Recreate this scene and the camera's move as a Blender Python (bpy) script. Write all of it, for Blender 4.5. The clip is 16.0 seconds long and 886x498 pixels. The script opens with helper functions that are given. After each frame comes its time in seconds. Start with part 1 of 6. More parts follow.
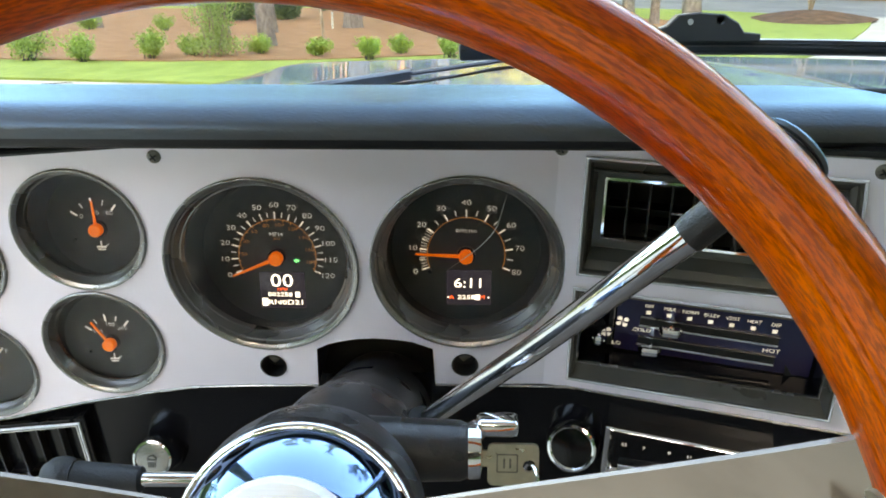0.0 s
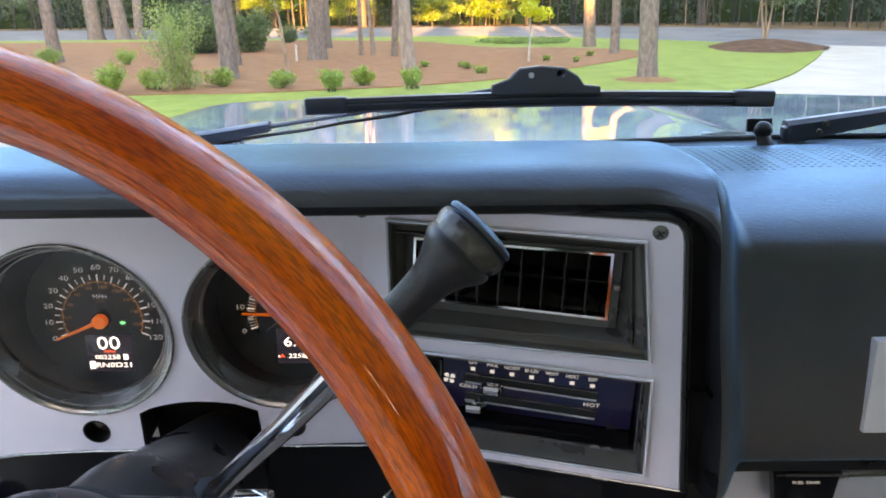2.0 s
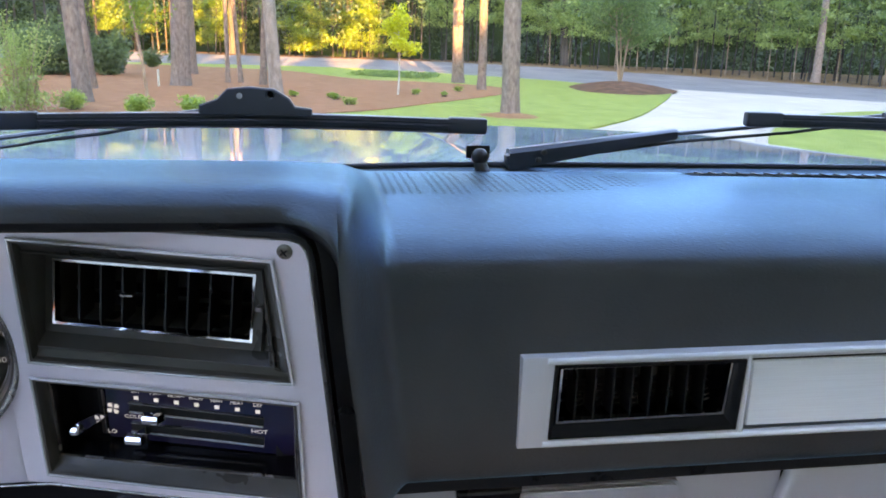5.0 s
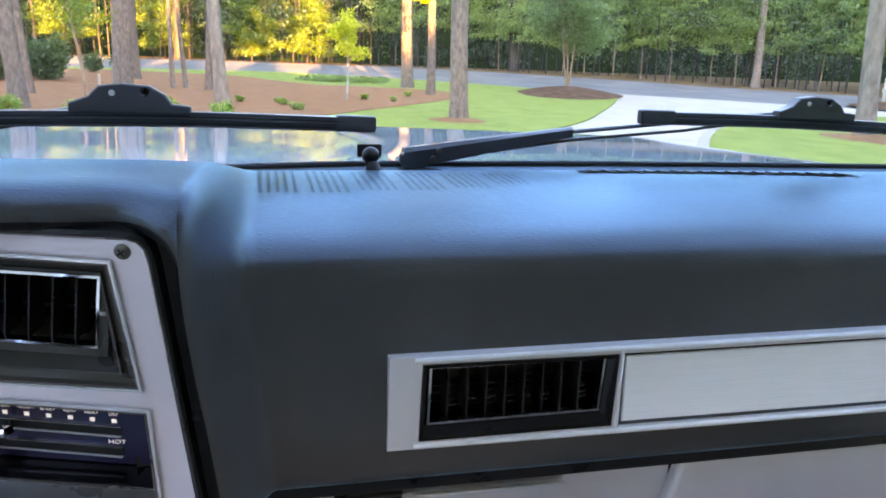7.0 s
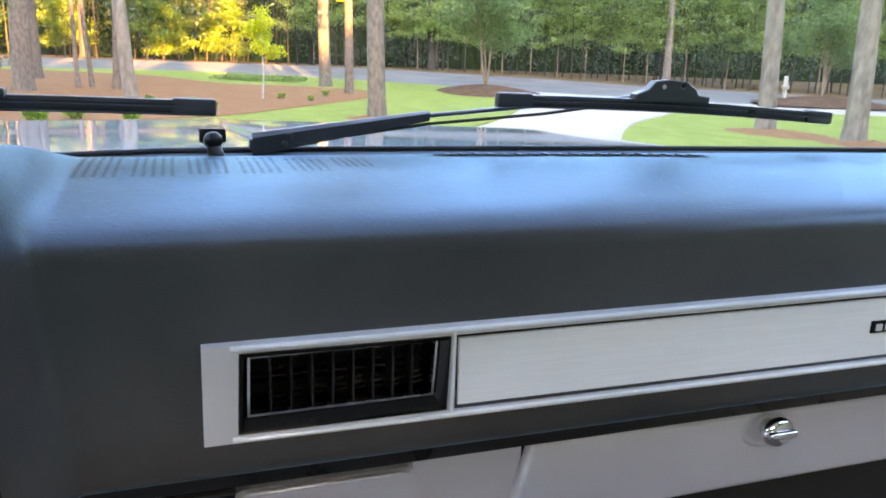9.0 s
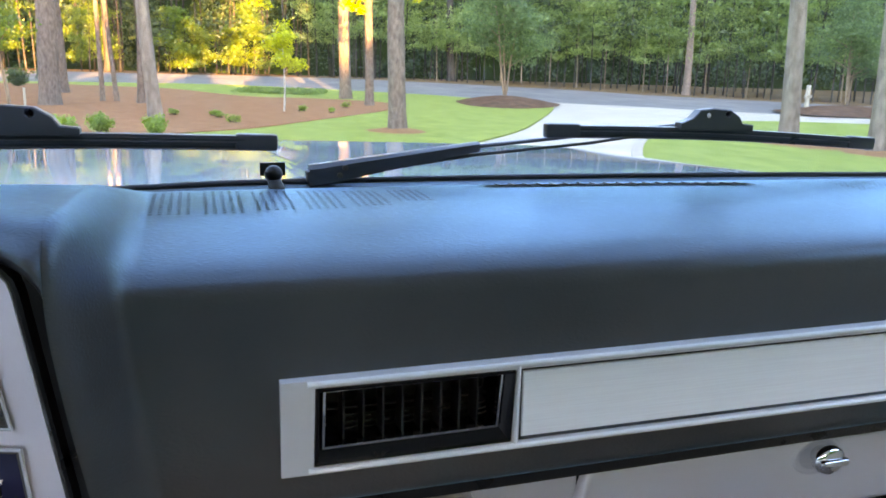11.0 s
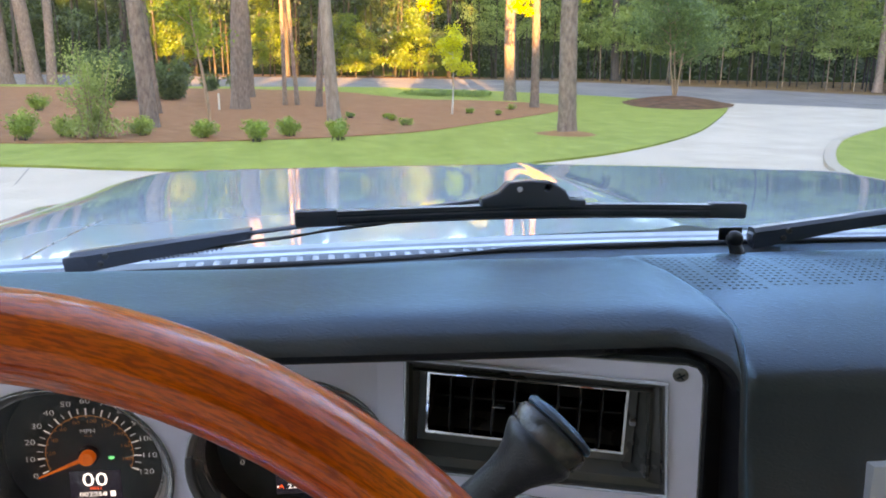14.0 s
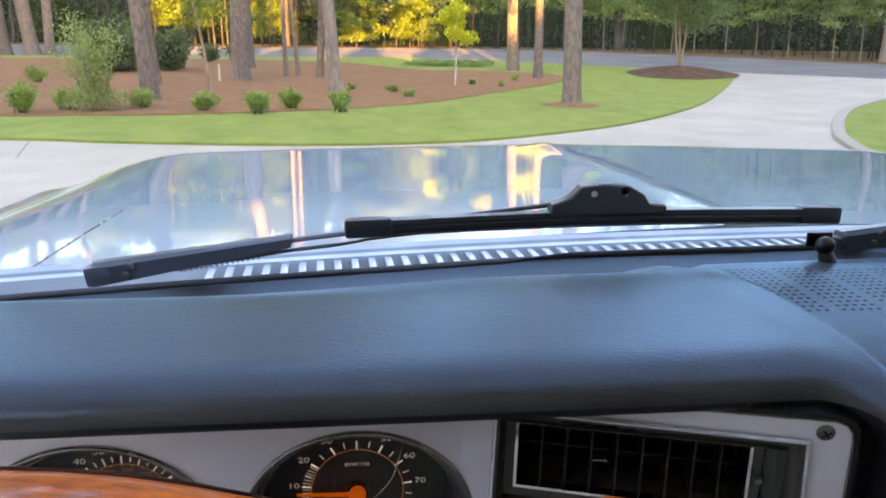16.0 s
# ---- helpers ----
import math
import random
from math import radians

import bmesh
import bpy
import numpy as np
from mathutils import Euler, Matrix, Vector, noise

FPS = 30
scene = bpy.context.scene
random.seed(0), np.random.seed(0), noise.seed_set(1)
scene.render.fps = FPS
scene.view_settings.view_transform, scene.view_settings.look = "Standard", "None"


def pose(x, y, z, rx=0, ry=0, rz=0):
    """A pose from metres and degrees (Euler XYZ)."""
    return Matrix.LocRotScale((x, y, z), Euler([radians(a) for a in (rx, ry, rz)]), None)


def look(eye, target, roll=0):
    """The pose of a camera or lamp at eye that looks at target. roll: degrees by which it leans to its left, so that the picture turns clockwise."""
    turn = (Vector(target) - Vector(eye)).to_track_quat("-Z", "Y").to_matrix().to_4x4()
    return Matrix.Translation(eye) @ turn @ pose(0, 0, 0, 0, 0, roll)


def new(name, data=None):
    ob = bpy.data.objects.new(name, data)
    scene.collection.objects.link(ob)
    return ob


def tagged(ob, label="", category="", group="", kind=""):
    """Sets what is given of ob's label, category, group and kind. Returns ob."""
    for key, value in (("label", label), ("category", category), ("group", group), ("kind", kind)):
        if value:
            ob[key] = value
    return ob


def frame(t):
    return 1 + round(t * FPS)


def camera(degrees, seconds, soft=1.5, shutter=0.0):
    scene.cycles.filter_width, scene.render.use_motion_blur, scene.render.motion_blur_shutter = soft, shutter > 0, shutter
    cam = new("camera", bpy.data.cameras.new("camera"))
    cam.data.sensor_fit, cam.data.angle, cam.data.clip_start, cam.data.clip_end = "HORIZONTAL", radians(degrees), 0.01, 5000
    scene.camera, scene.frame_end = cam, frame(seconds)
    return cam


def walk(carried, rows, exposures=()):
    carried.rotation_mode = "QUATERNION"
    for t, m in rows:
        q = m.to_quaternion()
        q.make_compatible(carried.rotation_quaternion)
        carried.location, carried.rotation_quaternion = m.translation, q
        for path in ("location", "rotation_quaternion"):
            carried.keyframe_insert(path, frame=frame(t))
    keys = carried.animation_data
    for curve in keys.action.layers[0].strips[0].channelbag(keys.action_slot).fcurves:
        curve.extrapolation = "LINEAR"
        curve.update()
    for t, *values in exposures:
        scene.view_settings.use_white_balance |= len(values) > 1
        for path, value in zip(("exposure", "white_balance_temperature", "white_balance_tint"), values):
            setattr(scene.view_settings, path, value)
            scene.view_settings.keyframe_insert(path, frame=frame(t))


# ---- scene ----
cam = camera(60.6, 16.0, 1.8)
PATH = [
    (0, (0.147, -0.547, 1.44), (0.081, 1.348, 0.806), -0.1),
    (0.5, (0.162, -0.541, 1.441), (0.115, 1.357, 0.813), -0.3),
    (1, (0.173, -0.536, 1.452), (0.142, 1.369, 0.843), -0.4),
    (1.5, (0.218, -0.528, 1.466), (0.202, 1.383, 0.875), -0.4),
    (2, (0.256, -0.538, 1.46), (0.266, 1.381, 0.897), -0.5),
    (2.5, (0.269, -0.539, 1.46), (0.329, 1.386, 0.922), -0.6),
    (3, (0.294, -0.542, 1.456), (0.422, 1.386, 0.938), -0.5),
    (3.5, (0.33, -0.543, 1.455), (0.524, 1.382, 0.947), -0.1),
    (4, (0.355, -0.541, 1.454), (0.605, 1.379, 0.955), 0.6),
    (4.5, (0.379, -0.542, 1.453), (0.677, 1.375, 0.964), 1.4),
    (7, (0.461, -0.544, 1.447), (0.921, 1.347, 0.984), 2.0),
    (7.5, (0.469, -0.539, 1.434), (0.961, 1.341, 0.962), 2.0),
    (8, (0.485, -0.538, 1.431), (1.021, 1.329, 0.954), 2.0),
    (8.5, (0.514, -0.541, 1.43), (1.105, 1.311, 0.958), 2.0),
    (9, (0.531, -0.547, 1.433), (1.181, 1.288, 0.974), 1.9),
    (11.5, (0.462, -0.548, 1.455), (1.021, 1.324, 1.028), 1.2),
    (12, (0.405, -0.535, 1.453), (0.836, 1.371, 1.025), 1.3),
    (12.5, (0.333, -0.525, 1.46), (0.644, 1.403, 1.027), 1.9),
    (13, (0.266, -0.53, 1.484), (0.51, 1.403, 1.034), 2.2),
    (13.5, (0.218, -0.53, 1.496), (0.428, 1.407, 1.042), 1.9),
    (14, (0.196, -0.521, 1.516), (0.409, 1.418, 1.075), 0.7),
    (14.5, (0.186, -0.508, 1.546), (0.43, 1.431, 1.122), -0.6),
    (15, (0.181, -0.469, 1.545), (0.445, 1.465, 1.11), -1.4),
    (15.5, (0.155, -0.449, 1.546), (0.399, 1.479, 1.076), -0.7),
    (16, (0.152, -0.439, 1.532), (0.361, 1.483, 1.017), 0.6),
]
walk(cam, [(t, look(eye, target, roll)) for t, eye, target, roll in PATH],
     exposures=[(0.0, 5.00, 18800, 21), (1.0, 5.02, 18600, 25), (1.5, 4.88, 15000, 28), (2.5, 4.78, 12800, 30), (3.0, 4.79, 11000, 30), (3.5, 4.78, 11000, 31), (7.0, 4.84, 11200, 31), (9.0, 4.95, 13200, 32), (11.5, 4.77, 11100, 28), (12.5, 4.68, 10200, 29), (13.5, 4.49, 12300, 31), (14.5, 4.34, 13400, 32), (16.0, 4.32, 14400, 35)])

# ---------- world, sun ----------
TRAVEL = Vector((0.05, 0.985, -0.171)).normalized()
world = bpy.data.worlds.new("evening_sky")
scene.world = world
world.use_nodes = True
wn = world.node_tree.nodes
sky = wn.new("ShaderNodeTexSky")
sky.sky_type, sky.sun_disc = "NISHITA", False
sky.sun_elevation, sky.sun_rotation = radians(9.5), radians(183)
sky.air_density, sky.dust_density, sky.ozone_density = 1.0, 0.9, 4.5
wn["Background"].inputs[1].default_value = 0.15
world.node_tree.links.new(sky.outputs[0], wn["Background"].inputs[0])
sun = new("sun", bpy.data.lights.new("sun", "SUN"))
sun.data.energy, sun.data.angle, sun.data.color = 1.95, radians(0.6), (1.0, 0.70, 0.33)
sun.rotation_mode = "QUATERNION"
sun.rotation_quaternion = TRAVEL.to_track_quat("-Z", "Y")



# ---------- materials ----------
def mat(name, color, rough=0.5, metal=0.0, spec=0.5, coat=0.0, vary=0.0, vscale=20.0, bump=0.0, bscale=200.0, detail=4.0,
        stretch=None, color2=None, rvary=0.0, bdist=0.002, per_object=0.0, emit=None, power=0.0, coarse=0.5):
    """A procedural surface: colour with broad variation, grain relief, uneven gloss."""
    m = bpy.data.materials.new(name)
    m.use_nodes = True
    n, l = m.node_tree.nodes, m.node_tree.links
    p = n["Principled BSDF"]
    p.inputs["Base Color"].default_value = (*color, 1)
    p.inputs["Roughness"].default_value = rough
    p.inputs["Metallic"].default_value = metal
    p.inputs["Specular IOR Level"].default_value = spec
    p.inputs["Coat Weight"].default_value = coat
    p.inputs["Coat Roughness"].default_value = 0.04
    if emit:
        p.inputs["Emission Color"].default_value = (*emit, 1)
        p.inputs["Emission Strength"].default_value = power
    if vary or bump or rvary or per_object:
        co = n.new("ShaderNodeTexCoord")
        mp = n.new("ShaderNodeMapping")
        l.new(co.outputs["Object"], mp.inputs["Vector"])
        if stretch:
            mp.inputs["Scale"].default_value = stretch
    if vary or rvary:
        big = n.new("ShaderNodeTexNoise")
        big.inputs["Scale"].default_value, big.inputs["Detail"].default_value, big.inputs["Roughness"].default_value = vscale, detail, coarse
        l.new(mp.outputs[0], big.inputs["Vector"])
    if vary:
        ramp = n.new("ShaderNodeValToRGB")
        ramp.color_ramp.elements[0].position, ramp.color_ramp.elements[1].position = 0.3, 0.72
        c2 = color2 or tuple(min(1, c * (1 + vary)) for c in color)
        ramp.color_ramp.elements[0].color = (*(c * (1 - vary) if not color2 else c for c in color), 1)
        ramp.color_ramp.elements[1].color = (*c2, 1)
        l.new(big.outputs[0], ramp.inputs[0])
        out = ramp.outputs[0]
        if per_object:
            info, hsv, math_n = n.new("ShaderNodeObjectInfo"), n.new("ShaderNodeHueSaturation"), n.new("ShaderNodeMapRange")
            l.new(info.outputs["Random"], math_n.inputs[0])
            math_n.inputs[3].default_value, math_n.inputs[4].default_value = 1 - per_object, 1 + per_object
            l.new(math_n.outputs[0], hsv.inputs["Value"])
            l.new(out, hsv.inputs["Color"])
            out = hsv.outputs[0]
        l.new(out, p.inputs["Base Color"])
    if rvary:
        rr = n.new("ShaderNodeMapRange")
        rr.inputs[1].default_value, rr.inputs[2].default_value = 0.3, 0.7
        rr.inputs[3].default_value, rr.inputs[4].default_value = max(0, rough - rvary), rough + rvary
        l.new(big.outputs[0], rr.inputs[0])
        l.new(rr.outputs[0], p.inputs["Roughness"])
    if bump:
        fine, b = n.new("ShaderNodeTexNoise"), n.new("ShaderNodeBump")
        fine.inputs["Scale"].default_value, fine.inputs["Detail"].default_value = bscale, 5
        b.inputs["Strength"].default_value, b.inputs["Distance"].default_value = bump, bdist
        l.new(mp.outputs[0], fine.inputs["Vector"])
        l.new(fine.outputs[0], b.inputs["Height"])
        l.new(b.outputs[0], p.inputs["Normal"])
    return m


def leaf_mat(name, color, color2, clear=0.45, scale=0.35):
    m = bpy.data.materials.new(name)
    m.use_nodes = True
    n, l = m.node_tree.nodes, m.node_tree.links
    n.remove(n["Principled BSDF"])
    geo, ramp, d, t, g, mix, mix2 = (n.new("ShaderNode" + k) for k in
                                     ("NewGeometry", "ValToRGB", "BsdfDiffuse", "BsdfTranslucent", "BsdfGlossy", "MixShader", "MixShader"))
    ramp.color_ramp.elements[0].color, ramp.color_ramp.elements[1].color = (*color, 1), (*color2, 1)
    l.new(geo.outputs["Random Per Island"], ramp.inputs[0])
    for s in (d, t):
        l.new(ramp.outputs[0], s.inputs["Color"])
    g.inputs["Roughness"].default_value = 0.45
    mix.inputs[0].default_value, mix2.inputs[0].default_value = clear, 0.06
    l.new(d.outputs[0], mix.inputs[1]), l.new(t.outputs[0], mix.inputs[2])
    l.new(mix.outputs[0], mix2.inputs[1]), l.new(g.outputs[0], mix2.inputs[2])
    l.new(mix2.outputs[0], n["Material Output"].inputs[0])
    return m


def grain_mat(name, color, rough, scale, strength, spec=0.5, tint=None, crease=1.0):
    """Embossed vinyl: cells of a hide, drawn out sideways by crease, with softer undulation beneath."""
    m = mat(name, color, rough, spec=spec, vary=0.25, vscale=6, rvary=0.05)
    n, l = m.node_tree.nodes, m.node_tree.links
    co, vor, noi, add, b = (n.new("ShaderNode" + k) for k in ("TexCoord", "TexVoronoi", "TexNoise", "Math", "Bump"))
    vor.feature = "DISTANCE_TO_EDGE"
    vor.inputs["Scale"].default_value, noi.inputs["Scale"].default_value = scale, scale * 0.35
    noi.inputs["Detail"].default_value = 6
    add.operation = "MULTIPLY"
    warp = n.new("ShaderNodeVectorMath")
    warp.operation = "ADD"
    wob = n.new("ShaderNodeTexNoise")
    wob.inputs["Scale"].default_value = 90
    l.new(co.outputs["Object"], wob.inputs["Vector"])
    sc = n.new("ShaderNodeVectorMath")
    sc.operation = "SCALE"
    sc.inputs["Scale"].default_value = 0.01
    l.new(wob.outputs["Color"], sc.inputs[0])
    l.new(co.outputs["Object"], warp.inputs[0]), l.new(sc.outputs[0], warp.inputs[1])
    long = n.new("ShaderNodeVectorMath")
    long.operation = "MULTIPLY"
    long.inputs[1].default_value = (crease, 1.0, 1.0)
    l.new(warp.outputs[0], long.inputs[0])
    l.new(long.outputs[0], vor.inputs["Vector"]), l.new(co.outputs["Object"], noi.inputs["Vector"])
    l.new(vor.outputs["Distance"], add.inputs[0]), l.new(noi.outputs[0], add.inputs[1])
    b.inputs["Strength"].default_value, b.inputs["Distance"].default_value = strength, 0.0012
    l.new(add.outputs[0], b.inputs["Height"])
    l.new(b.outputs[0], n["Principled BSDF"].inputs["Normal"])
    # tint colours the gloss itself, whatever is reflected in it
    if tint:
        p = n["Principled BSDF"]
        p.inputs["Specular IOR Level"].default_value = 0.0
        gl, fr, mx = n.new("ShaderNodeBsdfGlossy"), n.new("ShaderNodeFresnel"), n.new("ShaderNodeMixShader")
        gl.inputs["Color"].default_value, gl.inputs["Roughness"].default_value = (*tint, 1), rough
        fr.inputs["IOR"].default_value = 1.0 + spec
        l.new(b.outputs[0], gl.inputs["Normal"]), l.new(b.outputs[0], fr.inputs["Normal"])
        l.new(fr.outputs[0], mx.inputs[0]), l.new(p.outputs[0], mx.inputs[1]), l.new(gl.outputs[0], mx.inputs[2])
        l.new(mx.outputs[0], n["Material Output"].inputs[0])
    return m


def glass_mat(name, tint=(1, 1, 1), ior=1.45):
    m = bpy.data.materials.new(name)
    m.use_nodes = True
    p = m.node_tree.nodes["Principled BSDF"]
    p.inputs["Base Color"].default_value = (*tint, 1)
    p.inputs["Transmission Weight"].default_value, p.inputs["Roughness"].default_value, p.inputs["IOR"].default_value = 1, 0, ior
    return m


# Gloss tinted blue: the sky's sheen is put into the vinyl.
M_PAD = grain_mat("black_vinyl_sky_sheen", (0.074, 0.060, 0.052), 0.33, 340, 0.40, 0.70, (0.245, 0.55, 0.74), 0.42)
M_GRIP = grain_mat("pebbled_rubber", (0.016, 0.016, 0.017), 0.34, 620, 0.4, 0.5)
M_CAPBAND = mat("rubbed_black_plastic", (0.020, 0.019, 0.018), 0.18, spec=0.6, vary=0.5, vscale=160, color2=(0.10, 0.085, 0.065), rvary=0.08, bump=0.2, bscale=500)
M_BEZEL = mat("satin_silver_paint", (0.86, 0.775, 0.825), 0.36, metal=0.22, vary=0.06, vscale=4, bump=0.08, bscale=350, stretch=(1, 0.05, 1), rvary=0.05)
M_STEEL = mat("silver_painted_steel", (0.74, 0.69, 0.68), 0.36, metal=0.15, coat=0.2, vary=0.05, vscale=9, bump=0.05, bscale=500)
M_BRUSHED = mat("brushed_aluminium", (0.97, 0.94, 0.915), 0.38, metal=0.1, vary=0.05, vscale=1500, stretch=(0.012, 1, 1), bump=0.25, bscale=900, bdist=0.0004)
M_CHROME = mat("chrome", (0.74, 0.75, 0.77), 0.07, metal=1.0, vary=0.05, vscale=60, rvary=0.04)
M_TRIM = mat("bright_thin_trim", (0.90, 0.90, 0.92), 0.16, metal=0.45, coat=0.3, vary=0.10, vscale=90, rvary=0.06)
M_RAIL = mat("scuffed_bright_metal", (0.92, 0.90, 0.89), 0.30, metal=0.35, vary=0.02, vscale=14, rvary=0.02)
# Brown base imitates the cab reflected in the polished spokes.
M_SPOKE = mat("brown_tinted_spoke_steel", (0.27, 0.205, 0.17), 0.05, metal=1.0, vary=0.1, vscale=30, rvary=0.05)
M_PLASTIC = mat("black_plastic", (0.008, 0.008, 0.009), 0.34, spec=0.35, vary=0.3, vscale=25, bump=0.15, bscale=700, rvary=0.08)
M_WORN = mat("worn_dark_trim", (0.030, 0.027, 0.024), 0.30, spec=0.55, vary=0.5, vscale=18, color2=(0.070, 0.061, 0.050), bump=0.06, bscale=300, rvary=0.06)
M_GLOSS = mat("gloss_black", (0.004, 0.004, 0.005), 0.16, spec=0.2, coat=0.0, vary=0.4, vscale=14, rvary=0.06)
# Near-black stand-in for the shade in gaps, ducts and holes; also print.
M_FLATBLACK = mat("flat_black", (0.004, 0.004, 0.004), 0.8, vary=0.4, vscale=30)
M_RING = mat("dark_pewter_ring", (0.30, 0.285, 0.275), 0.26, metal=0.8, vary=0.08, vscale=15, rvary=0.04)
M_CONE = mat("dark_bronze_cone", (0.21, 0.195, 0.185), 0.27, metal=0.8, vary=0.06, vscale=12, rvary=0.03)
M_TUNNEL = mat("smoked_tunnel", (0.165, 0.146, 0.135), 0.20, metal=0.7, vary=0.10, vscale=12, rvary=0.04)
M_DIAL = mat("dial_black", (0.058, 0.056, 0.052), 0.55, vary=0.15, vscale=60, bump=0.1, bscale=1500)
M_ORANGE = mat("orange_needle", (0.88, 0.19, 0.012), 0.4, vary=0.08, vscale=200, emit=(1.0, 0.19, 0.015), power=0.012)
M_PRINT = mat("backlit_white_print", (0.70, 0.69, 0.67), 0.6, vary=0.1, vscale=300, emit=(0.66, 0.82, 1.0), power=0.014)
# Faint glow added to lift the printed labels; no lamp behind them.
M_WORD = mat("glowing_label_print", (0.85, 0.85, 0.84), 0.6, vary=0.1, vscale=300, emit=(0.66, 0.82, 1.0), power=0.022)
M_AMBER = mat("amber_print", (0.60, 0.27, 0.09), 0.6, vary=0.1, vscale=300, emit=(1.0, 0.42, 0.12), power=0.007)
M_STREAK = mat("pale_lens_streak", (0.34, 0.35, 0.33), 0.4, vary=0.5, vscale=120)
M_SCREEN = mat("screen_black", (0.004, 0.004, 0.007), 0.12, vary=0.3, vscale=60, emit=(0.05, 0.06, 0.12), power=0.014)
M_LIT = mat("screen_white", (0.8, 0.8, 0.8), 0.5, emit=(0.68, 0.84, 1.0), power=0.10)
M_LITRED = mat("screen_orange", (0.8, 0.1, 0.02), 0.5, emit=(1.0, 0.12, 0.03), power=0.075)
M_GREEN = mat("green_indicator", (0.02, 0.6, 0.2), 0.4, emit=(0.01, 1.0, 0.42), power=0.045)
# Navy and plum tones put reflections into the dark plate's colour.
M_FACEPLATE = mat("faceplate_reflection_colour", (0.008, 0.022, 0.070), 0.14, coat=0.3, vary=0.15, vscale=9, color2=(0.036, 0.010, 0.032), rvary=0.03)
M_RUBBER = mat("black_rubber", (0.020, 0.021, 0.023), 0.55, vary=0.3, vscale=40, bump=0.25, bscale=900)
M_WIPER = mat("wiper_black", (0.036, 0.044, 0.058), 0.30, spec=0.65, vary=0.08, vscale=12, rvary=0.03)
# Unseen floor, dark so that little light bounces up.
M_CARPET = mat("dark_bounce_floor", (0.11, 0.085, 0.07), 0.95, vary=0.3, vscale=20, bump=0.5, bscale=250)
M_LINER = mat("tan_cloth", (0.54, 0.43, 0.335), 0.9, vary=0.2, vscale=30, bump=0.3, bscale=300)
# Unseen roof, pale so that it bounces light down.
M_ROOF = mat("pale_bounce_roof", (0.74, 0.70, 0.64), 0.9, vary=0.12, vscale=30, bump=0.3, bscale=300)
M_KEY = mat("nickel_key", (0.46, 0.43, 0.33), 0.32, metal=0.9, vary=0.15, vscale=120, rvary=0.08)
M_SCREW = mat("old_screw", (0.16, 0.15, 0.13), 0.45, metal=0.6, vary=0.4, vscale=250)
M_PAINT = mat("blue_grey_car_paint", (0.31, 0.46, 0.51), 0.05, metal=0.08, spec=0.28, coat=0.45, vary=0.08, vscale=3, rvary=0.04)
# Hood paint in a lighter copy: the reflected sky is put into the colour.
M_COWL = mat("sky_lightened_cowl_paint", (0.44, 0.53, 0.58), 0.30, metal=0.2, coat=0.6, vary=0.12, vscale=20)
M_LOWER = mat("silver_lower_paint", (0.58, 0.57, 0.60), 0.36, metal=0.50, coat=0.10, vary=0.03, vscale=7, bump=0.05, bscale=500, rvary=0.04)
# Blue base imitates the sky reflected in the chrome hub.
M_HUB = mat("hub_chrome_sky_tint", (0.10, 0.27, 0.50), 0.05, metal=1.0, vary=0.04, vscale=30, rvary=0.03)
M_HOUSING = mat("satin_black_housing", (0.030, 0.030, 0.031), 0.30, spec=0.5, vary=0.25, vscale=25, bump=0.12, bscale=600, rvary=0.06)
M_GLASS = glass_mat("windshield_glass", (0.985, 0.995, 0.99), 1.45)
M_LENS = glass_mat("gauge_lens", (0.97, 0.97, 0.97), 1.2)
M_CONCRETE = mat("driveway_concrete", (0.40, 0.31, 0.222), 0.8, vary=0.3, vscale=0.8, color2=(0.57, 0.46, 0.345), coarse=0.68, bump=0.5, bscale=40, bdist=0.01, detail=8)
M_KERB = mat("concrete_edging", (0.46, 0.375, 0.285), 0.85, vary=0.2, vscale=3, bump=0.4, bscale=50, bdist=0.01, per_object=0.05)
M_ASPHALT = mat("worn_asphalt", (0.18, 0.158, 0.136), 0.85, vary=0.25, vscale=0.6, bump=0.4, bscale=60, bdist=0.01, detail=8)
M_LAWN = mat("mown_lawn", (0.190, 0.245, 0.038), 0.85, spec=0.2, vary=0.35, vscale=2.2, color2=(0.35, 0.39, 0.082), bump=1.0, bscale=38, bdist=0.05, detail=15, stretch=(1.0, 0.55, 1.0), coarse=0.72)
M_STRAW = mat("pine_straw", (0.29, 0.115, 0.052), 0.95, spec=0.1, vary=0.4, vscale=2.5, color2=(0.50, 0.23, 0.115), bump=1.0, bscale=60, bdist=0.03, detail=13, coarse=0.74)
M_MULCH = mat("dark_mulch", (0.165, 0.078, 0.043), 0.95, spec=0.1, vary=0.4, vscale=3, bump=1.0, bscale=30, bdist=0.03, detail=8)
M_FLOOR = mat("forest_floor", (0.16, 0.085, 0.038), 0.95, spec=0.1, vary=0.5, vscale=0.6, color2=(0.30, 0.165, 0.07), bump=0.8, bscale=12, bdist=0.05, detail=8)
M_BARK = mat("pine_bark", (0.150, 0.102, 0.076), 0.9, spec=0.2, vary=0.5, vscale=16, color2=(0.32, 0.235, 0.18), stretch=(1, 1, 0.42), bump=1.0, bscale=30, bdist=0.04, detail=8, per_object=0.15)
M_PALE = mat("pale_bark", (0.26, 0.165, 0.10), 0.85, spec=0.2, vary=0.4, vscale=9, color2=(0.43, 0.30, 0.195), stretch=(1, 1, 0.4), bump=0.6, bscale=25, bdist=0.02)
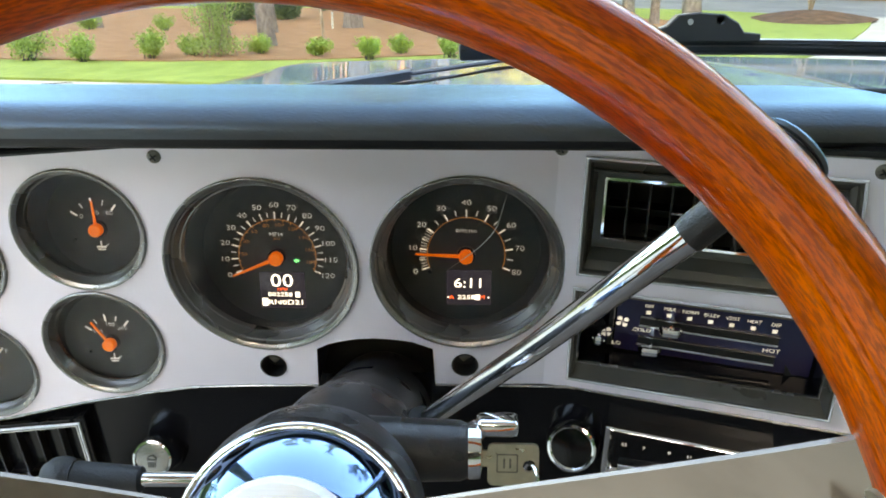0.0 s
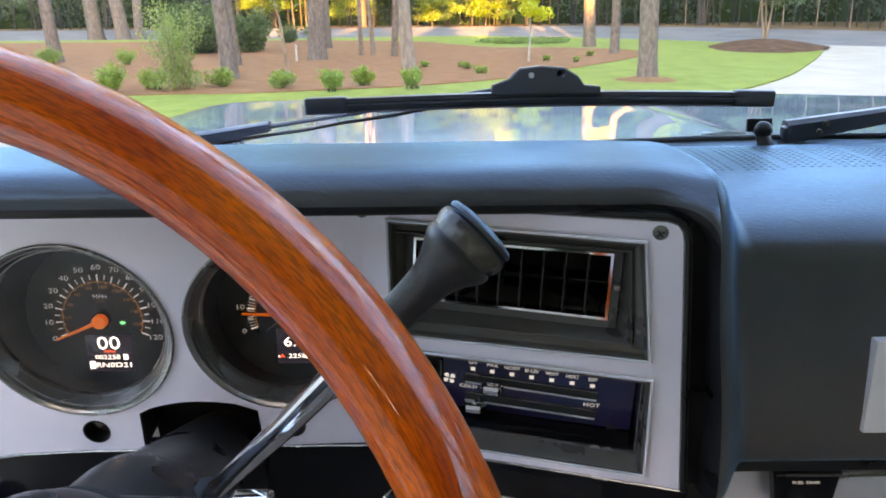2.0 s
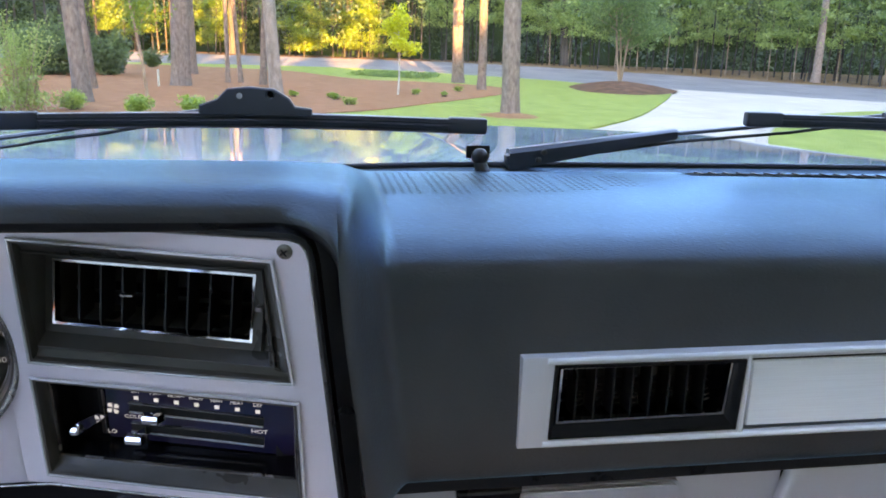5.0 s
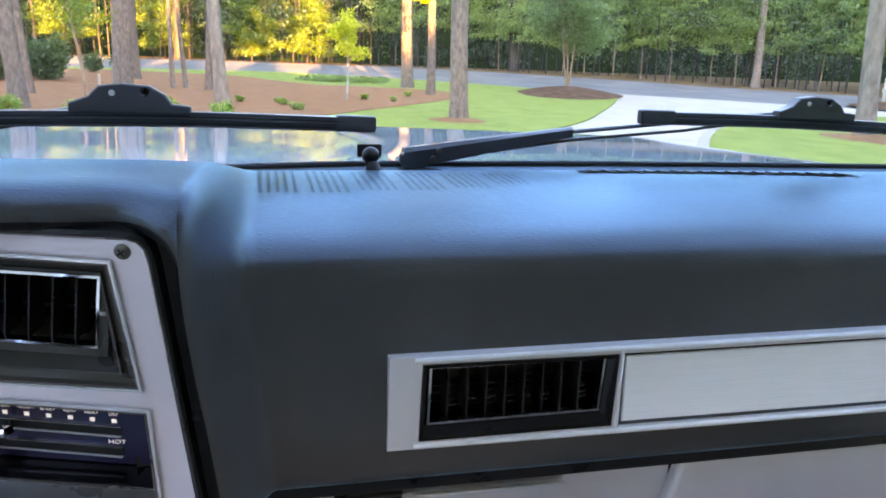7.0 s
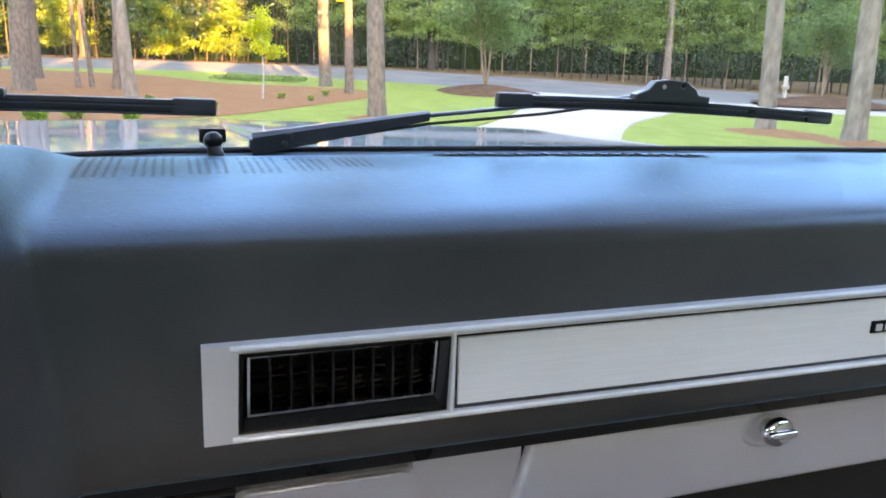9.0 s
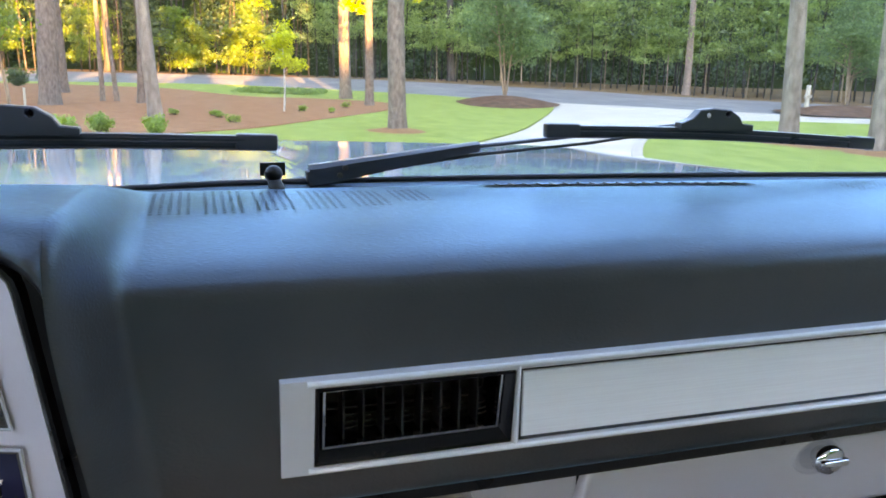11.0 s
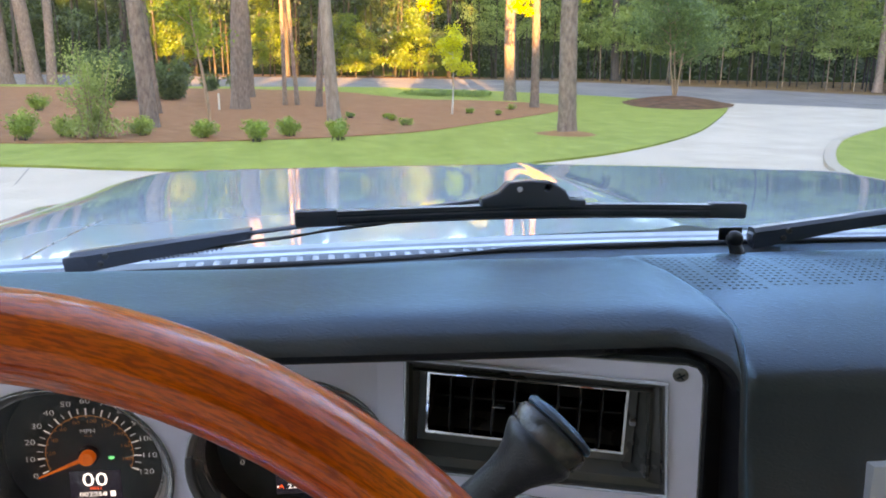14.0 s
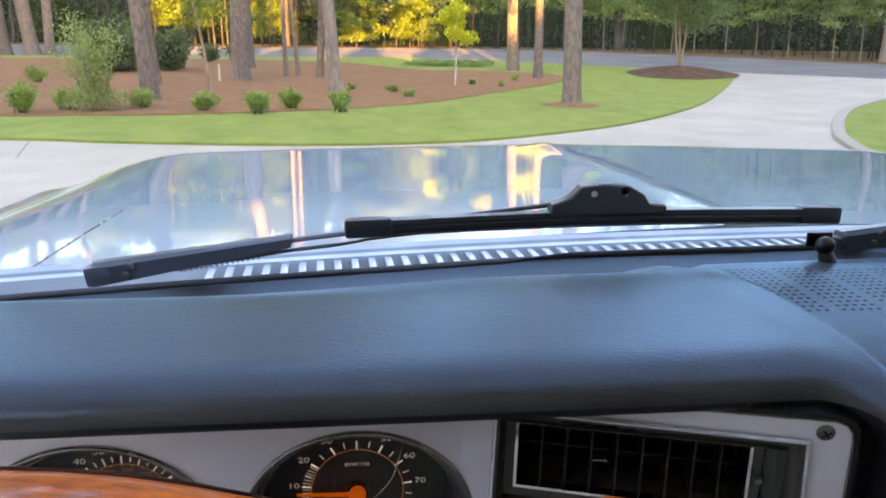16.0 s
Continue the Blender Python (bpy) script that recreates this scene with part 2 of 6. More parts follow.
# Dark bark copy: the shade of the woods is put into the colour.
M_SHADEWOOD = mat("shaded_trunks", (0.075, 0.062, 0.048), 0.9, spec=0.2, vary=0.5, vscale=4, stretch=(1, 1, 0.2), bump=0.5, bscale=12, bdist=0.03)
M_LEAF = leaf_mat("broadleaf_green", (0.040, 0.095, 0.022), (0.13, 0.205, 0.045))
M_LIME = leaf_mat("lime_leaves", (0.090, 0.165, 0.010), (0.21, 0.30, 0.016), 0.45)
# Bright yellow leaves: sunlight put into the colour, though they stand in shade.
M_SUNTINT = leaf_mat("sun_tinted_leaves", (0.48, 0.50, 0.012), (0.80, 0.78, 0.03), 0.55)
# Lighter leaf copy: skylight on the edge of the woods is put into the colour.
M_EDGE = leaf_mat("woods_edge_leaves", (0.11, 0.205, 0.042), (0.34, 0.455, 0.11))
M_SHRUB = leaf_mat("shrub_leaves", (0.15, 0.27, 0.026), (0.36, 0.48, 0.08), 0.4)
M_LICHEN = mat("pale_lichened_bark", (0.185, 0.138, 0.105), 0.9, spec=0.2, vary=0.5, vscale=9, color2=(0.37, 0.295, 0.23), stretch=(1, 1, 0.42), bump=1.0, bscale=30, bdist=0.03, detail=9)
M_SAGE = leaf_mat("sage_leaves", (0.20, 0.28, 0.052), (0.38, 0.45, 0.115), 0.45)
# Dark leaves; on the woods their shade and depth are put into the colour.
M_DARKLEAF = leaf_mat("dark_needles_and_woods_leaves", (0.030, 0.068, 0.020), (0.096, 0.15, 0.038), 0.3)
M_MYRTLE = leaf_mat("myrtle_leaves", (0.075, 0.155, 0.04), (0.20, 0.31, 0.085))
# Near-black green: the deep shade of the woods is put into the colour.
M_FAR = mat("dark_woods_wall", (0.022, 0.040, 0.014), 0.95, spec=0.1, vary=0.6, vscale=0.25, color2=(0.045, 0.075, 0.02), detail=8)
M_STEM = mat("grey_sapling_bark", (0.50, 0.45, 0.38), 0.8, spec=0.2, vary=0.25, vscale=12, bump=0.4, bscale=30)
M_SIGN = mat("pale_post", (0.56, 0.48, 0.36), 0.7, vary=0.1, vscale=20)


def wood_mat():
    """Lacquered mahogany: fine flecks drawn out along the rim, under a clear coat."""
    m = mat("lacquered_mahogany", (0.30, 0.07, 0.012), 0.42, spec=0.06, coat=0.58)
    n, l = m.node_tree.nodes, m.node_tree.links
    uv, mp, a, b, r1, r2, mix = (n.new("ShaderNode" + k) for k in ("UVMap", "Mapping", "TexNoise", "TexNoise", "ValToRGB", "ValToRGB", "MixRGB"))
    mp.inputs["Scale"].default_value = (150, 46, 1)
    l.new(uv.outputs[0], mp.inputs[0])
    for s in (a, b):
        l.new(mp.outputs[0], s.inputs["Vector"])
    a.inputs["Scale"].default_value, a.inputs["Detail"].default_value = 0.16, 3
    b.inputs["Scale"].default_value, b.inputs["Detail"].default_value = 2.2, 5
    r1.color_ramp.elements[0].position, r1.color_ramp.elements[1].position = 0.3, 0.7
    r1.color_ramp.elements[0].color, r1.color_ramp.elements[1].color = (0.62, 0.048, 0.001, 1), (1.0, 0.145, 0.003, 1)
    r2.color_ramp.elements[0].position, r2.color_ramp.elements[1].position = 0.40, 0.56
    r2.color_ramp.elements[0].color, r2.color_ramp.elements[1].color = (0.26, 0.13, 0.10, 1), (1, 1, 1, 1)
    mix.blend_type = "MULTIPLY"
    mix.inputs[0].default_value = 0.52
    l.new(a.outputs[0], r1.inputs[0]), l.new(b.outputs[0], r2.inputs[0])
    l.new(r1.outputs[0], mix.inputs[1]), l.new(r2.outputs[0], mix.inputs[2])
    l.new(mix.outputs[0], n["Principled BSDF"].inputs["Base Color"])
    return m


M_WOOD = wood_mat()


# ---------- builders ----------
def mesh_of(bm, name, material, smooth=None):
    """A mesh from a bmesh; faces meeting at less than smooth degrees are shaded round."""
    bmesh.ops.recalc_face_normals(bm, faces=bm.faces)
    if smooth:
        for f in bm.faces:
            f.smooth = True
        for e in bm.edges:
            if len(e.link_faces) == 2 and e.calc_face_angle(0) > radians(smooth):
                e.smooth = False
    me = bpy.data.meshes.new(name)
    bm.to_mesh(me)
    bm.free()
    me.materials.append(material)
    return me


def part(name, bm, material, parent, label="", m=None, smooth=40, kind=""):
    ob = new(name, mesh_of(bm, name, material, smooth))
    ob.parent = parent
    if m is not None:
        ob.matrix_local = m
    return tagged(ob, label, "", "", kind)


def thing(name, label, category, m=None, group="", kind=""):
    ob = new(name)
    ob.empty_display_size = 0.02
    if m is not None:
        ob.matrix_world = m
    return tagged(ob, label, category, group, kind)


def single(name, bm, material, label, category, m=None, group="", kind="", smooth=40):
    ob = new(name, mesh_of(bm, name, material, smooth))
    if m is not None:
        ob.matrix_world = m
    return tagged(ob, label, category, group, kind)


def box(w, d, h, bevel=0.0, at=(0, 0, 0), bm=None, seg=2):
    bm = bm or bmesh.new()
    g = bmesh.ops.create_cube(bm, size=1, matrix=Matrix.Translation(at) @ Matrix.Diagonal((w, d, h, 1)))
    if bevel:
        edges = list({e for v in g["verts"] for e in v.link_edges})
        bmesh.ops.bevel(bm, geom=edges, offset=bevel, segments=seg, affect="EDGES", profile=0.5)
    return bm


def lathe(profile, seg=48, bm=None, m=None, ring=False):
    """Turns a profile of (radius, height) round the local z axis."""
    bm = bm or bmesh.new()
    rows = []
    for k in range(seg):
        a = 2 * math.pi * k / seg
        rows.append([bm.verts.new((r * math.cos(a), r * math.sin(a), z)) for r, z in profile])
    for k in range(seg):
        a, b = rows[k], rows[(k + 1) % seg]
        for i in range(len(profile) - 1):
            bm.faces.new((a[i], b[i], b[i + 1], a[i + 1]))
        if ring:
            bm.faces.new((a[-1], b[-1], b[0], a[0]))
    fresh = [v for r in rows for v in r]
    bmesh.ops.remove_doubles(bm, verts=fresh, dist=1e-6)
    if m is not None:
        bmesh.ops.transform(bm, matrix=m, verts=[v for v in bm.verts])
    return bm


def tube(pts, radii, seg=12, bm=None, caps=True, flat=1.0):
    """A round bar through the points, with a radius at each."""
    bm = bm or bmesh.new()
    pts = [Vector(p) for p in pts]
    rows, side = [], None
    for i, p in enumerate(pts):
        d = (pts[min(i + 1, len(pts) - 1)] - pts[max(i - 1, 0)]).normalized()
        if side is None:
            side = d.cross(Vector((0, 0, 1)) if abs(d.z) < 0.9 else Vector((1, 0, 0))).normalized()
        side = (side - d * side.dot(d)).normalized()
        up = side.cross(d)
        r = radii[i] if isinstance(radii, (list, tuple)) else radii
        rows.append([bm.verts.new(p + (side * math.cos(a) + up * math.sin(a) * flat) * r) for a in (2 * math.pi * k / seg for k in range(seg))])
    for a, b in zip(rows, rows[1:]):
        for k in range(seg):
            bm.faces.new((a[k], a[(k + 1) % seg], b[(k + 1) % seg], b[k]))
    if caps:
        bm.faces.new(rows[0]), bm.faces.new(rows[-1])
    return bm


def sheet(rows, bm=None, closed=False):
    """A skin over rows of points."""
    bm = bm or bmesh.new()
    vs = [[bm.verts.new(p) for p in r] for r in rows]
    for a, b in zip(vs, vs[1:]):
        n = len(a)
        for i in range(n if closed else n - 1):
            bm.faces.new((a[i], a[(i + 1) % n], b[(i + 1) % n], b[i]))
    return bm


def filled(outline, holes=(), depth=0.0, bm=None, w=0.0):
    """A plate in the local xy plane with holes, from z = w back to w - depth."""
    bm = bm or bmesh.new()
    edges = []
    for loop in (outline, *holes):
        vs = [bm.verts.new((*p, w)) for p in loop]
        edges += [bm.edges.new((vs[i], vs[(i + 1) % len(vs)])) for i in range(len(vs))]
    g = bmesh.ops.triangle_fill(bm, use_beauty=True, use_dissolve=False, edges=edges)
    faces = [f for f in g["geom"] if isinstance(f, bmesh.types.BMFace)]
    if depth:
        e = bmesh.ops.extrude_face_region(bm, geom=faces)
        bmesh.ops.translate(bm, verts=[v for v in e["geom"] if isinstance(v, bmesh.types.BMVert)], vec=(0, 0, -depth))
    return bm


def circle(x, y, r, seg=40, a0=0.0, a1=360.0):
    n = seg if a1 - a0 >= 360 else seg + 1
    return [(x + r * math.cos(radians(a0 + (a1 - a0) * k / seg)), y + r * math.sin(radians(a0 + (a1 - a0) * k / seg))) for k in range(n)]


def rounded(w, h, r, x=0.0, y=0.0, seg=5):
    pts = []
    for cx, cy, a in ((w / 2 - r, h / 2 - r, 0), (-w / 2 + r, h / 2 - r, 90), (-w / 2 + r, -h / 2 + r, 180), (w / 2 - r, -h / 2 + r, 270)):
        pts += [(x + cx + r * math.cos(radians(a + 90 * k / seg)), y + cy + r * math.sin(radians(a + 90 * k / seg))) for k in range(seg + 1)]
    return pts


def letters(words, bm=None, w=0.0, thin=0.0):
    """Words as thin raised letters: rows of (text, x, y, height[, width factor]), centred, in the local xy plane."""
    bm = bm or bmesh.new()
    for text, x, y, size, *wide in words:
        cu = bpy.data.curves.new("letters", "FONT")
        cu.body, cu.size, cu.align_x, cu.align_y, cu.resolution_u, cu.offset = text, size * 1.38, "CENTER", "CENTER", 2, -thin * size
        ob = bpy.data.objects.new("letters", cu)
        scene.collection.objects.link(ob)
        bpy.context.view_layer.update()
        me = bpy.data.meshes.new_from_object(ob.evaluated_get(bpy.context.evaluated_depsgraph_get()))
        me.transform(Matrix.Translation((x, y, w)) @ Matrix.Diagonal(((wide[0] if wide else 1.15), 1, 1, 1)))
        bm.from_mesh(me)
        bpy.data.objects.remove(ob)
        bpy.data.curves.remove(cu)
        bpy.data.meshes.remove(me)
    return bm


def quads(rows, bm=None, w=0.0):
    """Flat bars: (x, y, length, width, degrees)."""
    bm = bm or bmesh.new()
    for x, y, ln, wd, deg in rows:
        c, s = math.cos(radians(deg)), math.sin(radians(deg))
        bm.faces.new([bm.verts.new((x + a * ln / 2 * c - b * wd / 2 * s, y + a * ln / 2 * s + b * wd / 2 * c, w)) for a, b in ((-1, -1), (1, -1), (1, 1), (-1, 1))])
    return bm


def axes(origin, ex, ev):
    ex, ev = Vector(ex).normalized(), Vector(ev)
    ev = (ev - ex * ev.dot(ex)).normalized()
    ew = ex.cross(ev)
    m = Matrix((ex, ev, ew)).transposed().to_4x4()
    m.translation = origin
    return m


def smoothstep(a, b, x):
    t = min(1, max(0, (x - a) / (b - a)))
    return t * t * (3 - 2 * t)


def spline(pts, n):
    """n points along a smooth curve through pts."""
    p = np.array(pts, float)
    q = np.vstack([2 * p[0] - p[1], p, 2 * p[-1] - p[-2]])
    out = []
    for s in np.linspace(0, len(p) - 1 - 1e-9, n):
        i, t = int(s), s - int(s)
        a, b, c, d = q[i:i + 4]
        out.append(0.5 * (2 * b + (c - a) * t + (2 * a - 5 * b + 4 * c - d) * t ** 2 + (3 * b - a - 3 * c + d) * t ** 3))
    return np.array(out)


# ---------- outdoor ground ----------
PROFILE_Y = (-400, -50, 0, 25, 43, 54, 140, 900)
PROFILE_Z = (-1.0, -0.3, 0.0, 0.375, 0.915, 1.52, 2.2, 4.0)


def ground_z(y):
    return float(np.interp(y, PROFILE_Y, PROFILE_Z))


def laid(name, outline, height, material, label, category, holes=(), skirt=0.12):
    """A sheet of ground cover laid over the slope, with an edge that goes down into it."""
    bm = filled(outline, holes)
    for y in PROFILE_Y[1:-1]:
        bmesh.ops.bisect_plane(bm, geom=bm.verts[:] + bm.edges[:] + bm.faces[:], plane_co=(0, y, 0), plane_no=(0, 1, 0))
    for v in bm.verts:
        v.co.z = ground_z(v.co.y) + height
    rim = [e for e in bm.edges if e.is_boundary]
    if skirt:
        g = bmesh.ops.extrude_edge_only(bm, edges=rim)
        bmesh.ops.translate(bm, verts=[v for v in g["geom"] if isinstance(v, bmesh.types.BMVert)], vec=(0, 0, -skirt))
    return single(name, bm, material, label, category, kind="structure", smooth=20)


bm = bmesh.new()
xs = [-900, -300, -100, -60, -30, -10, 0, 10, 30, 60, 100, 300, 900]
sheet([[(x, y, z - 0.06) for x in xs] for y, z in zip(PROFILE_Y, PROFILE_Z)], bm)
single("ground", bm, M_FLOOR, "brown leaf-littered forest floor rising to the woods", "ground", kind="structure", smooth=30)

LAWN_EDGE = [(-30, 13.0), (-12, 11.9), (-5.0, 11.0), (-3.3, 10.6), (-0.9, 10.3), (1.3, 10.5), (2.9, 11.3), (4.8, 12.8), (6.7, 15.0), (8.4, 17.4), (10.0, 20.1),
             (12.2, 24.0), (13.9, 27.1), (14.6, 28.6), (14.9, 30.2)]
RIGHT_EDGE = [(6.6, 5.0), (6.8, 7.5), (7.0, 9.1), (7.4, 10.2), (8.0, 11.4), (9.5, 13.7), (11.3, 16.0), (14.0, 18.7), (15.9, 20.2), (18.7, 21.4), (22.3, 20.6), (29, 17.0)]
NEAR_ROAD = [(-60, 42.0), (-17.3, 41.5), (-9.5, 41.2), (-2.2, 42.5), (2.1, 42.6), (6.0, 40.4), (9.9, 37.4), (12.4, 34.8), (15.4, 30.2), (19.5, 26.7), (25.3, 22.4), (33, 17.5), (50, 8)]
FAR_ROAD = [(70, 14), (45, 29.5), (36.5, 35.0), (30.1, 41.0), (24.5, 46.0), (20.5, 48.2), (14, 51.5), (6.4, 52.9), (-8.7, 52.5), (-22.0, 52.6), (-60, 53)]


def curve2(pts, n):
    return [tuple(p) for p in spline(pts, n)]


near_c, far_c = curve2(NEAR_ROAD, 60), curve2(FAR_ROAD, 50)
laid("road", near_c + far_c, 0.0, M_ASPHALT, "worn grey asphalt road curving past the woods", "road")
lawn_c = curve2(LAWN_EDGE, 60)
right_c = curve2(RIGHT_EDGE, 50)
near_left = [p for p in near_c if p[0] < 14.6]
laid("driveway", [(-34, -30), (6.4, -30)] + right_c + [(27, 24), (19, 30), (14, 33), (8, 20), (2, 15), (-34, 16)], 0.03, M_CONCRETE,
     "pale concrete driveway sweeping out to the road", "driveway")
laid("lawn", lawn_c + near_left[::-1], 0.07, M_LAWN, "mown green lawn round the pine-straw bed", "lawn")
laid("lawn", right_c + [(27, 17.0), (60, -20), (10, -25)], 0.07, M_LAWN, "mown green lawn beside the driveway", "lawn")
BED = [(-28, 15.6), (-12, 14.6), (-6.2, 13.9), (-4.8, 14.0), (-3.4, 14.1), (-1.9, 14.6), (-0.3, 15.3), (1.6, 16.8), (3.2, 19.2), (5.5, 22.8), (7.2, 25.8), (7.8, 27.6),
       (7.0, 29.6), (4.6, 31.0), (2.6, 31.4), (0.8, 34.2), (-0.6, 36.6), (-4, 38.2), (-8, 38.8), (-28, 38.5)]
laid("flower_bed", curve2(BED, 90), 0.09, M_STRAW, "wide bed of rust-brown pine straw", "flower bed")


for run in ([(-4.55, 11.0), (-4.05, 9.30)],):
    (ax, ay), (bx, by) = run
    laid("slab_joint", [(ax - 0.009, ay), (ax + 0.009, ay), (bx + 0.009, by), (bx - 0.009, by)], 0.034, M_ASPHALT, "dark joint between driveway slabs", "joint", skirt=0.0)


def mound(x, y, rx, ry, h, label, turn=0.0):
    rows = []
    rnd = random.Random(int(x * 10))
    for i in range(9):
        s = i / 8
        rows.append([(s * rx * math.cos(a) * (1 + 0.06 * math.sin(3 * a + x)), s * ry * math.sin(a) * (1 + 0.05 * math.cos(2 * a + y)), h * (1 - s * s) ** 1.3 + 0.02 * rnd.random() - 0.05 * s)
                     for a in (2 * math.pi * k / 32 for k in range(32))])
    bm = sheet(rows, closed=True)
    bmesh.ops.remove_doubles(bm, verts=bm.verts[:], dist=0.001)
    slope = (ground_z(y + 1) - ground_z(y - 1)) / 2
    single("mulch_mound", bm, M_MULCH if h > 0.1 else M_STRAW, label, "mulch", Matrix.Translation((x, y, ground_z(y) + 0.10)) @ pose(0, 0, 0, math.degrees(math.atan(slope)), 0, turn), smooth=60)


mound(13.0, 30.0, 2.3, 3.6, 0.28, "dark mulch mound round a crape myrtle", -22)
mound(4.83, 16.39, 0.75, 0.8, 0.05, "low ring of straw mulch round a pine")
mound(13.5, 13.4, 1.1, 1.6, 0.06, "low ring of straw mulch round a pine")
mound(13.8, 11.2, 1.0, 1.2, 0.06, "low ring of straw mulch round a pine")
mound(28.5, 27.0, 4.5, 2.6, 0.30, "dark mulch mound beside the road", 20)


# ---------- trees and shrubs ----------
def leaf_mesh(name, centres, spread, count, size, material, seed, flat=0.6, droop=0.0, soft=False):
    """Many small pointed leaves scattered in clumps round the centres."""
    rng = np.random.default_rng(seed)
    c = np.asarray(centres, float)
    spread = np.broadcast_to(np.asarray(spread, float), (len(c),))
    idx = rng.integers(0, len(c), count)
    d = rng.normal(size=(count, 3))
    if soft:
        d *= (0.55 * spread[idx])[:, None]
    else:
        d /= np.linalg.norm(d, axis=1)[:, None]
        d *= (rng.random(count) ** 0.45 * spread[idx])[:, None]
    d[:, 2] *= flat
    p = c[idx] + d
    a = rng.normal(size=(count, 3))
    a[:, 2] -= droop
    a /= np.linalg.norm(a, axis=1)[:, None]
    b = np.cross(a, rng.normal(size=(count, 3)))
    b /= np.linalg.norm(b, axis=1)[:, None]
    s = (size * (0.6 + 0.8 * rng.random(count)))[:, None]
    v = np.stack([p - a * s, p + b * s * 0.5, p + a * s, p - b * s * 0.5], 1).reshape(-1, 3)
    me = bpy.data.meshes.new(name)
    me.from_pydata(v.tolist(), [], np.arange(count * 4).reshape(-1, 4).tolist())
    me.materials.append(material)
    return me


def add_mesh(name, me, parent=None, kind="", label="", category=""):
    ob = new(name, me)
    ob.parent = parent
    return tagged(ob, label, category, "", kind)


def trunk_bm(height, r0, r1, lean, seed, seg=14, steps=18, flare=1.35):
    rnd = random.Random(seed)
    ph = [rnd.uniform(0, 6.3) for _ in range(4)]
    rows = []
    for i in range(steps + 1):
        s = (i / steps) ** 1.6
        z = height * s
        r = r0 + (r1 - r0) * s
        r *= 1 + (flare - 1) * math.exp(-z / 0.25)
        wob = 0.02 * height / 10 * math.sin(ph[0] + z * 0.7)
        rows.append([(lean[0] * z + wob + r * (1 + 0.07 * math.sin(3 * a + ph[1] + z) + 0.04 * math.sin(5 * a + ph[2])) * math.cos(a),
                      lean[1] * z + r * (1 + 0.07 * math.sin(3 * a + ph[1] + z)) * math.sin(a), z - 0.1)
                     for a in (2 * math.pi * k / seg for k in range(seg))])
    return sheet(rows, closed=True)


def pine(x, y, d, height, lean, seed, label="tall pine with grey-brown plated bark", material=None):
    t = thing("pine_tree", label, "tree", Matrix.Translation((x, y, ground_z(y) + 0.08)))
    part("trunk", trunk_bm(height, d / 2, d / 7, (lean, 0.0), seed), material or M_BARK, t, smooth=80)
    rnd = random.Random(seed + 5)
    bm, ends = bmesh.new(), []
    for k in range(11):
        z = height * (0.55 + 0.44 * k / 11)
        a, ln = rnd.uniform(0, 6.3), rnd.uniform(1.2, 2.6) * (1.15 - k / 16)
        base = Vector((lean * z, 0, z))
        tip = base + Vector((math.cos(a) * ln, math.sin(a) * ln, rnd.uniform(0.1, 0.8)))
        mid = (base + tip) / 2 + Vector((0, 0, -0.1))
        tube([base, mid, tip], [0.06, 0.04, 0.015], 6, bm)
        ends += [tip, mid + Vector((0, 0, 0.3)), tip + Vector((rnd.uniform(-.7, .7), rnd.uniform(-.7, .7), 0.3))]
    part("limb", bm, material or M_BARK, t, smooth=80)
    add_mesh("crown", leaf_mesh("crown", ends, 0.9, 2600, 0.13, M_DARKLEAF, seed, 0.6), t)
    return t


PINES = [(-4.53, 17.45, 0.37, 17, -0.05, "tall pine with furrowed grey bark in the straw bed"), (-5.66, 22.47, 0.26, 17, -0.05, ""),
         (-3.66, 25.07, 0.58, 18, 0.03, ""), (-4.34, 31.83, 0.50, 18, -0.03, ""), (-0.48, 19.96, 0.34, 17, -0.05, "tall pine with pale lichened bark in the straw bed"),
         (-1.25, 26.43, 0.24, 13, 0.06, "slim leaning pine in the straw bed"), (-2.41, 27.1, 0.16, 12, -0.02, "slim young pine with bare stem"), (-2.02, 27.2, 0.16, 12, -0.05, "slim young pine with bare stem"),
         (6.47, 31.44, 0.50, 18, -0.02, ""), (6.47, 27, 0.32, 16, -0.01, ""), (4.83, 16.39, 0.40, 17, -0.01, "tall straight pine standing alone on the lawn"),
         (18.3, 53.5, 0.60, 19, -0.03, "pine at the edge of the woods across the road"), (-18.14, 42.06, 0.80, 19, -0.05, ""), (-16.69, 42.25, 0.75, 19, -0.10, ""), (-16.01, 42.64, 0.5, 19, 0.02, ""),
         (13.42, 13.78, 0.42, 17, -0.055, "tall pine on the lawn beside the driveway"), (13.61, 11.47, 0.44, 17, -0.03, "tall pine on the lawn beside the driveway"),
         (31.8, 44.0, 0.5, 18, 0.0, "pine at the edge of the woods across the road"), (-12.15, 25.07, 0.42, 17, -0.05, ""), (-5, 55.5, 0.5, 18, 0.02, "")]
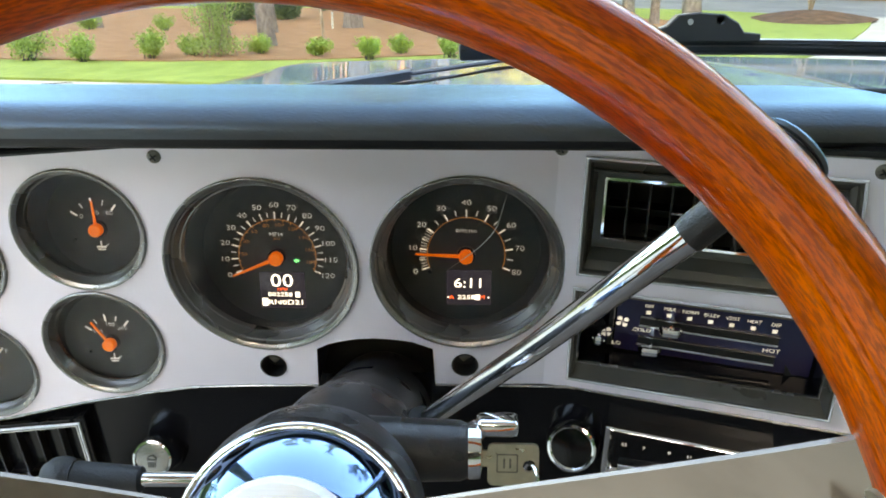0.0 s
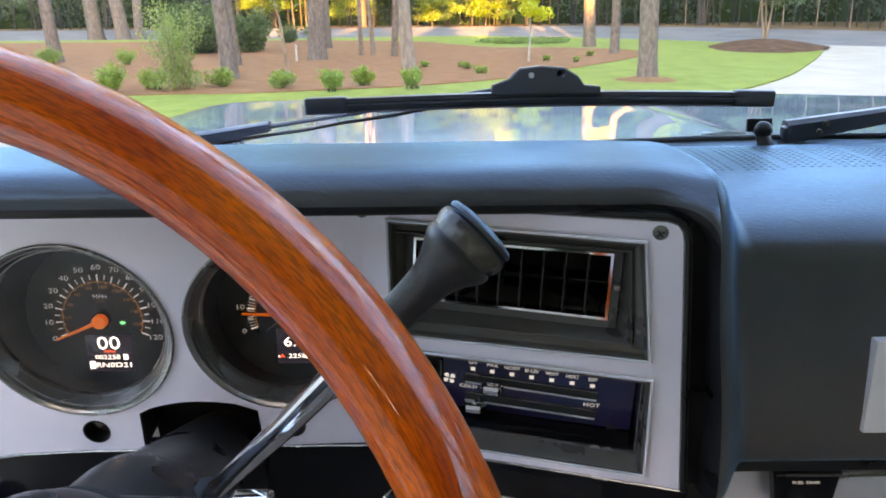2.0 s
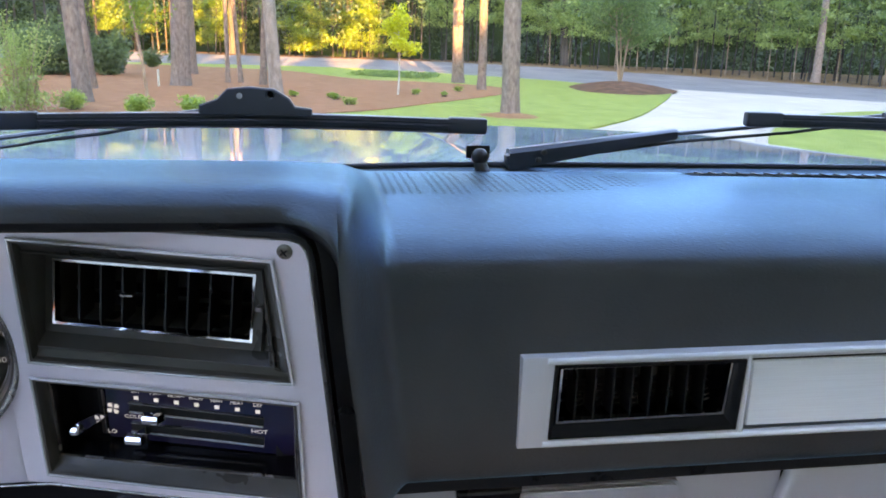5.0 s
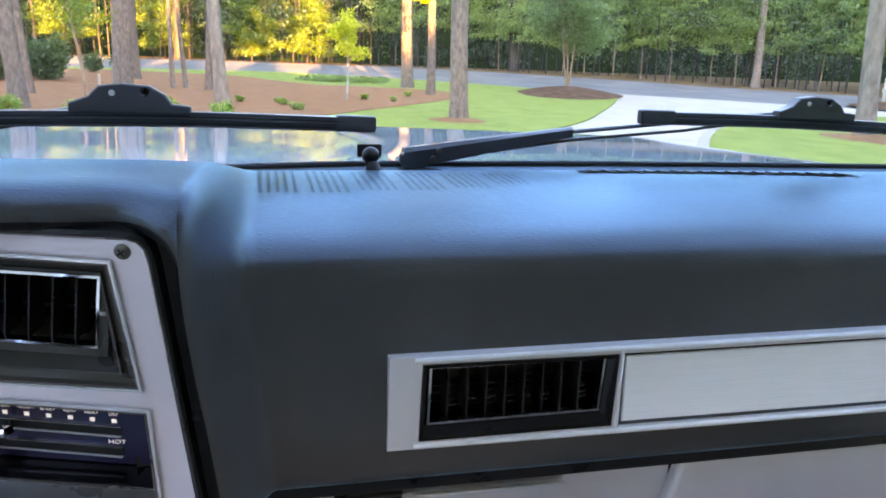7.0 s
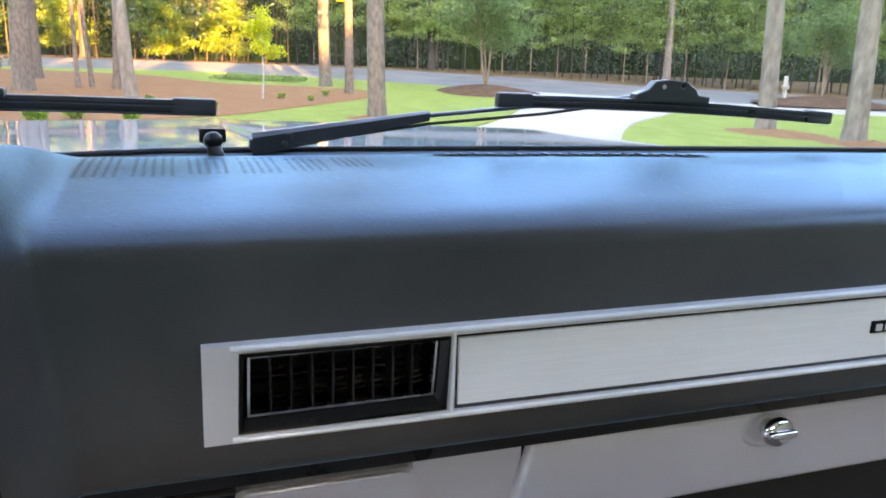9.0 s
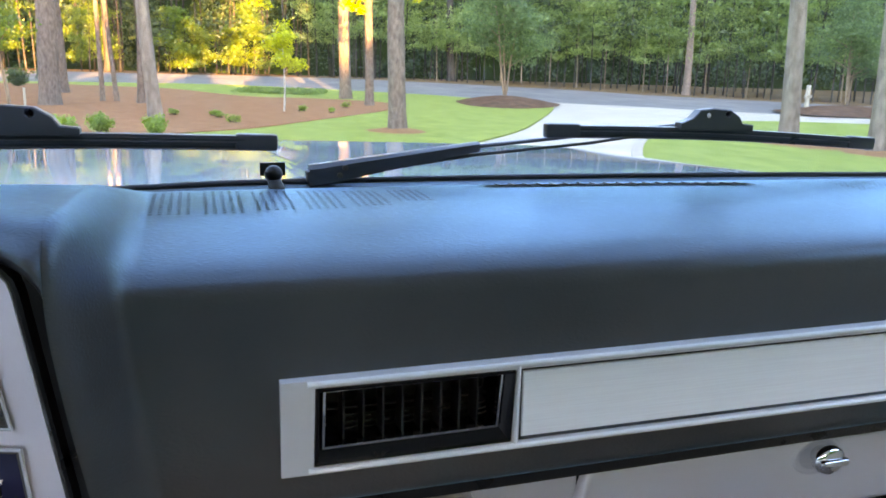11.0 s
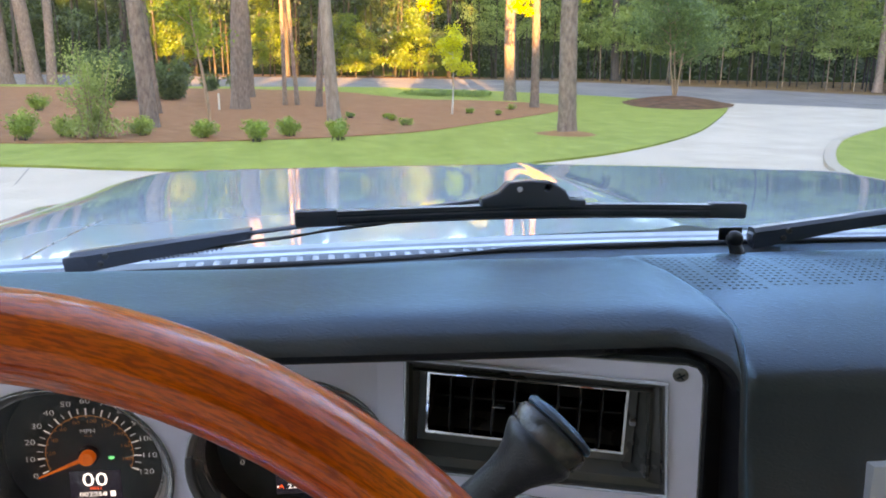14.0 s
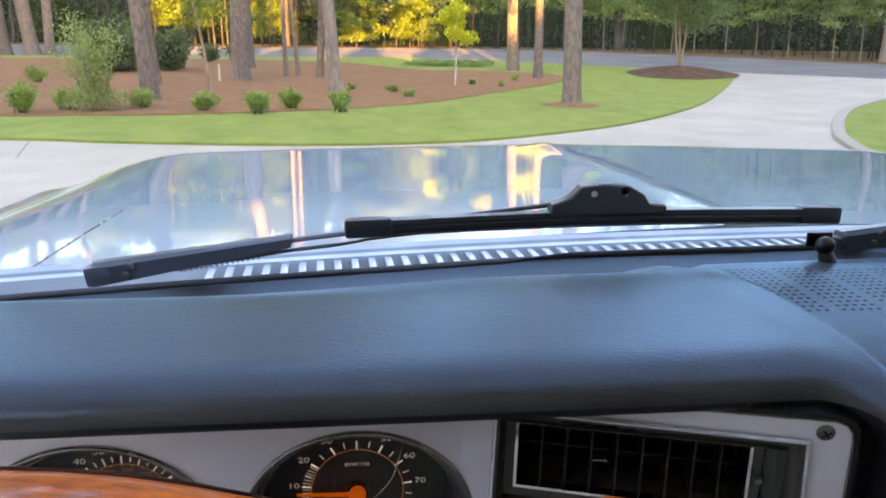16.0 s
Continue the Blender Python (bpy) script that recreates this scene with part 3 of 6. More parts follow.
for i, (x, y, d, h, ln, lab) in enumerate(PINES):
    # Far pines take the bark copy darkened for shade.
    t = pine(x, y, d, h, ln, 40 + i, lab or "tall pine with grey-brown plated bark", M_SHADEWOOD if y > 45 else M_LICHEN if i in (4, 15, 16) else None)
    # Low limbs carry sprays in the sun-tinted leaf colour.
    for reach in {8: [(-1.6, 1.6)], 9: [(-3.9, 0.1), (-0.7, 0.1), (1.3, 0.6)]}.get(i, ()):
        z0 = 7.2
        bend = [Vector((ln * z0, 0, z0)), Vector((reach[0] * 0.5, -0.2, 6.8)), Vector((reach[0], -0.4, 3.3 + reach[1]))]
        part("low_limb", tube(bend, [0.05, 0.035, 0.01], 6), M_BARK, t, smooth=80)
        tips = [bend[2] + Vector((0.22 * math.cos(2.1 * q), 0.25 * math.sin(1.7 * q), 0.14 * q - 0.1)) for q in range(7)]
        add_mesh("leaf_spray", leaf_mesh("leaf_spray", tips, 0.3, 420, 0.075, M_SUNTINT, 70 + i, 0.7, 0.5), t)


def slender(x, y, stems, height, spread, crown_z, count, size, leaf, label, seed, lean=0.0, bark=None, r=0.05, name="young_tree"):
    t = thing(name, label, "tree", Matrix.Translation((x, y, ground_z(y) + 0.10)))
    rnd = random.Random(seed)
    clumps = []
    for k in range(stems):
        a = rnd.uniform(0, 6.3)
        fx, fy = (0.13 * math.cos(a) + lean, 0.13 * math.sin(a)) if stems > 1 else (lean, 0)
        pts = [(fx * z + 0.03 * math.sin(2 * z + k), fy * z, z) for z in np.linspace(-0.05, height * 0.8, 8)]
        bm = tube(pts, [r * (1 - 0.1 * i) for i in range(8)], 8)
        for j in range(7):
            z = crown_z + (height * 0.8 - crown_z) * j / 7
            b, ln = rnd.uniform(0, 6.3), spread * rnd.uniform(0.5, 1.0) * (1.1 - j / 10)
            base = Vector((fx * z, fy * z, z))
            tip = base + Vector((math.cos(b) * ln, math.sin(b) * ln, ln * 0.5))
            tube([base, (base + tip) / 2, tip], [r * 0.4, r * 0.28, r * 0.1], 5, bm)
            clumps += [tip, (base + tip) / 2 + Vector((0, 0, 0.1))]
        part("trunk", bm, bark or M_PALE, t, smooth=80)
        clumps.append(Vector((fx * height * 0.9, fy * height * 0.9, height * 0.9)))
    add_mesh("crown", leaf_mesh("crown", clumps, spread * 0.42, count, size, leaf, seed, 0.75), t)
    return t


slender(3.02, 23.1, 1, 2.75, 0.72, 1.15, 2400, 0.05, M_SUNTINT, "sapling with sunlit yellow in its leaf colour, thin pale stem", 8, bark=M_STEM, r=0.034, name="sapling")
slender(13.2, 30.5, 3, 5.4, 1.75, 1.5, 13000, 0.062, M_MYRTLE, "crape myrtle with slim pale stems on a mulch mound", 4, r=0.05, name="crape_myrtle")
slender(28.8, 27.5, 3, 5.4, 1.75, 1.5, 13000, 0.062, M_MYRTLE, "crape myrtle with slim pale stems on a mulch mound", 5, r=0.06, name="crape_myrtle")
slender(-3.6, 19.5, 1, 5.2, 1.4, 1.5, 3600, 0.045, M_LIME, "leaning bare-stemmed dogwood with thin yellow-green leaves", 6, lean=-0.115, r=0.045, name="dogwood_tree")


def shrub(x, y, w, h, leaf, count, size, label, seed, name="shrub", sprays=0):
    t = thing(name, label, "shrub", Matrix.Translation((x, y, ground_z(y) + 0.10)))
    rnd = random.Random(seed)
    bm, clumps = bmesh.new(), []
    for k in range(9 + sprays):
        a, s = rnd.uniform(0, 6.3), rnd.random() ** 0.5
        tip = Vector((math.cos(a) * s * w * 0.36, math.sin(a) * s * w * 0.36, h * (0.45 + (0.60 if sprays else 0.45) * rnd.random() * (1.1 - 0.5 * s))))
        tube([(0.02 * k * math.cos(a), 0.02 * k * math.sin(a), -0.03), tip * 0.5, tip], [0.012, 0.009, 0.004], 5, bm)
        clumps += [tip, tip * 0.75, tip * 0.5 + Vector((0, 0, 0.04)), tip * 0.3 + Vector((0, 0, 0.05))]
        if sprays:
            clumps += [tip * 0.88, Vector((tip.x, tip.y, tip.z * 0.16)), Vector((tip.x * 0.8, tip.y * 0.8, tip.z * 0.2))]
    part("stem", bm, M_PALE if sprays else M_SHADEWOOD, t, smooth=80)
    add_mesh("foliage", leaf_mesh("foliage", clumps, w * 0.21 if not sprays else w * 0.11, count, size, leaf, seed, 0.9, -0.4 if sprays else 0.0), t)
    return t


SHRUBS = [(-6.01, 14.26, 0.72, 0.62), (-9.2, 23.29, 0.7, 0.55), (-5.4, 14.92, 0.55, 0.45), (-4.17, 15.39, 0.62, 0.42), (-2.9, 14.92, 0.6, 0.42), (-1.73, 14.36, 0.6, 0.48),
          (-1.26, 15.3, 0.5, 0.42), (-0.23, 14.73, 0.55, 0.44), (-7.13, 13.79, 0.72, 0.55), (-8.26, 13.98, 1.1, 0.75), (-11.83, 23.94, 0.8, 0.6)]
for i, (x, y, w, h) in enumerate(SHRUBS):
    shrub(x, y, w * 1.15, h * 0.9, M_SHRUB, 1800, 0.028, "small rounded bright green shrub in pine straw", 80 + i)
for i, (x, y, w) in enumerate([(-0.1, 20.9, 0.34), (0.9, 20.7, 0.3), (1.3, 18.4, 0.5), (1.0, 20.0, 0.4), (3.6, 23.3, 0.4), (5.4, 25.6, 0.5), (4.4, 22.6, 0.3)]):
    shrub(x, y, w, 0.16, M_SHRUB, 200, 0.030, "low green seedling in pine straw", 120 + i, "seedling")
shrub(-4.85, 14.75, 1.9, 1.75, M_SAGE, 4600, 0.030, "tall wispy grey-green shrub with open sprays", 101, "tall_shrub", 12)
shrub(-8.6, 29.0, 3.4, 2.0, M_LEAF, 9000, 0.060, "large dark green bush behind the pines", 102, "large_bush")
shrub(-6.9, 29.5, 2.2, 1.7, M_LEAF, 5000, 0.060, "large dark green bush behind the pines", 103, "large_bush")
shrub(-6.6, 36.0, 1.3, 0.9, M_LEAF, 1800, 0.05, "low dark green bush near the road", 104)
shrub(-5.2, 34.5, 1.2, 0.9, M_LEAF, 1800, 0.05, "low dark green bush near the road", 105)

# ground-cover patch at the back of the bed
rng = np.random.default_rng(9)
cov = [(2.2 + 3.4 * u + 0.5 * v, 34.4 - 1.2 * u + 2.2 * v, ground_z(34.5 + 2.2 * v) + 0.16) for u, v in rng.random((120, 2))]
add_mesh("ground_cover", leaf_mesh("ground_cover", cov, 0.35, 6000, 0.05, M_EDGE, 11, 0.35), None, "stuff", "low green ground cover at the back of the bed", "ground cover")


# ---------- the woods all round ----------
def woods(name, line, depth, count, leaf, size, low, high, label, seed, stems=0, stem_r=0.07, clump=1.5, density=0.5):
    """Foliage massed in layered clumps along a line of plan, over thin bare stems."""
    rng = np.random.default_rng(seed)
    line = np.array(line, float)
    seg = np.r_[0, np.cumsum(np.hypot(*np.diff(line, axis=0).T))]
    n = max(40, int(seg[-1] * density * (high - low) / 3))
    s = rng.random(n) * seg[-1]
    x, y = np.interp(s, seg, line[:, 0]), np.interp(s, seg, line[:, 1])
    out = np.stack([x, y], 1)
    away = out - np.array([0.0, 5.0])
    away /= np.linalg.norm(away, axis=1)[:, None]
    k = rng.random(n)
    out = out + away * (k * depth)[:, None]
    z = low + (high - low) * rng.random(n) ** 1.1
    cz = np.array([ground_z(v) for v in out[:, 1]]) + z
    t = leaf_mesh(name, np.c_[out, cz], clump * (0.4 + 1.0 * rng.random(n)), count, size, leaf, seed, 0.55, 0.3, True)
    add_mesh(name, t, None, "stuff", label, "woods")
    if stems:
        bm = bmesh.new()
        for i in range(stems):
            q = rng.random() * seg[-1]
            px, py = np.interp(q, seg, line[:, 0]), np.interp(q, seg, line[:, 1])
            w = np.array([px, py]) - np.array([0.0, 5.0])
            w /= np.linalg.norm(w)
            px, py = np.array([px, py]) + w * rng.random() * depth
            r, h = stem_r * (0.5 + rng.random()), high * (0.5 + 0.5 * rng.random())
            lx = rng.normal() * 0.04
            z0 = ground_z(py)
            tube([(px, py, z0 - 0.2), (px + lx * h / 2, py, z0 + h / 2), (px + lx * h, py, z0 + h)], [r, r * 0.8, r * 0.4], 6, bm, caps=False)
        ob = single(name + "_stems", bm, M_SHADEWOOD, "thin bare trunks massed in the woods, coloured dark for shade", "tree trunks", kind="stuff", smooth=80)


def grove(name, line, depth, trees, leaves, leaf, size, low, tall, label, seed, reach=1.7, stem=0.05, bark=None):
    """Young trees along a line of plan: thin stems, and level boughs carrying flat sprays of leaves with gaps between."""
    rng = np.random.default_rng(seed)
    line = np.array(line, float)
    seg = np.r_[0, np.cumsum(np.hypot(*np.diff(line, axis=0).T))]
    bm, sprays = bmesh.new(), []
    for i in range(trees):
        q = (i + 0.2 + 0.6 * rng.random()) / trees * seg[-1]
        px, py = np.interp(q, seg, line[:, 0]), np.interp(q, seg, line[:, 1])
        away = np.array([px, py]) - np.array([0.0, 5.0])
        px, py = np.array([px, py]) + away / np.linalg.norm(away) * depth * rng.random()
        h, z0, lx = tall * (0.6 + 0.4 * rng.random()), ground_z(py), rng.normal() * 0.03
        tube([(px, py, z0 - 0.2), (px + lx * h / 2, py, z0 + h / 2), (px + lx * h, py, z0 + h)], [stem, stem * 0.7, stem * 0.2], 6, bm, caps=False)
        z = low * (0.8 + 0.4 * rng.random())
        while z < h:
            a, ln = rng.random() * 6.28, reach * (0.55 + 0.6 * rng.random()) * (1.1 - 0.6 * z / h)
            for k in (0.35, 0.65, 0.9, 1.1):
                sprays.append((px + lx * z + math.cos(a) * ln * k, py + math.sin(a) * ln * k, z0 + z + 0.18 * ln * k + rng.normal() * 0.07))
            z += 0.28 + 0.36 * rng.random()
    add_mesh(name, leaf_mesh(name, sprays, 0.62, leaves, size, leaf, seed, 0.34, 0.2, True), None, "stuff", label, "woods")
    single(name + "_stems", bm, bark or M_SHADEWOOD, "thin bare trunks massed in the woods, coloured dark for shade", "tree trunks", kind="stuff", smooth=80)


WOODS_LINE = [(-60, 55), (-25, 55), (-8, 55.3), (8, 55.6), (16, 53.8), (23, 50.5), (32, 44.5), (40, 37.5), (52, 28), (75, 12)]
woods("woods_foliage", WOODS_LINE, 11, 260000, M_DARKLEAF, 0.122, 2.4, 25, "dense broadleaf woods across the road, leaf colour darkened for shade", 21, 150, 0.06, 2.0, 0.5)
grove("woods_edge_foliage", WOODS_LINE[3:9], 4.0, 84, 200000, M_EDGE, 0.094, 2.5, 15, "branches at the edge of the woods, leaf colour lightened for skylight", 22)
grove("near_edge_foliage", WOODS_LINE[4:8], 1.0, 14, 34000, M_EDGE, 0.085, 2.2, 7, "branches at the edge of the woods, leaf colour lightened for skylight", 27, 1.5, 0.04, M_PALE)
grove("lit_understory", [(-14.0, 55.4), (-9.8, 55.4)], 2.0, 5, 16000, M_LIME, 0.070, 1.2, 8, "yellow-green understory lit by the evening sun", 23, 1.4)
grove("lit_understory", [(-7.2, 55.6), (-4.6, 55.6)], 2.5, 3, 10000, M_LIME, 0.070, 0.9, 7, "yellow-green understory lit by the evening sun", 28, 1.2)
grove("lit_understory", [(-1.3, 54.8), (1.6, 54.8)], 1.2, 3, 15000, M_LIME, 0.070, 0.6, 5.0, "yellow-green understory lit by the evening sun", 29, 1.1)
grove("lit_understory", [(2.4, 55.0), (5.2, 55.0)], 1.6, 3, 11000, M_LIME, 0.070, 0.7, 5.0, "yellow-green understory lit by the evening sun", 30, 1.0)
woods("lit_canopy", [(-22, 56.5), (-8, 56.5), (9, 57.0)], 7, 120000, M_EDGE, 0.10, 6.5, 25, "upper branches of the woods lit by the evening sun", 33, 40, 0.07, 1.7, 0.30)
woods("back_woods", [(-80, 66), (0, 68), (40, 62), (80, 40)], 10, 70000, M_DARKLEAF, 0.22, 0.5, 21, "back of the woods, leaf colour darkened for depth shade", 24, 0, 0.1, 2.2, 0.5)
woods("left_woods", [(-60, 55), (-45, 30), (-42, 5), (-46, -25)], 8, 7000, M_LEAF, 0.6, 0.5, 17, "woods standing to the side of the drive", 25, 40, 0.2, 2.4, 0.4)
woods("right_woods", [(75, 12), (62, -10), (50, -35)], 8, 7000, M_LEAF, 0.6, 0.5, 19, "woods standing to the side of the drive", 26, 40, 0.2, 2.4, 0.4)


def backdrop(name, line, crest, label, seed):
    """A wall with an uneven top: the far mass of the woods, and unseen sun screens."""
    rnd = random.Random(seed)
    pts = spline(line, 160)
    tops = np.interp(np.linspace(0, 1, 160), np.linspace(0, 1, len(crest)), crest)[:, None]
    rows = [[(x, y, ground_z(y) - 1.0) for x, y in pts], [(x, y, float(h[0]) * 0.6 + rnd.uniform(-.3, .3)) for (x, y), h in zip(pts, tops)],
            [(x, y, float(h[0]) + rnd.uniform(-1.0, 0.6)) for (x, y), h in zip(pts, tops)]]
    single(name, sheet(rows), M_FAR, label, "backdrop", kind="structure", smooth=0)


backdrop("backdrop", [(-95, 20), (-80, 62), (-40, 78), (0, 80), (40, 74), (75, 52), (95, 10)], [13, 15, 17, 17, 17, 15, 13], "solid wall coloured dark for the depth of the woods", 31)
# Unseen walls behind the camera, added to block and shape the sun.
backdrop("backdrop", [(-95, 18), (-80, -20), (-60, -42), (-26, -44)], [13, 18, 30, 30], "unseen wall behind the drive, added to block the low sun", 32)
backdrop("backdrop", [(-26, -44), (-16, -44), (-6, -44), (3.2, -44)], [30, 30, 28, 27, 26, 17, 23, 16.6, 17, 24, 16.6, 21, 16.4, 16.2, 20, 16.2, 16.2, 22, 15.9, 15.3], "unseen wall behind the drive, its notched crest shaping the low sun", 33)
backdrop("backdrop", [(3.2, -44), (30, -44), (70, -30), (95, 8)], [40, 38, 28, 16], "unseen wall behind the drive, added to block the low sun", 34)

post = thing("marker_post", "pale wooden marker post beside the road", "post", Matrix.Translation((26.5, 27.4, ground_z(27.4))))
part("post", box(0.14, 0.14, 1.25, 0.02, (0, 0, 0.62)), M_SIGN, post)
part("cross_arm", box(0.34, 0.10, 0.16, 0.02, (0, -0.02, 0.75)), M_SIGN, post)
stake = single("marker_stake", tube([(0, 0, -0.1), (0, 0, 0.5)], 0.035, 8), M_SIGN, "white plastic marker stake in the bed", "stake", Matrix.Translation((-4.2, 24.3, ground_z(24.3) + 0.1)))

# stone edging down the bend of the driveway
edge_run = curve2(RIGHT_EDGE[1:8], 46)
edging = thing("driveway_edging", "grey cast edging blocks along the driveway bend", "kerb", Matrix.Identity(4), kind="structure")
block = mesh_of(box(1, 0.20, 0.16, 0.02), "edging_block", M_KERB, 40)
for a, b in zip(edge_run, edge_run[1:]):
    ob = new("edging_block", block)
    ob.parent = edging
    ln = math.hypot(b[0] - a[0], b[1] - a[1])
    ob.matrix_local = Matrix.Translation(((a[0] + b[0]) / 2, (a[1] + b[1]) / 2, ground_z((a[1] + b[1]) / 2) + 0.02)) @ pose(0, 0, 0, 0, 0, math.degrees(math.atan2(b[1] - a[1], b[0] - a[0]))) @ Matrix.Diagonal((ln * 0.97, 1, 1, 1))


# ---------- the pickup's dashboard ----------
LEAN, BEND, TURN = 0.174, 0.205, 0.27


def face(x, z, w=0.0):
    """A point of the instrument panel's face: it leans to the driver, and turns to him past the bend; w metres proud of it."""
    y = -0.033 - LEAN * (z - 1.174) - TURN * max(0.0, x - BEND)
    nrm = Vector((-TURN if x > BEND else 0.0, -1.0, -LEAN)).normalized()
    return Vector((x, y, z)) + nrm * w


def warped(bm):
    """From (x, z, w) of the panel to the cab."""
    for v in bm.verts:
        v.co = face(v.co.x, v.co.y, v.co.z)
    return bm


def on_face(x, z, w=0.0):
    return axes(face(x, z, w), (1, -TURN if x > BEND else 0, 0), (0, -LEAN, 1))


def part_w(name, bm, material, parent, label="", smooth=40):
    return part(name, bm, material, parent, label, parent.matrix_world.inverted(), smooth)


def strip_of(loop, loop2, bm=None):
    """Four-sided bands between two loops of (x, z, w)."""
    bm = bm or bmesh.new()
    a, b = [bm.verts.new(p) for p in loop], [bm.verts.new(p) for p in loop2]
    for i in range(len(a)):
        j = (i + 1) % len(a)
        bm.faces.new((a[i], a[j], b[j], b[i]))
    return bm


def loops(seq, bm=None):
    bm = bm or bmesh.new()
    for a, b in zip(seq, seq[1:]):
        strip_of(a, b, bm)
    bmesh.ops.remove_doubles(bm, verts=bm.verts[:], dist=1e-6)
    return bm


def quad_loop(corners, w, grow=0.0):
    cx, cz = sum(c[0] for c in corners) / 4, sum(c[1] for c in corners) / 4
    return [(x + (grow if x > cx else -grow), z + (grow if z > cz else -grow), w) for x, z in corners]


# padded top: driver's hood, the leg beside the panel, and the passenger's side
DRIVER = [(.26, 1.300), (.20, 1.323), (.155, 1.3450), (.12, 1.3600), (.08, 1.3695), (.035, 1.3760), (-.01, 1.3790), (-.06, 1.3795), (-.086, 1.3785), (-.100, 1.3735), (-.107, 1.365),
          (-.103, 1.354), (-.092, 1.3525), (-.066, 1.353), (-.02, 1.354), (.06, 1.30), (.08, 1.15)]
LEG = [(.265, 1.300), (.205, 1.325), (.16, 1.3455), (.12, 1.3605), (.08, 1.3690), (.035, 1.3745), (-.01, 1.3775), (-.06, 1.3780), (-.090, 1.3765), (-.110, 1.3710), (-.122, 1.357),
       (-.128, 1.330), (-.127, 1.29), (-.124, 1.24), (-.118, 1.196), (-.109, 1.158), (-.080, 1.148)]
PASSENGER = [(.285, 1.302), (.245, 1.322), (.21, 1.338), (.18, 1.3490), (.14, 1.3520), (.08, 1.3510), (.02, 1.3475), (-.027, 1.3410), (-.055, 1.3350), (-.0700, 1.3275), (-.0760, 1.3165),
             (-.0770, 1.303), (-.0785, 1.270), (-.0812, 1.240), (-.0830, 1.192), (-.072, 1.166), (-.030, 1.154)]


HOOD_SIDE, CORNER = 0.4155, 0.022      # the hood's opening: its side and the round of its upper corner


def pad_row(x):
    d, g, p = (spline(k, 85) for k in (DRIVER, LEG, PASSENGER))
    s1 = smoothstep(0.380, HOOD_SIDE - 0.002, x)
    edge = CORNER - math.sqrt(max(0.0, CORNER ** 2 - max(0.0, x - (HOOD_SIDE - CORNER)) ** 2))
    s2 = smoothstep(HOOD_SIDE, 0.449, x)
    s2top = smoothstep(0.420, 0.457, x)
    rise = smoothstep(-0.10, 0.36, x)
    fall = 1 - smoothstep(0.0, 0.30, x)
    row = []
    back = 0.118 * (x - 0.87) ** 2 - 0.118 * (0.55 - 0.87) ** 2
    for i in range(85):
        q = d[i] + (g[i] - d[i]) * s1
        if x < HOOD_SIDE:
            w = smoothstep(48, 55, i)
            q = q + (d[i] + np.array((-0.021 * s1 * (1 - smoothstep(58, 68, i)), -edge * (1 - smoothstep(70, 79, i)))) - q) * w
        q = np.array((q[0], q[1] + rise * float(np.interp(q[0], (0.12, 0.155, 0.20, 0.26), (0.0, 0.005, 0.017, 0.022)))
                      - fall * float(np.interp(q[0], (0.035, 0.08, 0.12, 0.155, 0.20, 0.26), (0.0, 0.0085, 0.0135, 0.0135, 0.012, 0.008)))))
        q = q + (p[i] - q) * (s2top + (s2 - s2top) * smoothstep(28, 62, i))
        shift = -back * smoothstep(0.10, 0.24, q[0])
        drop = 1 - smoothstep(1.15, 1.35, q[1])
        if 0.5585 < x < 0.7035 and i > 45 and 1.2000 < q[1] < 1.2578:
            q = (q[0] + 0.060, q[1])
        row.append((x + 0.019 * drop * smoothstep(0.38, 0.405, x) * (1 - smoothstep(0.44, 0.52, x)), q[0] + shift, q[1]))
    return row


dash = thing("dashboard", "black grained vinyl dashboard with padded hood", "dashboard", Matrix.Translation((0.53, 0.0, 1.0)))
xs = sorted(set([round(-0.29 + 0.03 * k, 4) for k in range(23)] + [0.376, 0.383, 0.389, 0.4142, 0.4147, 0.4151, 0.4153, 0.4154, HOOD_SIDE] + [round(0.395 + 0.0015 * k, 4) for k in range(62)] + [round(0.515 + 0.035 * k, 4) for k in range(25)] + [0.558, 0.559, 0.703, 0.704]))
def pad_mesh(inner):
    """The pad's skin, or its nose underside, panel side and bottom, which are coloured black for shade."""
    rows = [pad_row(x) for x in xs]
    bm = sheet(rows)
    bm.faces.ensure_lookup_table()
    cut = []
    for c, x in enumerate(xs[:-1]):
        for i in range(84):
            under = (i >= 55 and x < HOOD_SIDE) or i >= 80
            if under != inner:
                cut.append(bm.faces[c * 84 + i])
    bmesh.ops.delete(bm, geom=cut, context="FACES")
    return bm


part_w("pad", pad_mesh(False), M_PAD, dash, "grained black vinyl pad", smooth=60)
# Same moulding as the pad; plain black stands in for its shade.
part_w("pad_return", pad_mesh(True), M_PLASTIC, dash, "pad faces coloured black for the shade they lie in", smooth=60)

# lower dash behind the column
bm = bmesh.new()
low_x = (-0.30, -0.23, -0.156, -0.09, -0.02, 0.033, 0.123, BEND, 0.222, 0.338, 0.425)
low_z = (1.099, 1.120, 1.139, 1.152, 1.158, 1.159, 1.162, 1.164, 1.164, 1.160, 1.157)
sheet([[face(x, zt + (0.92 - zt) * q, -0.010) for x, zt in zip(low_x, low_z)] for q in (0.0, 0.1, 0.3, 0.6, 1.0)], bm)
part_w("lower_panel", bm, M_GLOSS, dash, "gloss black lower panel")
bm = box(0.385, 0.02, 0.24, 0.004, (0.6125, 0.000, 1.04))
part_w("lower_steel", bm, M_LOWER, dash, "silver painted steel lower dash")
bm = box(0.93, 0.10, 0.02, 0.004, (0.885, -0.005, 1.155))
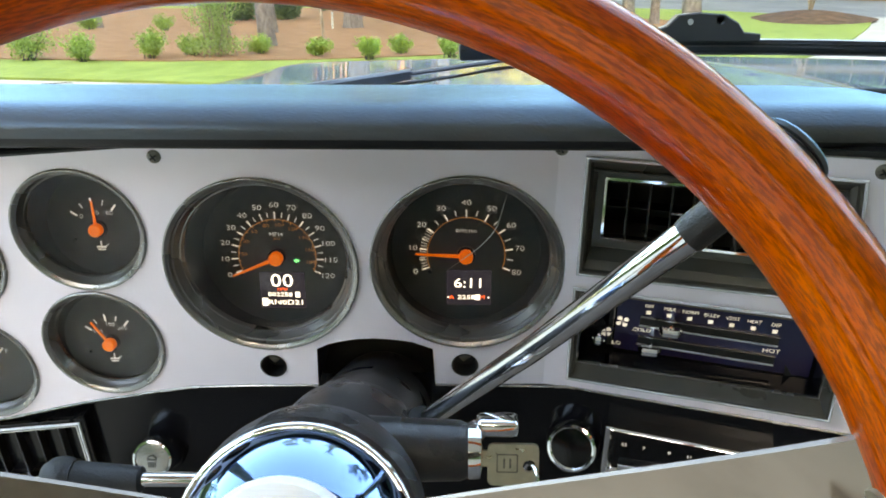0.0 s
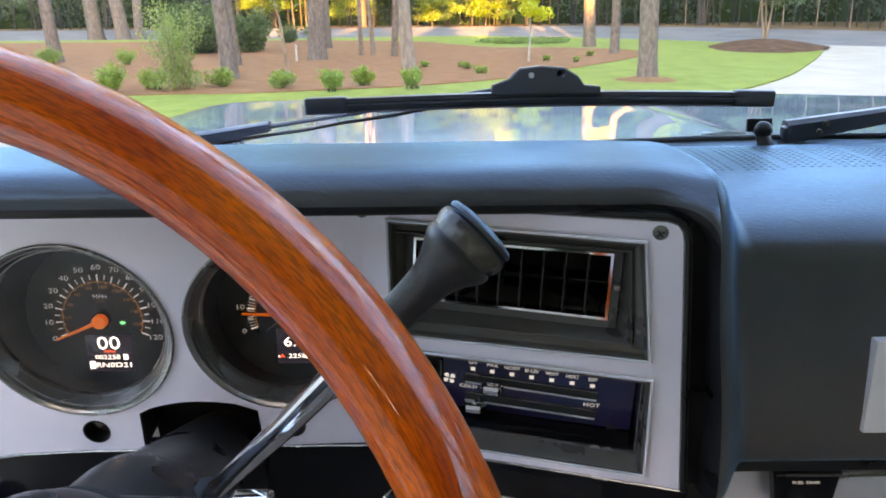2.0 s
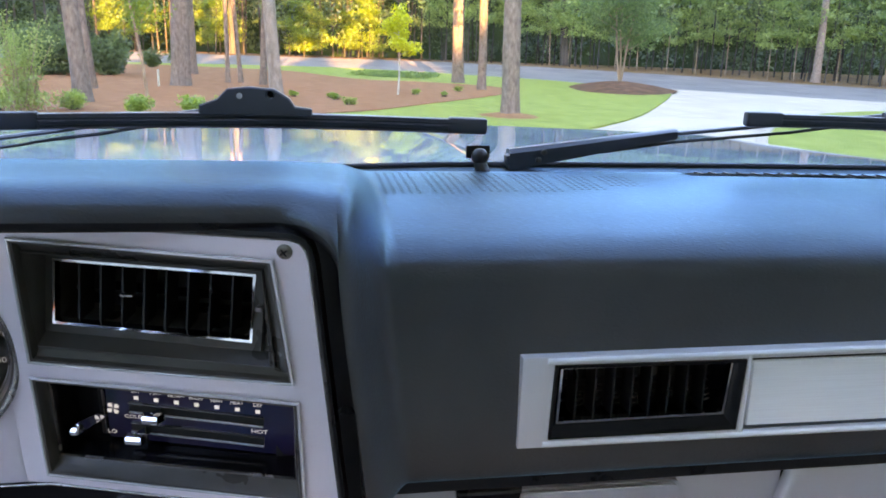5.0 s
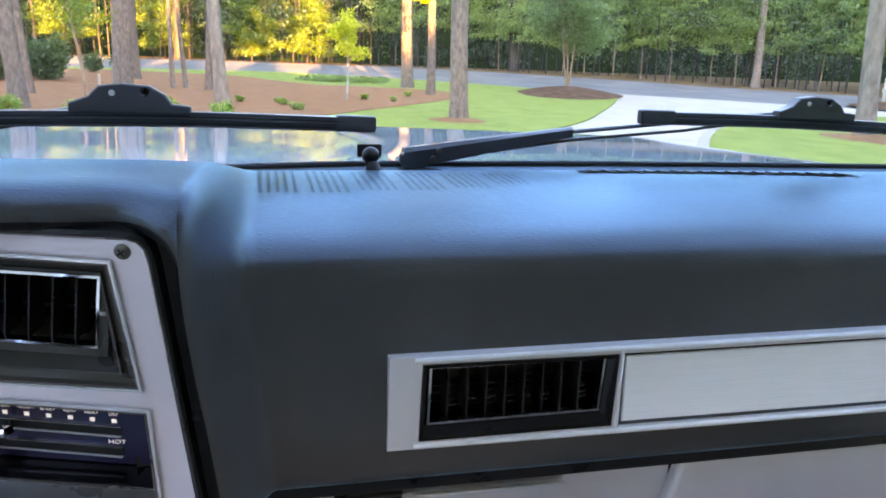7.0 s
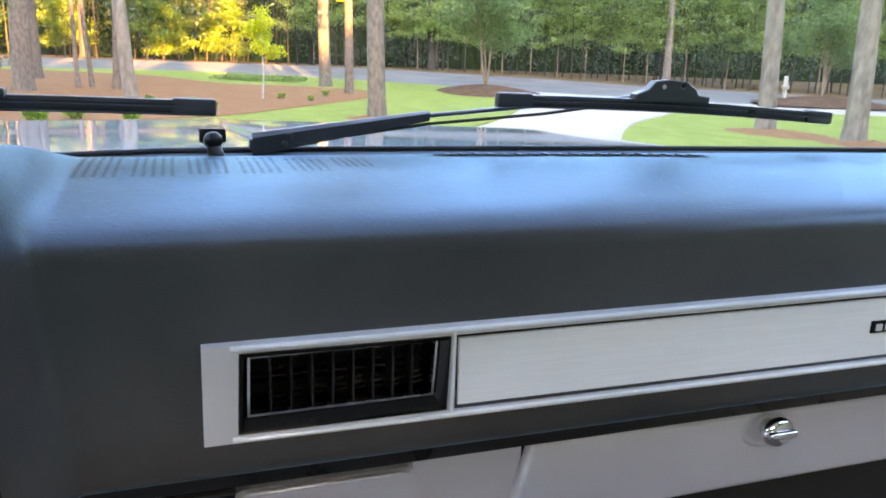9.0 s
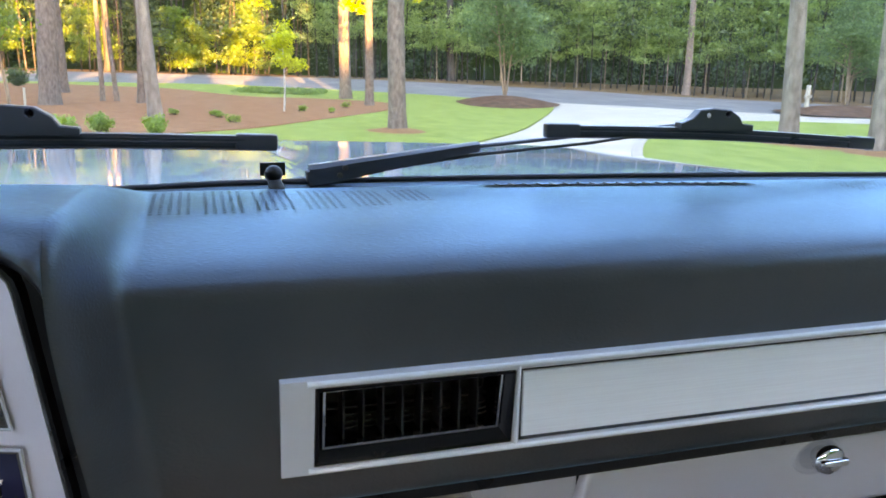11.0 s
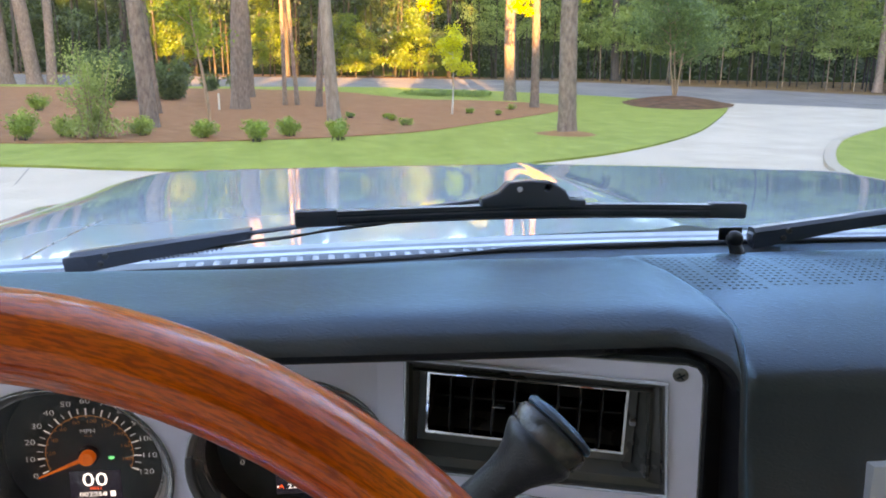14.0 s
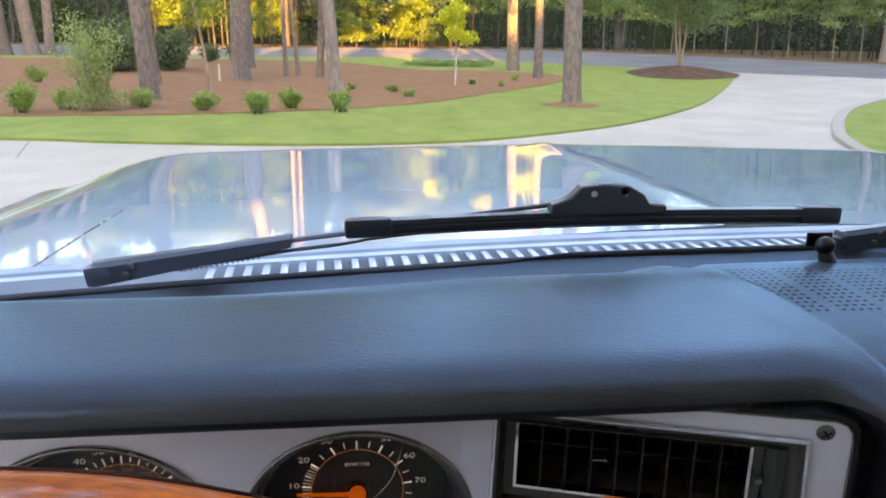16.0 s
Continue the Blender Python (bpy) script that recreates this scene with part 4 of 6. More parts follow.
part_w("under_pad", bm, M_PLASTIC, dash)
# Flat black sheets for the shade behind the seam and under the dash.
part_w("seam_backing", sheet([[(x, -0.050, z) for x in (0.375, 0.455)] for z in (1.10, 1.335)]), M_FLATBLACK, dash, "flat black sheet behind the seam beside the panel")
part_w("under_dash", box(0.60, 0.01, 0.40, 0.0, (1.08, 0.05, 0.95)), M_FLATBLACK, dash, "flat black sheet standing in for shade under the dash")

# perforations over the loudspeakers and the defroster slot: flat black shapes laid on the pad
def holes_at(x0, n, flip=1):
    """Groups of five columns of small round holes; the front rows step back towards the middle of the dash."""
    bm = bmesh.new()
    front = (0.049, 0.049, 0.050, 0.055, 0.062, 0.075)
    for g in range(n):
        for c in range(5):
            for r in range(14):
                x, y = x0 + flip * (g * 0.0403 + c * 0.0068), 0.049 + r * 0.0081
                if front[g] - 0.001 < y < 0.1515 - 0.0035 * g:
                    bm.faces.new([bm.verts.new((x + 0.0019 * math.cos(a), y + 0.0015 * math.sin(a), 0)) for a in (math.pi * k / 4 for k in range(8))])
    return bm


pad_rows = {}


def pad_top(x, y):
    high = []
    for key in {xs[max(0, np.searchsorted(xs, x) - 1)], xs[min(len(xs) - 1, np.searchsorted(xs, x))]}:
        if key not in pad_rows:
            pad_rows[key] = sorted((p[1], p[2]) for p in pad_row(key)[:48])
        r = pad_rows[key]
        high.append(float(np.interp(y, [p[0] for p in r], [p[1] for p in r])))
    return max(high)


for x0, n, flip in ((0.459, 6, 1), (1.395, 6, -1)):
    bm = holes_at(x0, n, flip)
    for v in bm.verts:
        v.co.z = pad_top(v.co.x, v.co.y) + 0.0007
    part_w("speaker_perforation", bm, M_FLATBLACK, dash, "rows of punched speaker holes")
bm = bmesh.new()
slot = [(0.765 + 0.30 * k / 20, 0.152 - 0.024 * (k / 20) ** 2) for k in range(21)]
sheet([[(x, y - 0.008, pad_top(x, y - 0.008) + 0.0012), (x, y + 0.008, pad_top(x, y + 0.008) + 0.0012)] for x, y in slot], bm)
part_w("defroster_slot", bm, M_FLATBLACK, dash, "narrow black defroster slot")
for k in range(1, 20, 1):
    x, y = slot[k]
    part_w("slot_rib", box(0.003, 0.016, 0.0010, 0.0, (x, y, pad_top(x, y) + 0.0016)), M_PLASTIC, dash)

# ---------- instrument panel ----------
GAUGES = {"speedo": (0.001, 1.2575, 0.0690), "tach": (0.1465, 1.2605, 0.0680), "oil": (-0.1235, 1.2850, 0.0465), "temp": (-0.1265, 1.1915, 0.0455),
          "volt": (-0.229, 1.2620, 0.0460), "fuel": (-0.231, 1.1665, 0.0460)}
VENT = [(0.223, 1.258), (0.389, 1.2555), (0.3785, 1.3375), (0.223, 1.3425)]
HEAT = [(0.222, 1.1695), (0.395, 1.1640), (0.392, 1.2415), (0.222, 1.2465)]
OUTLINE = [(-0.29, 1.098), (-0.23, 1.116), (-0.156, 1.135), (-0.09, 1.148), (-0.067, 1.152), (-0.02, 1.1545), (0.033, 1.1555), (0.0345, 1.189), (0.043, 1.1935), (0.052, 1.196), (0.065, 1.1985),
           (0.078, 1.1992), (0.092, 1.1985), (0.106, 1.1965), (0.1215, 1.1905), (0.123, 1.158), (0.222, 1.1605), (0.338, 1.1565), (0.419, 1.1535),
           (0.3992, 1.3385), (0.3976, 1.3450), (0.3942, 1.3493), (0.3885, 1.3512), (0.30, 1.352), (0.208, 1.352), (0.099, 1.350), (-0.059, 1.347), (-0.164, 1.339), (-0.29, 1.330)]
bez = thing("instrument_bezel", "satin silver instrument bezel with round gauge openings", "instrument panel", Matrix.Translation((0.07, -0.04, 1.25)))
bm = filled(OUTLINE, [circle(x, z, r - 0.0005, 56) for x, z, r in GAUGES.values()] + [circle(0.0, 1.173, 0.0100, 20), circle(0.1455, 1.1765, 0.0100, 20), VENT, HEAT], 0.0)
bmesh.ops.bisect_plane(bm, geom=bm.verts[:] + bm.edges[:] + bm.faces[:], plane_co=(BEND, 0, 0), plane_no=(1, 0, 0))
e = bmesh.ops.extrude_face_region(bm, geom=bm.faces[:])
bmesh.ops.translate(bm, verts=[v for v in e["geom"] if isinstance(v, bmesh.types.BMVert)], vec=(0, 0, -0.004))
part_w("bezel_plate", warped(bm), M_BEZEL, bez, "satin silver plate", smooth=8)
bm = tube([face(x, z, 0.0006) for x, z in OUTLINE[0:7]], 0.0009, 6)
tube([face(x, z, 0.0006) for x, z in OUTLINE[15:19]], 0.0009, 6, bm)
tube([face(x, z, 0.0006) for x, z in OUTLINE[18:24]], 0.0008, 6, bm)
part_w("edge_trim", bm, M_RING, bez, "thin bright edge")
# dark moulded frame round the plate's upper and outer edges
edge = OUTLINE[18:]
rows = []
for grow, w in ((0.0, -0.002), (0.0004, 0.0012), (0.0022, 0.0022), (0.0040, 0.0012), (0.0046, -0.006), (0.0180, -0.012)):
    row = []
    for i, (x, z) in enumerate(edge):
        (ax, az), (bx, bz) = edge[max(0, i - 1)], edge[min(len(edge) - 1, i + 1)]
        ln = math.hypot(bx - ax, bz - az)
        row.append(face(x + (bz - az) / ln * grow, z - (bx - ax) / ln * grow, w))
    rows.append(row)
part_w("edge_frame", sheet(rows), M_PLASTIC, bez, "dark moulded frame round the plate", 50)
for x, z in ((-0.060, 1.340), (0.2065, 1.3470), (0.3855, 1.3435)):
    m = on_face(x, z)
    s = part("screw", lathe([(0.0, 0.0022), (0.0030, 0.0019), (0.0046, 0.0008), (0.0048, -0.002)], 20), M_SCREW, bez, "dark cross-head screw", bez.matrix_world.inverted() @ m)
    part("slot", quads([(0, 0, 0.0052, 0.0011, 35), (0, 0, 0.0052, 0.0011, 125)], w=0.0024), M_FLATBLACK, s)
for x, z in ((0.0, 1.173), (0.1455, 1.1765)):
    m = bez.matrix_world.inverted() @ on_face(x, z)
    part("sunk_screw", box(0.0085, 0.0070, 0.004, 0.0012, (0.0010, 0.0016, -0.0095)), M_SCREW, bez, "dull sunk fixing", m @ Matrix.Rotation(radians(38), 4, "Z"))
    part("lamp_hole", lathe([(0.0102, 0.0006), (0.0094, 0.0006), (0.0088, -0.012), (0.0, -0.013)], 28), M_PLASTIC, bez, "dark empty hole", m)
part_w("column_recess", sheet([[face(x, z, 0.0005) for x, z in OUTLINE[6:16]], [face(x, z, -0.06) for x, z in OUTLINE[6:16]]]), M_PLASTIC, bez, "black recess over the column")
part_w("recess_back", sheet([[face(x, z, -0.055) for x in (0.02, 0.135)] for z in (1.215, 1.02)]), M_FLATBLACK, bez)


def dial(key, label, words, ticks, amber_words, amber_ticks, needle_deg, needle_len, hub_r, name):
    x, z, r = GAUGES[key]
    m = on_face(x, z)
    g = thing(name, label, "gauge", m)
    k = r / 0.069
    part("ring", lathe([(r + 0.0006, 0.0), (r + 0.0004, 0.0022), (r - 0.0008, 0.0026), (r - 0.0018, 0.0014), (r - 0.0036, 0.0004)], 72), M_RING, g, "thin pewter ring", smooth=70)
    lens = part("lens", lathe([(0.0, -0.0100 * k), (r - 0.0094 * k, -0.0100 * k), (r - 0.0094 * k, -0.0112 * k), (0.0, -0.0112 * k)], 56), M_LENS, g, "clear gauge lens", smooth=30)
    lens.visible_shadow = False
    part("cone", lathe([(r - 0.0034, 0.0006), (r - 0.0046, -0.0022), (r - 0.0056 * k, -0.0024), (r - 0.0085 * k, -0.0085 * k), (r - 0.0092 * k, -0.0085 * k), (r - 0.0105 * k, -0.012 * k)], 96), M_CONE, g, "dark pewter cone", smooth=35)
    dx, dz, yd = ((-0.001, -0.0085, 0.002) if r > 0.06 else (-0.006, -0.0100, -0.012))
    up = axes((x + dx, yd, z + dz), (1, 0, 0), (0, 0, 1))
    D = m.inverted() @ up
    r_in = r - 0.0115 * k
    rows = []
    for s in (0.0, 0.12, 1.0):
        row = []
        for q in range(64):
            c, sn = math.cos(2 * math.pi * q / 64), math.sin(2 * math.pi * q / 64)
            p0 = m @ Vector(((r - 0.0105 * k) * c, (r - 0.0105 * k) * sn, -0.012 * k))
            p1 = up @ Vector((r_in * c, r_in * sn + 0.003, -0.0006))
            row.append(p0.lerp(p1, s))
        rows.append(row)
    part("tunnel", sheet(rows, closed=True), M_TUNNEL, g, "smoky dark tunnel", m.inverted(), 80)
    w0 = 0.0
    part("dial", lathe([(r_in + 0.004, w0), (0.0, w0)], 64), M_DIAL, g, "matt black dial", D)
    if words:
        part("numerals", letters(words, w=w0 + 0.0004, thin=0.016), M_PRINT, g, "pale printed numerals", D, 0)
    part("tick_marks", quads(ticks, w=w0 + 0.0004), M_PRINT, g, "pale tick marks", D, 0)
    if amber_words:
        part("inner_numerals", letters(amber_words, w=w0 + 0.0004, thin=0.02), M_AMBER, g, "small amber numerals", D, 0)
    if amber_ticks:
        part("inner_scale", quads(amber_ticks, w=w0 + 0.0004), M_AMBER, g, "thin amber scale", D, 0)
    a = radians(needle_deg)
    tip = Vector((math.cos(a), math.sin(a), 0)) * needle_len
    side = Vector((-math.sin(a), math.cos(a), 0))
    bm = bmesh.new()
    lo, hi = Vector((0, 0, w0 + 0.004)), Vector((0, 0, w0 + 0.0055))
    pts = [side * 0.0015 * k, tip + side * 0.0005, tip - side * 0.0005, -side * 0.0015 * k]
    a_, b_ = [bm.verts.new(p + lo) for p in pts], [bm.verts.new(p + hi) for p in pts]
    bm.faces.new(a_), bm.faces.new(b_)
    for i in range(4):
        bm.faces.new((a_[i], a_[(i + 1) % 4], b_[(i + 1) % 4], b_[i]))
    n = part("needle", bm, M_ORANGE, g, "orange pointer", D, 0)
    part("hub_skirt", lathe([(hub_r * 1.35, w0 + 0.0005), (hub_r * 1.3, w0 + 0.003), (hub_r, w0 + 0.0032)], 32), M_PLASTIC, n)
    part("hub", lathe([(hub_r, w0 + 0.002), (hub_r, w0 + 0.0075), (hub_r * 0.9, w0 + 0.0085), (0.0, w0 + 0.0085)], 32), M_ORANGE, n, "round orange hub cap")
    peg = (math.cos(radians(205)), math.sin(radians(205)))
    part("stop_peg", lathe([(0.0, 0.003), (0.0016 * k, 0.003), (0.0016 * k, 0.0)], 12), M_PLASTIC, g, m=D @ Matrix.Translation((peg[0] * 0.031 * k, peg[1] * 0.031 * k, w0)))
    return g, D


def scale(a0, a1, n, r0, r1, wd, skip=None):
    out = []
    for i in range(n + 1):
        a = a0 + (a1 - a0) * i / n
        if skip and i % skip == 0:
            continue
        out.append(((r0 + r1) / 2 * math.cos(radians(a)), (r0 + r1) / 2 * math.sin(radians(a)), r1 - r0, wd, a))
    return out


def arc_bars(a0, a1, r, wd, n=40):
    out = []
    for i in range(n):
        a = radians(a0 + (a1 - a0) * (i + 0.5) / n)
        out.append((r * math.cos(a), r * math.sin(a), abs(radians(a1 - a0)) * r / n * 1.05, wd, math.degrees(a) + 90))
    return out


def at_angle(text, a, r, size):
    return (text, r * math.cos(radians(a)), r * math.sin(radians(a)), size * 0.92, 1.32)


A0, A1 = 202.0, -22.0
speed_words = [at_angle(str(10 * i), A0 + (A1 - A0) * i / 12, 0.0412, 0.0046) for i in range(13)]
speed, D_SPEED = dial("speedo", "round black speedometer with orange pointer at zero", speed_words + [("MPH", 0.0, 0.0180, 0.0034)],
             scale(A0, A1, 12, 0.0305, 0.0358, 0.0010) + scale(A0, A1, 24, 0.0318, 0.0358, 0.0007),
             [at_angle(str(20 * i), A0 - 3 + (A1 - A0) * i * 20 / 193, 0.0258, 0.0030) for i in range(1, 10)] + [("km/h", 0.0, 0.0145, 0.0018)],
             arc_bars(A0, A1, 0.0300, 0.0005) + scale(A0 - 3, A1 + 3, 18, 0.0285, 0.0300, 0.0006), 203, 0.0375, 0.0054, "speedometer")
tach_words = [at_angle(str(10 * i), A0 - 2 + (A1 - A0 + 4) * i / 8, 0.0412, 0.0046) for i in range(9)]
tach, D_TACH = dial("tach", "round black tachometer with orange pointer near ten", tach_words + [("RPM/100", 0.0, 0.0190, 0.0027)],
            scale(A0 - 2, A1 + 2, 8, 0.0300, 0.0358, 0.0010) + scale(A0 - 2, A1 + 2, 16, 0.0315, 0.0358, 0.0007) + scale(A0 - 2, A0 - 58, 14, 0.0305, 0.0355, 0.0005),
            [], arc_bars(A0 - 2, A1 + 2, 0.0297, 0.0005), 177.5, 0.0385, 0.0054, "tachometer")
small = [("oil", "small round oil pressure gauge reading forty", [("40", -0.001, 0.0120, 0.0036), ("0", -0.0120, 0.0092, 0.0036), ("80", 0.0095, 0.0118, 0.0036)], 92, "oil_pressure_gauge"),
         ("temp", "small round water temperature gauge", [("180", 0.0, 0.0150, 0.0034), ("100", -0.0105, 0.0088, 0.0034), ("260", 0.0095, 0.0120, 0.0034)], 125, "temperature_gauge"),
         ("volt", "small round volt meter", [("13", 0.0, 0.0120, 0.0036), ("8", -0.0120, 0.0092, 0.0036), ("18", 0.0095, 0.0118, 0.0036)], 95, "volt_gauge"),
         ("fuel", "small round fuel gauge", [("F", 0.0175, 0.0155, 0.0040), ("E", -0.0175, 0.0105, 0.0040)], 60, "fuel_gauge")]
for key, lab, words, deg, nm in small:
    g, D = dial(key, lab, words, scale(147, 51, 4, 0.0185, 0.0228, 0.0009) + scale(147, 51, 2, 0.0178, 0.0238, 0.0014), [], [], deg, 0.0225, 0.0049, nm)
    part("symbol", quads([(0, -0.0145, 0.0075, 0.0014, 0), (0, -0.0165, 0.0060, 0.0012, 0), (0, -0.0120, 0.0012, 0.0045, 0), (0.0045, -0.0130, 0.0030, 0.0008, 35)], w=0.0004), M_PRINT, g, "small printed pictogram", D, 0)


def display(g, D, w, h, y, rows, red, boxes):
    s = part("display", box(w, h, 0.0016, 0.0004, (0.0025, y, 0.0008)), M_SCREEN, g, "small lit screen", D)
    part("digits", letters(rows, w=0.0020), M_LIT, s, "white lit characters", smooth=0)
    if red:
        for word in red:
            part("orange_digits", letters([word], w=0.0020), M_LITRED, s, "orange lit characters", smooth=0)
    for b in boxes:
        part("lit_box", quads([b], w=0.0019), M_LIT, s, "white lit box", smooth=0)


display(speed, D_SPEED, 0.0355, 0.0300, -0.0275, [("00", 0.0025, -0.0195, 0.0112, 1.2), ("002258", 0.0005, -0.0307, 0.0036, 1.3), ("RN0D21", 0.0050, -0.0373, 0.0040, 1.45)],
        [("MPH", 0.0025, -0.0262, 0.0026)], [(-0.0118, -0.0370, 0.0044, 0.0064, 0), (0.0142, -0.0306, 0.0036, 0.0044, 0)])
display(tach, D_TACH, 0.0345, 0.0285, -0.0265, [("6:11", 0.0025, -0.0228, 0.0080, 1.28), ("2258", 0.0005, -0.0343, 0.0036, 1.4)], [("A", -0.0110, -0.0343, 0.0036), ("M", 0.0130, -0.0343, 0.0034)],
        [(0.0090, -0.0342, 0.0040, 0.0044, 0), (-0.0135, -0.0343, 0.0012, 0.0012, 0), (0.0178, -0.0343, 0.0012, 0.0012, 0)])
sign = quads([(0.0, 0.0, 0.0040, 0.0016, 0)], w=0.0006)
sign.faces.new([sign.verts.new(p) for p in ((-0.0006, -0.0019, 0.0008), (0.0023, 0.0, 0.0008), (-0.0006, 0.0019, 0.0008))])
part("indicator", sign, M_GREEN, speed, "lit green arrow telltale", D_SPEED @ Matrix.Translation((0.0147, -0.0030, 0)), 0)
# Thin pale tube imitates a curved reflection on the tachometer lens.
streak = spline([(0.0266, 0.0509), (0.0235, 0.0385), (0.0200, 0.0255), (0.0109, 0.0126), (-0.0012, 0.0017), (-0.0147, -0.0094)], 24)
part("scratch", tube([(x, z, -0.0098) for x, z in streak], [0.00008 + 0.00028 * math.sin(math.pi * (k + 0.5) / 24) for k in range(24)], 6), M_STREAK, tach, "fine pale curve standing in for a reflection in the lens")

# ---------- centre vent and heater controls on the turned part of the panel ----------


def louvre_vent(name, label, corners, inner, w_in, fins, m_at, frame_mat, lean=0.0, fin_tilt=0.0):
    t = thing(name, label, "air vent", m_at)
    inv = m_at.inverted()

    def fix(b):
        for v in b.verts:
            if v.co.z < -0.005:
                v.co.z -= lean * (v.co.y - inner[0][1])
        return warped(b)

    def step(q, w):
        """A loop part of the way down the slope from the rim to the grille."""
        return [tuple(a + (b - a) * q for a, b in zip(o, i))[:2] + (w,) for o, i in zip(quad_loop(corners, 0.0, -0.0035), quad_loop(inner, 0.0, 0.0065))]

    bm = loops([quad_loop(corners, -0.004), quad_loop(corners, 0.0022), quad_loop(corners, 0.0020, -0.0025), quad_loop(corners, -0.001, -0.0035),
                step(0.40, w_in * 0.30), step(0.43, w_in * 0.12), step(0.50, w_in * 0.14), step(0.53, w_in * 0.45), step(0.94, w_in - 0.001),
                quad_loop(inner, w_in + 0.0005, 0.0065), quad_loop(inner, w_in, 0.0012), quad_loop(inner, w_in - 0.03, 0.0012)])
    part("surround", fix(bm), frame_mat, t, "worn black sloping surround", inv, 25)
    bm = loops([quad_loop(corners, 0.0015, 0.0010), quad_loop(corners, 0.0030, 0.0004), quad_loop(corners, 0.0030, -0.0006), quad_loop(corners, 0.0015, -0.0012)])
    part("outer_trim", fix(bm), M_TRIM, t, "thin bright outer trim", inv, 25)
    bm = loops([quad_loop(inner, w_in - 0.002, 0.0012), quad_loop(inner, w_in + 0.0018, 0.0012), quad_loop(inner, w_in + 0.0018, -0.0004), quad_loop(inner, w_in - 0.004, -0.0006)])
    part("chrome_frame", fix(bm), M_CHROME, t, "thin chrome inner frame", inv, 25)
    bm = bmesh.new()
    bm.faces.new([bm.verts.new(p) for p in quad_loop(inner, w_in - 0.045, 0.002)])
    part("duct", fix(bm), M_FLATBLACK, t, "flat black sheet for the shade inside the duct", inv)
    zb, zt = inner[0][1], inner[2][1]
    for k in range(fins):
        s = (k + 1) / (fins + 1)
        xb, xt = inner[0][0] + (inner[1][0] - inner[0][0]) * s, inner[3][0] + (inner[2][0] - inner[3][0]) * s
        lo, hi = inner[0][1] + (inner[1][1] - inner[0][1]) * s, inner[3][1] + (inner[2][1] - inner[3][1]) * s
        bm = bmesh.new()
        sheet([[(x + q, z, w_in + d) for q, d in ((-0.0006, -0.002), (0.0006, -0.002), (0.0006 + fin_tilt, -0.020), (-0.0006 + fin_tilt, -0.020))] for x, z in ((xb, lo), (xt, hi))], bm, closed=True)
        part("fin", fix(bm), M_PLASTIC, t, "", inv, 20)
    for s in (0.28, 0.72):
        bm = bmesh.new()
        z0, z1 = inner[0][1] + (inner[3][1] - inner[0][1]) * s, inner[1][1] + (inner[2][1] - inner[1][1]) * s
        sheet([[(x, z + q, w_in + d) for q, d in ((-0.0006, -0.023), (0.0006, -0.023), (0.0006, -0.036), (-0.0006, -0.036))] for x, z in ((inner[0][0], z0), (inner[1][0], z1))], bm, closed=True)
        part("cross_vane", fix(bm), M_PLASTIC, t, "", inv, 20)
    return t


INNER = [(0.2356, 1.2814), (0.3600, 1.2775), (0.3600, 1.3165), (0.2345, 1.3190)]
cv = louvre_vent("air_vent", "rectangular black dash vent with upright fins and chrome edge", VENT, INNER, -0.0125, 8, on_face(0.305, 1.30), M_WORN, 0.30)
inv = cv.matrix_world.inverted()
part("fin_tab", warped(box(0.008, 0.0012, 0.004, 0.0, (0.281, 1.3000, -0.018))), M_RING, cv, "small adjusting tab", inv)
part("thumb_tab", warped(box(0.004, 0.0035, 0.004, 0.0008, (0.3650, 1.2980, -0.014))), M_RING, cv, "small adjusting tab", inv)

heat = thing("climate_control", "heater control panel with reflection-tinted dark faceplate and chrome sliders", "heater control", on_face(0.308, 1.205))
inv = heat.matrix_world.inverted()
HIN = [(0.2300, 1.1790), (0.3850, 1.1745), (0.3840, 1.2365), (0.2300, 1.2410)]
H_MID = [(0.2275, 1.1800), (0.3870, 1.1752), (0.3862, 1.2372), (0.2275, 1.2420)]
bm = loops([quad_loop(HEAT, -0.004), quad_loop(HEAT, 0.0022), quad_loop(HEAT, 0.0020, -0.0025), quad_loop(HEAT, 0.0, -0.0035), quad_loop(H_MID, -0.0075, 0.0012)])
part("surround", warped(bm), M_WORN, heat, "worn black sloping surround", inv, 25)
bm = loops([quad_loop(H_MID, -0.0080, 0.0014), quad_loop(H_MID, -0.0066, 0.0010), quad_loop(H_MID, -0.0066, 0.0002), quad_loop(H_MID, -0.0085, -0.0002)])
part("inner_trim", warped(bm), M_RING, heat, "thin dull inner edge", inv, 25)
bm = loops([quad_loop(H_MID, -0.0080, 0.0004), quad_loop(HIN, -0.0315, 0.0)])
part("well", warped(bm), M_GLOSS, heat, "gloss black well", inv, 25)
bm = loops([quad_loop(HEAT, 0.0015, 0.0010), quad_loop(HEAT, 0.0030, 0.0004), quad_loop(HEAT, 0.0030, -0.0006), quad_loop(HEAT, 0.0015, -0.0012)])
part("outer_trim", warped(bm), M_TRIM, heat, "thin bright outer trim", inv, 25)
FACE_W = -0.0310
bm = bmesh.new()
bm.faces.new([bm.verts.new(p) for p in quad_loop(HIN, FACE_W, 0.001)])
part("back_plate", warped(bm), M_GLOSS, heat, "gloss black back plate", inv)
bm = bmesh.new()
bm.faces.new([bm.verts.new((x, z, FACE_W + 0.001)) for x, z in ((0.2505, 1.1800), (0.3835, 1.1755), (0.3835, 1.2360), (0.2505, 1.2400))])
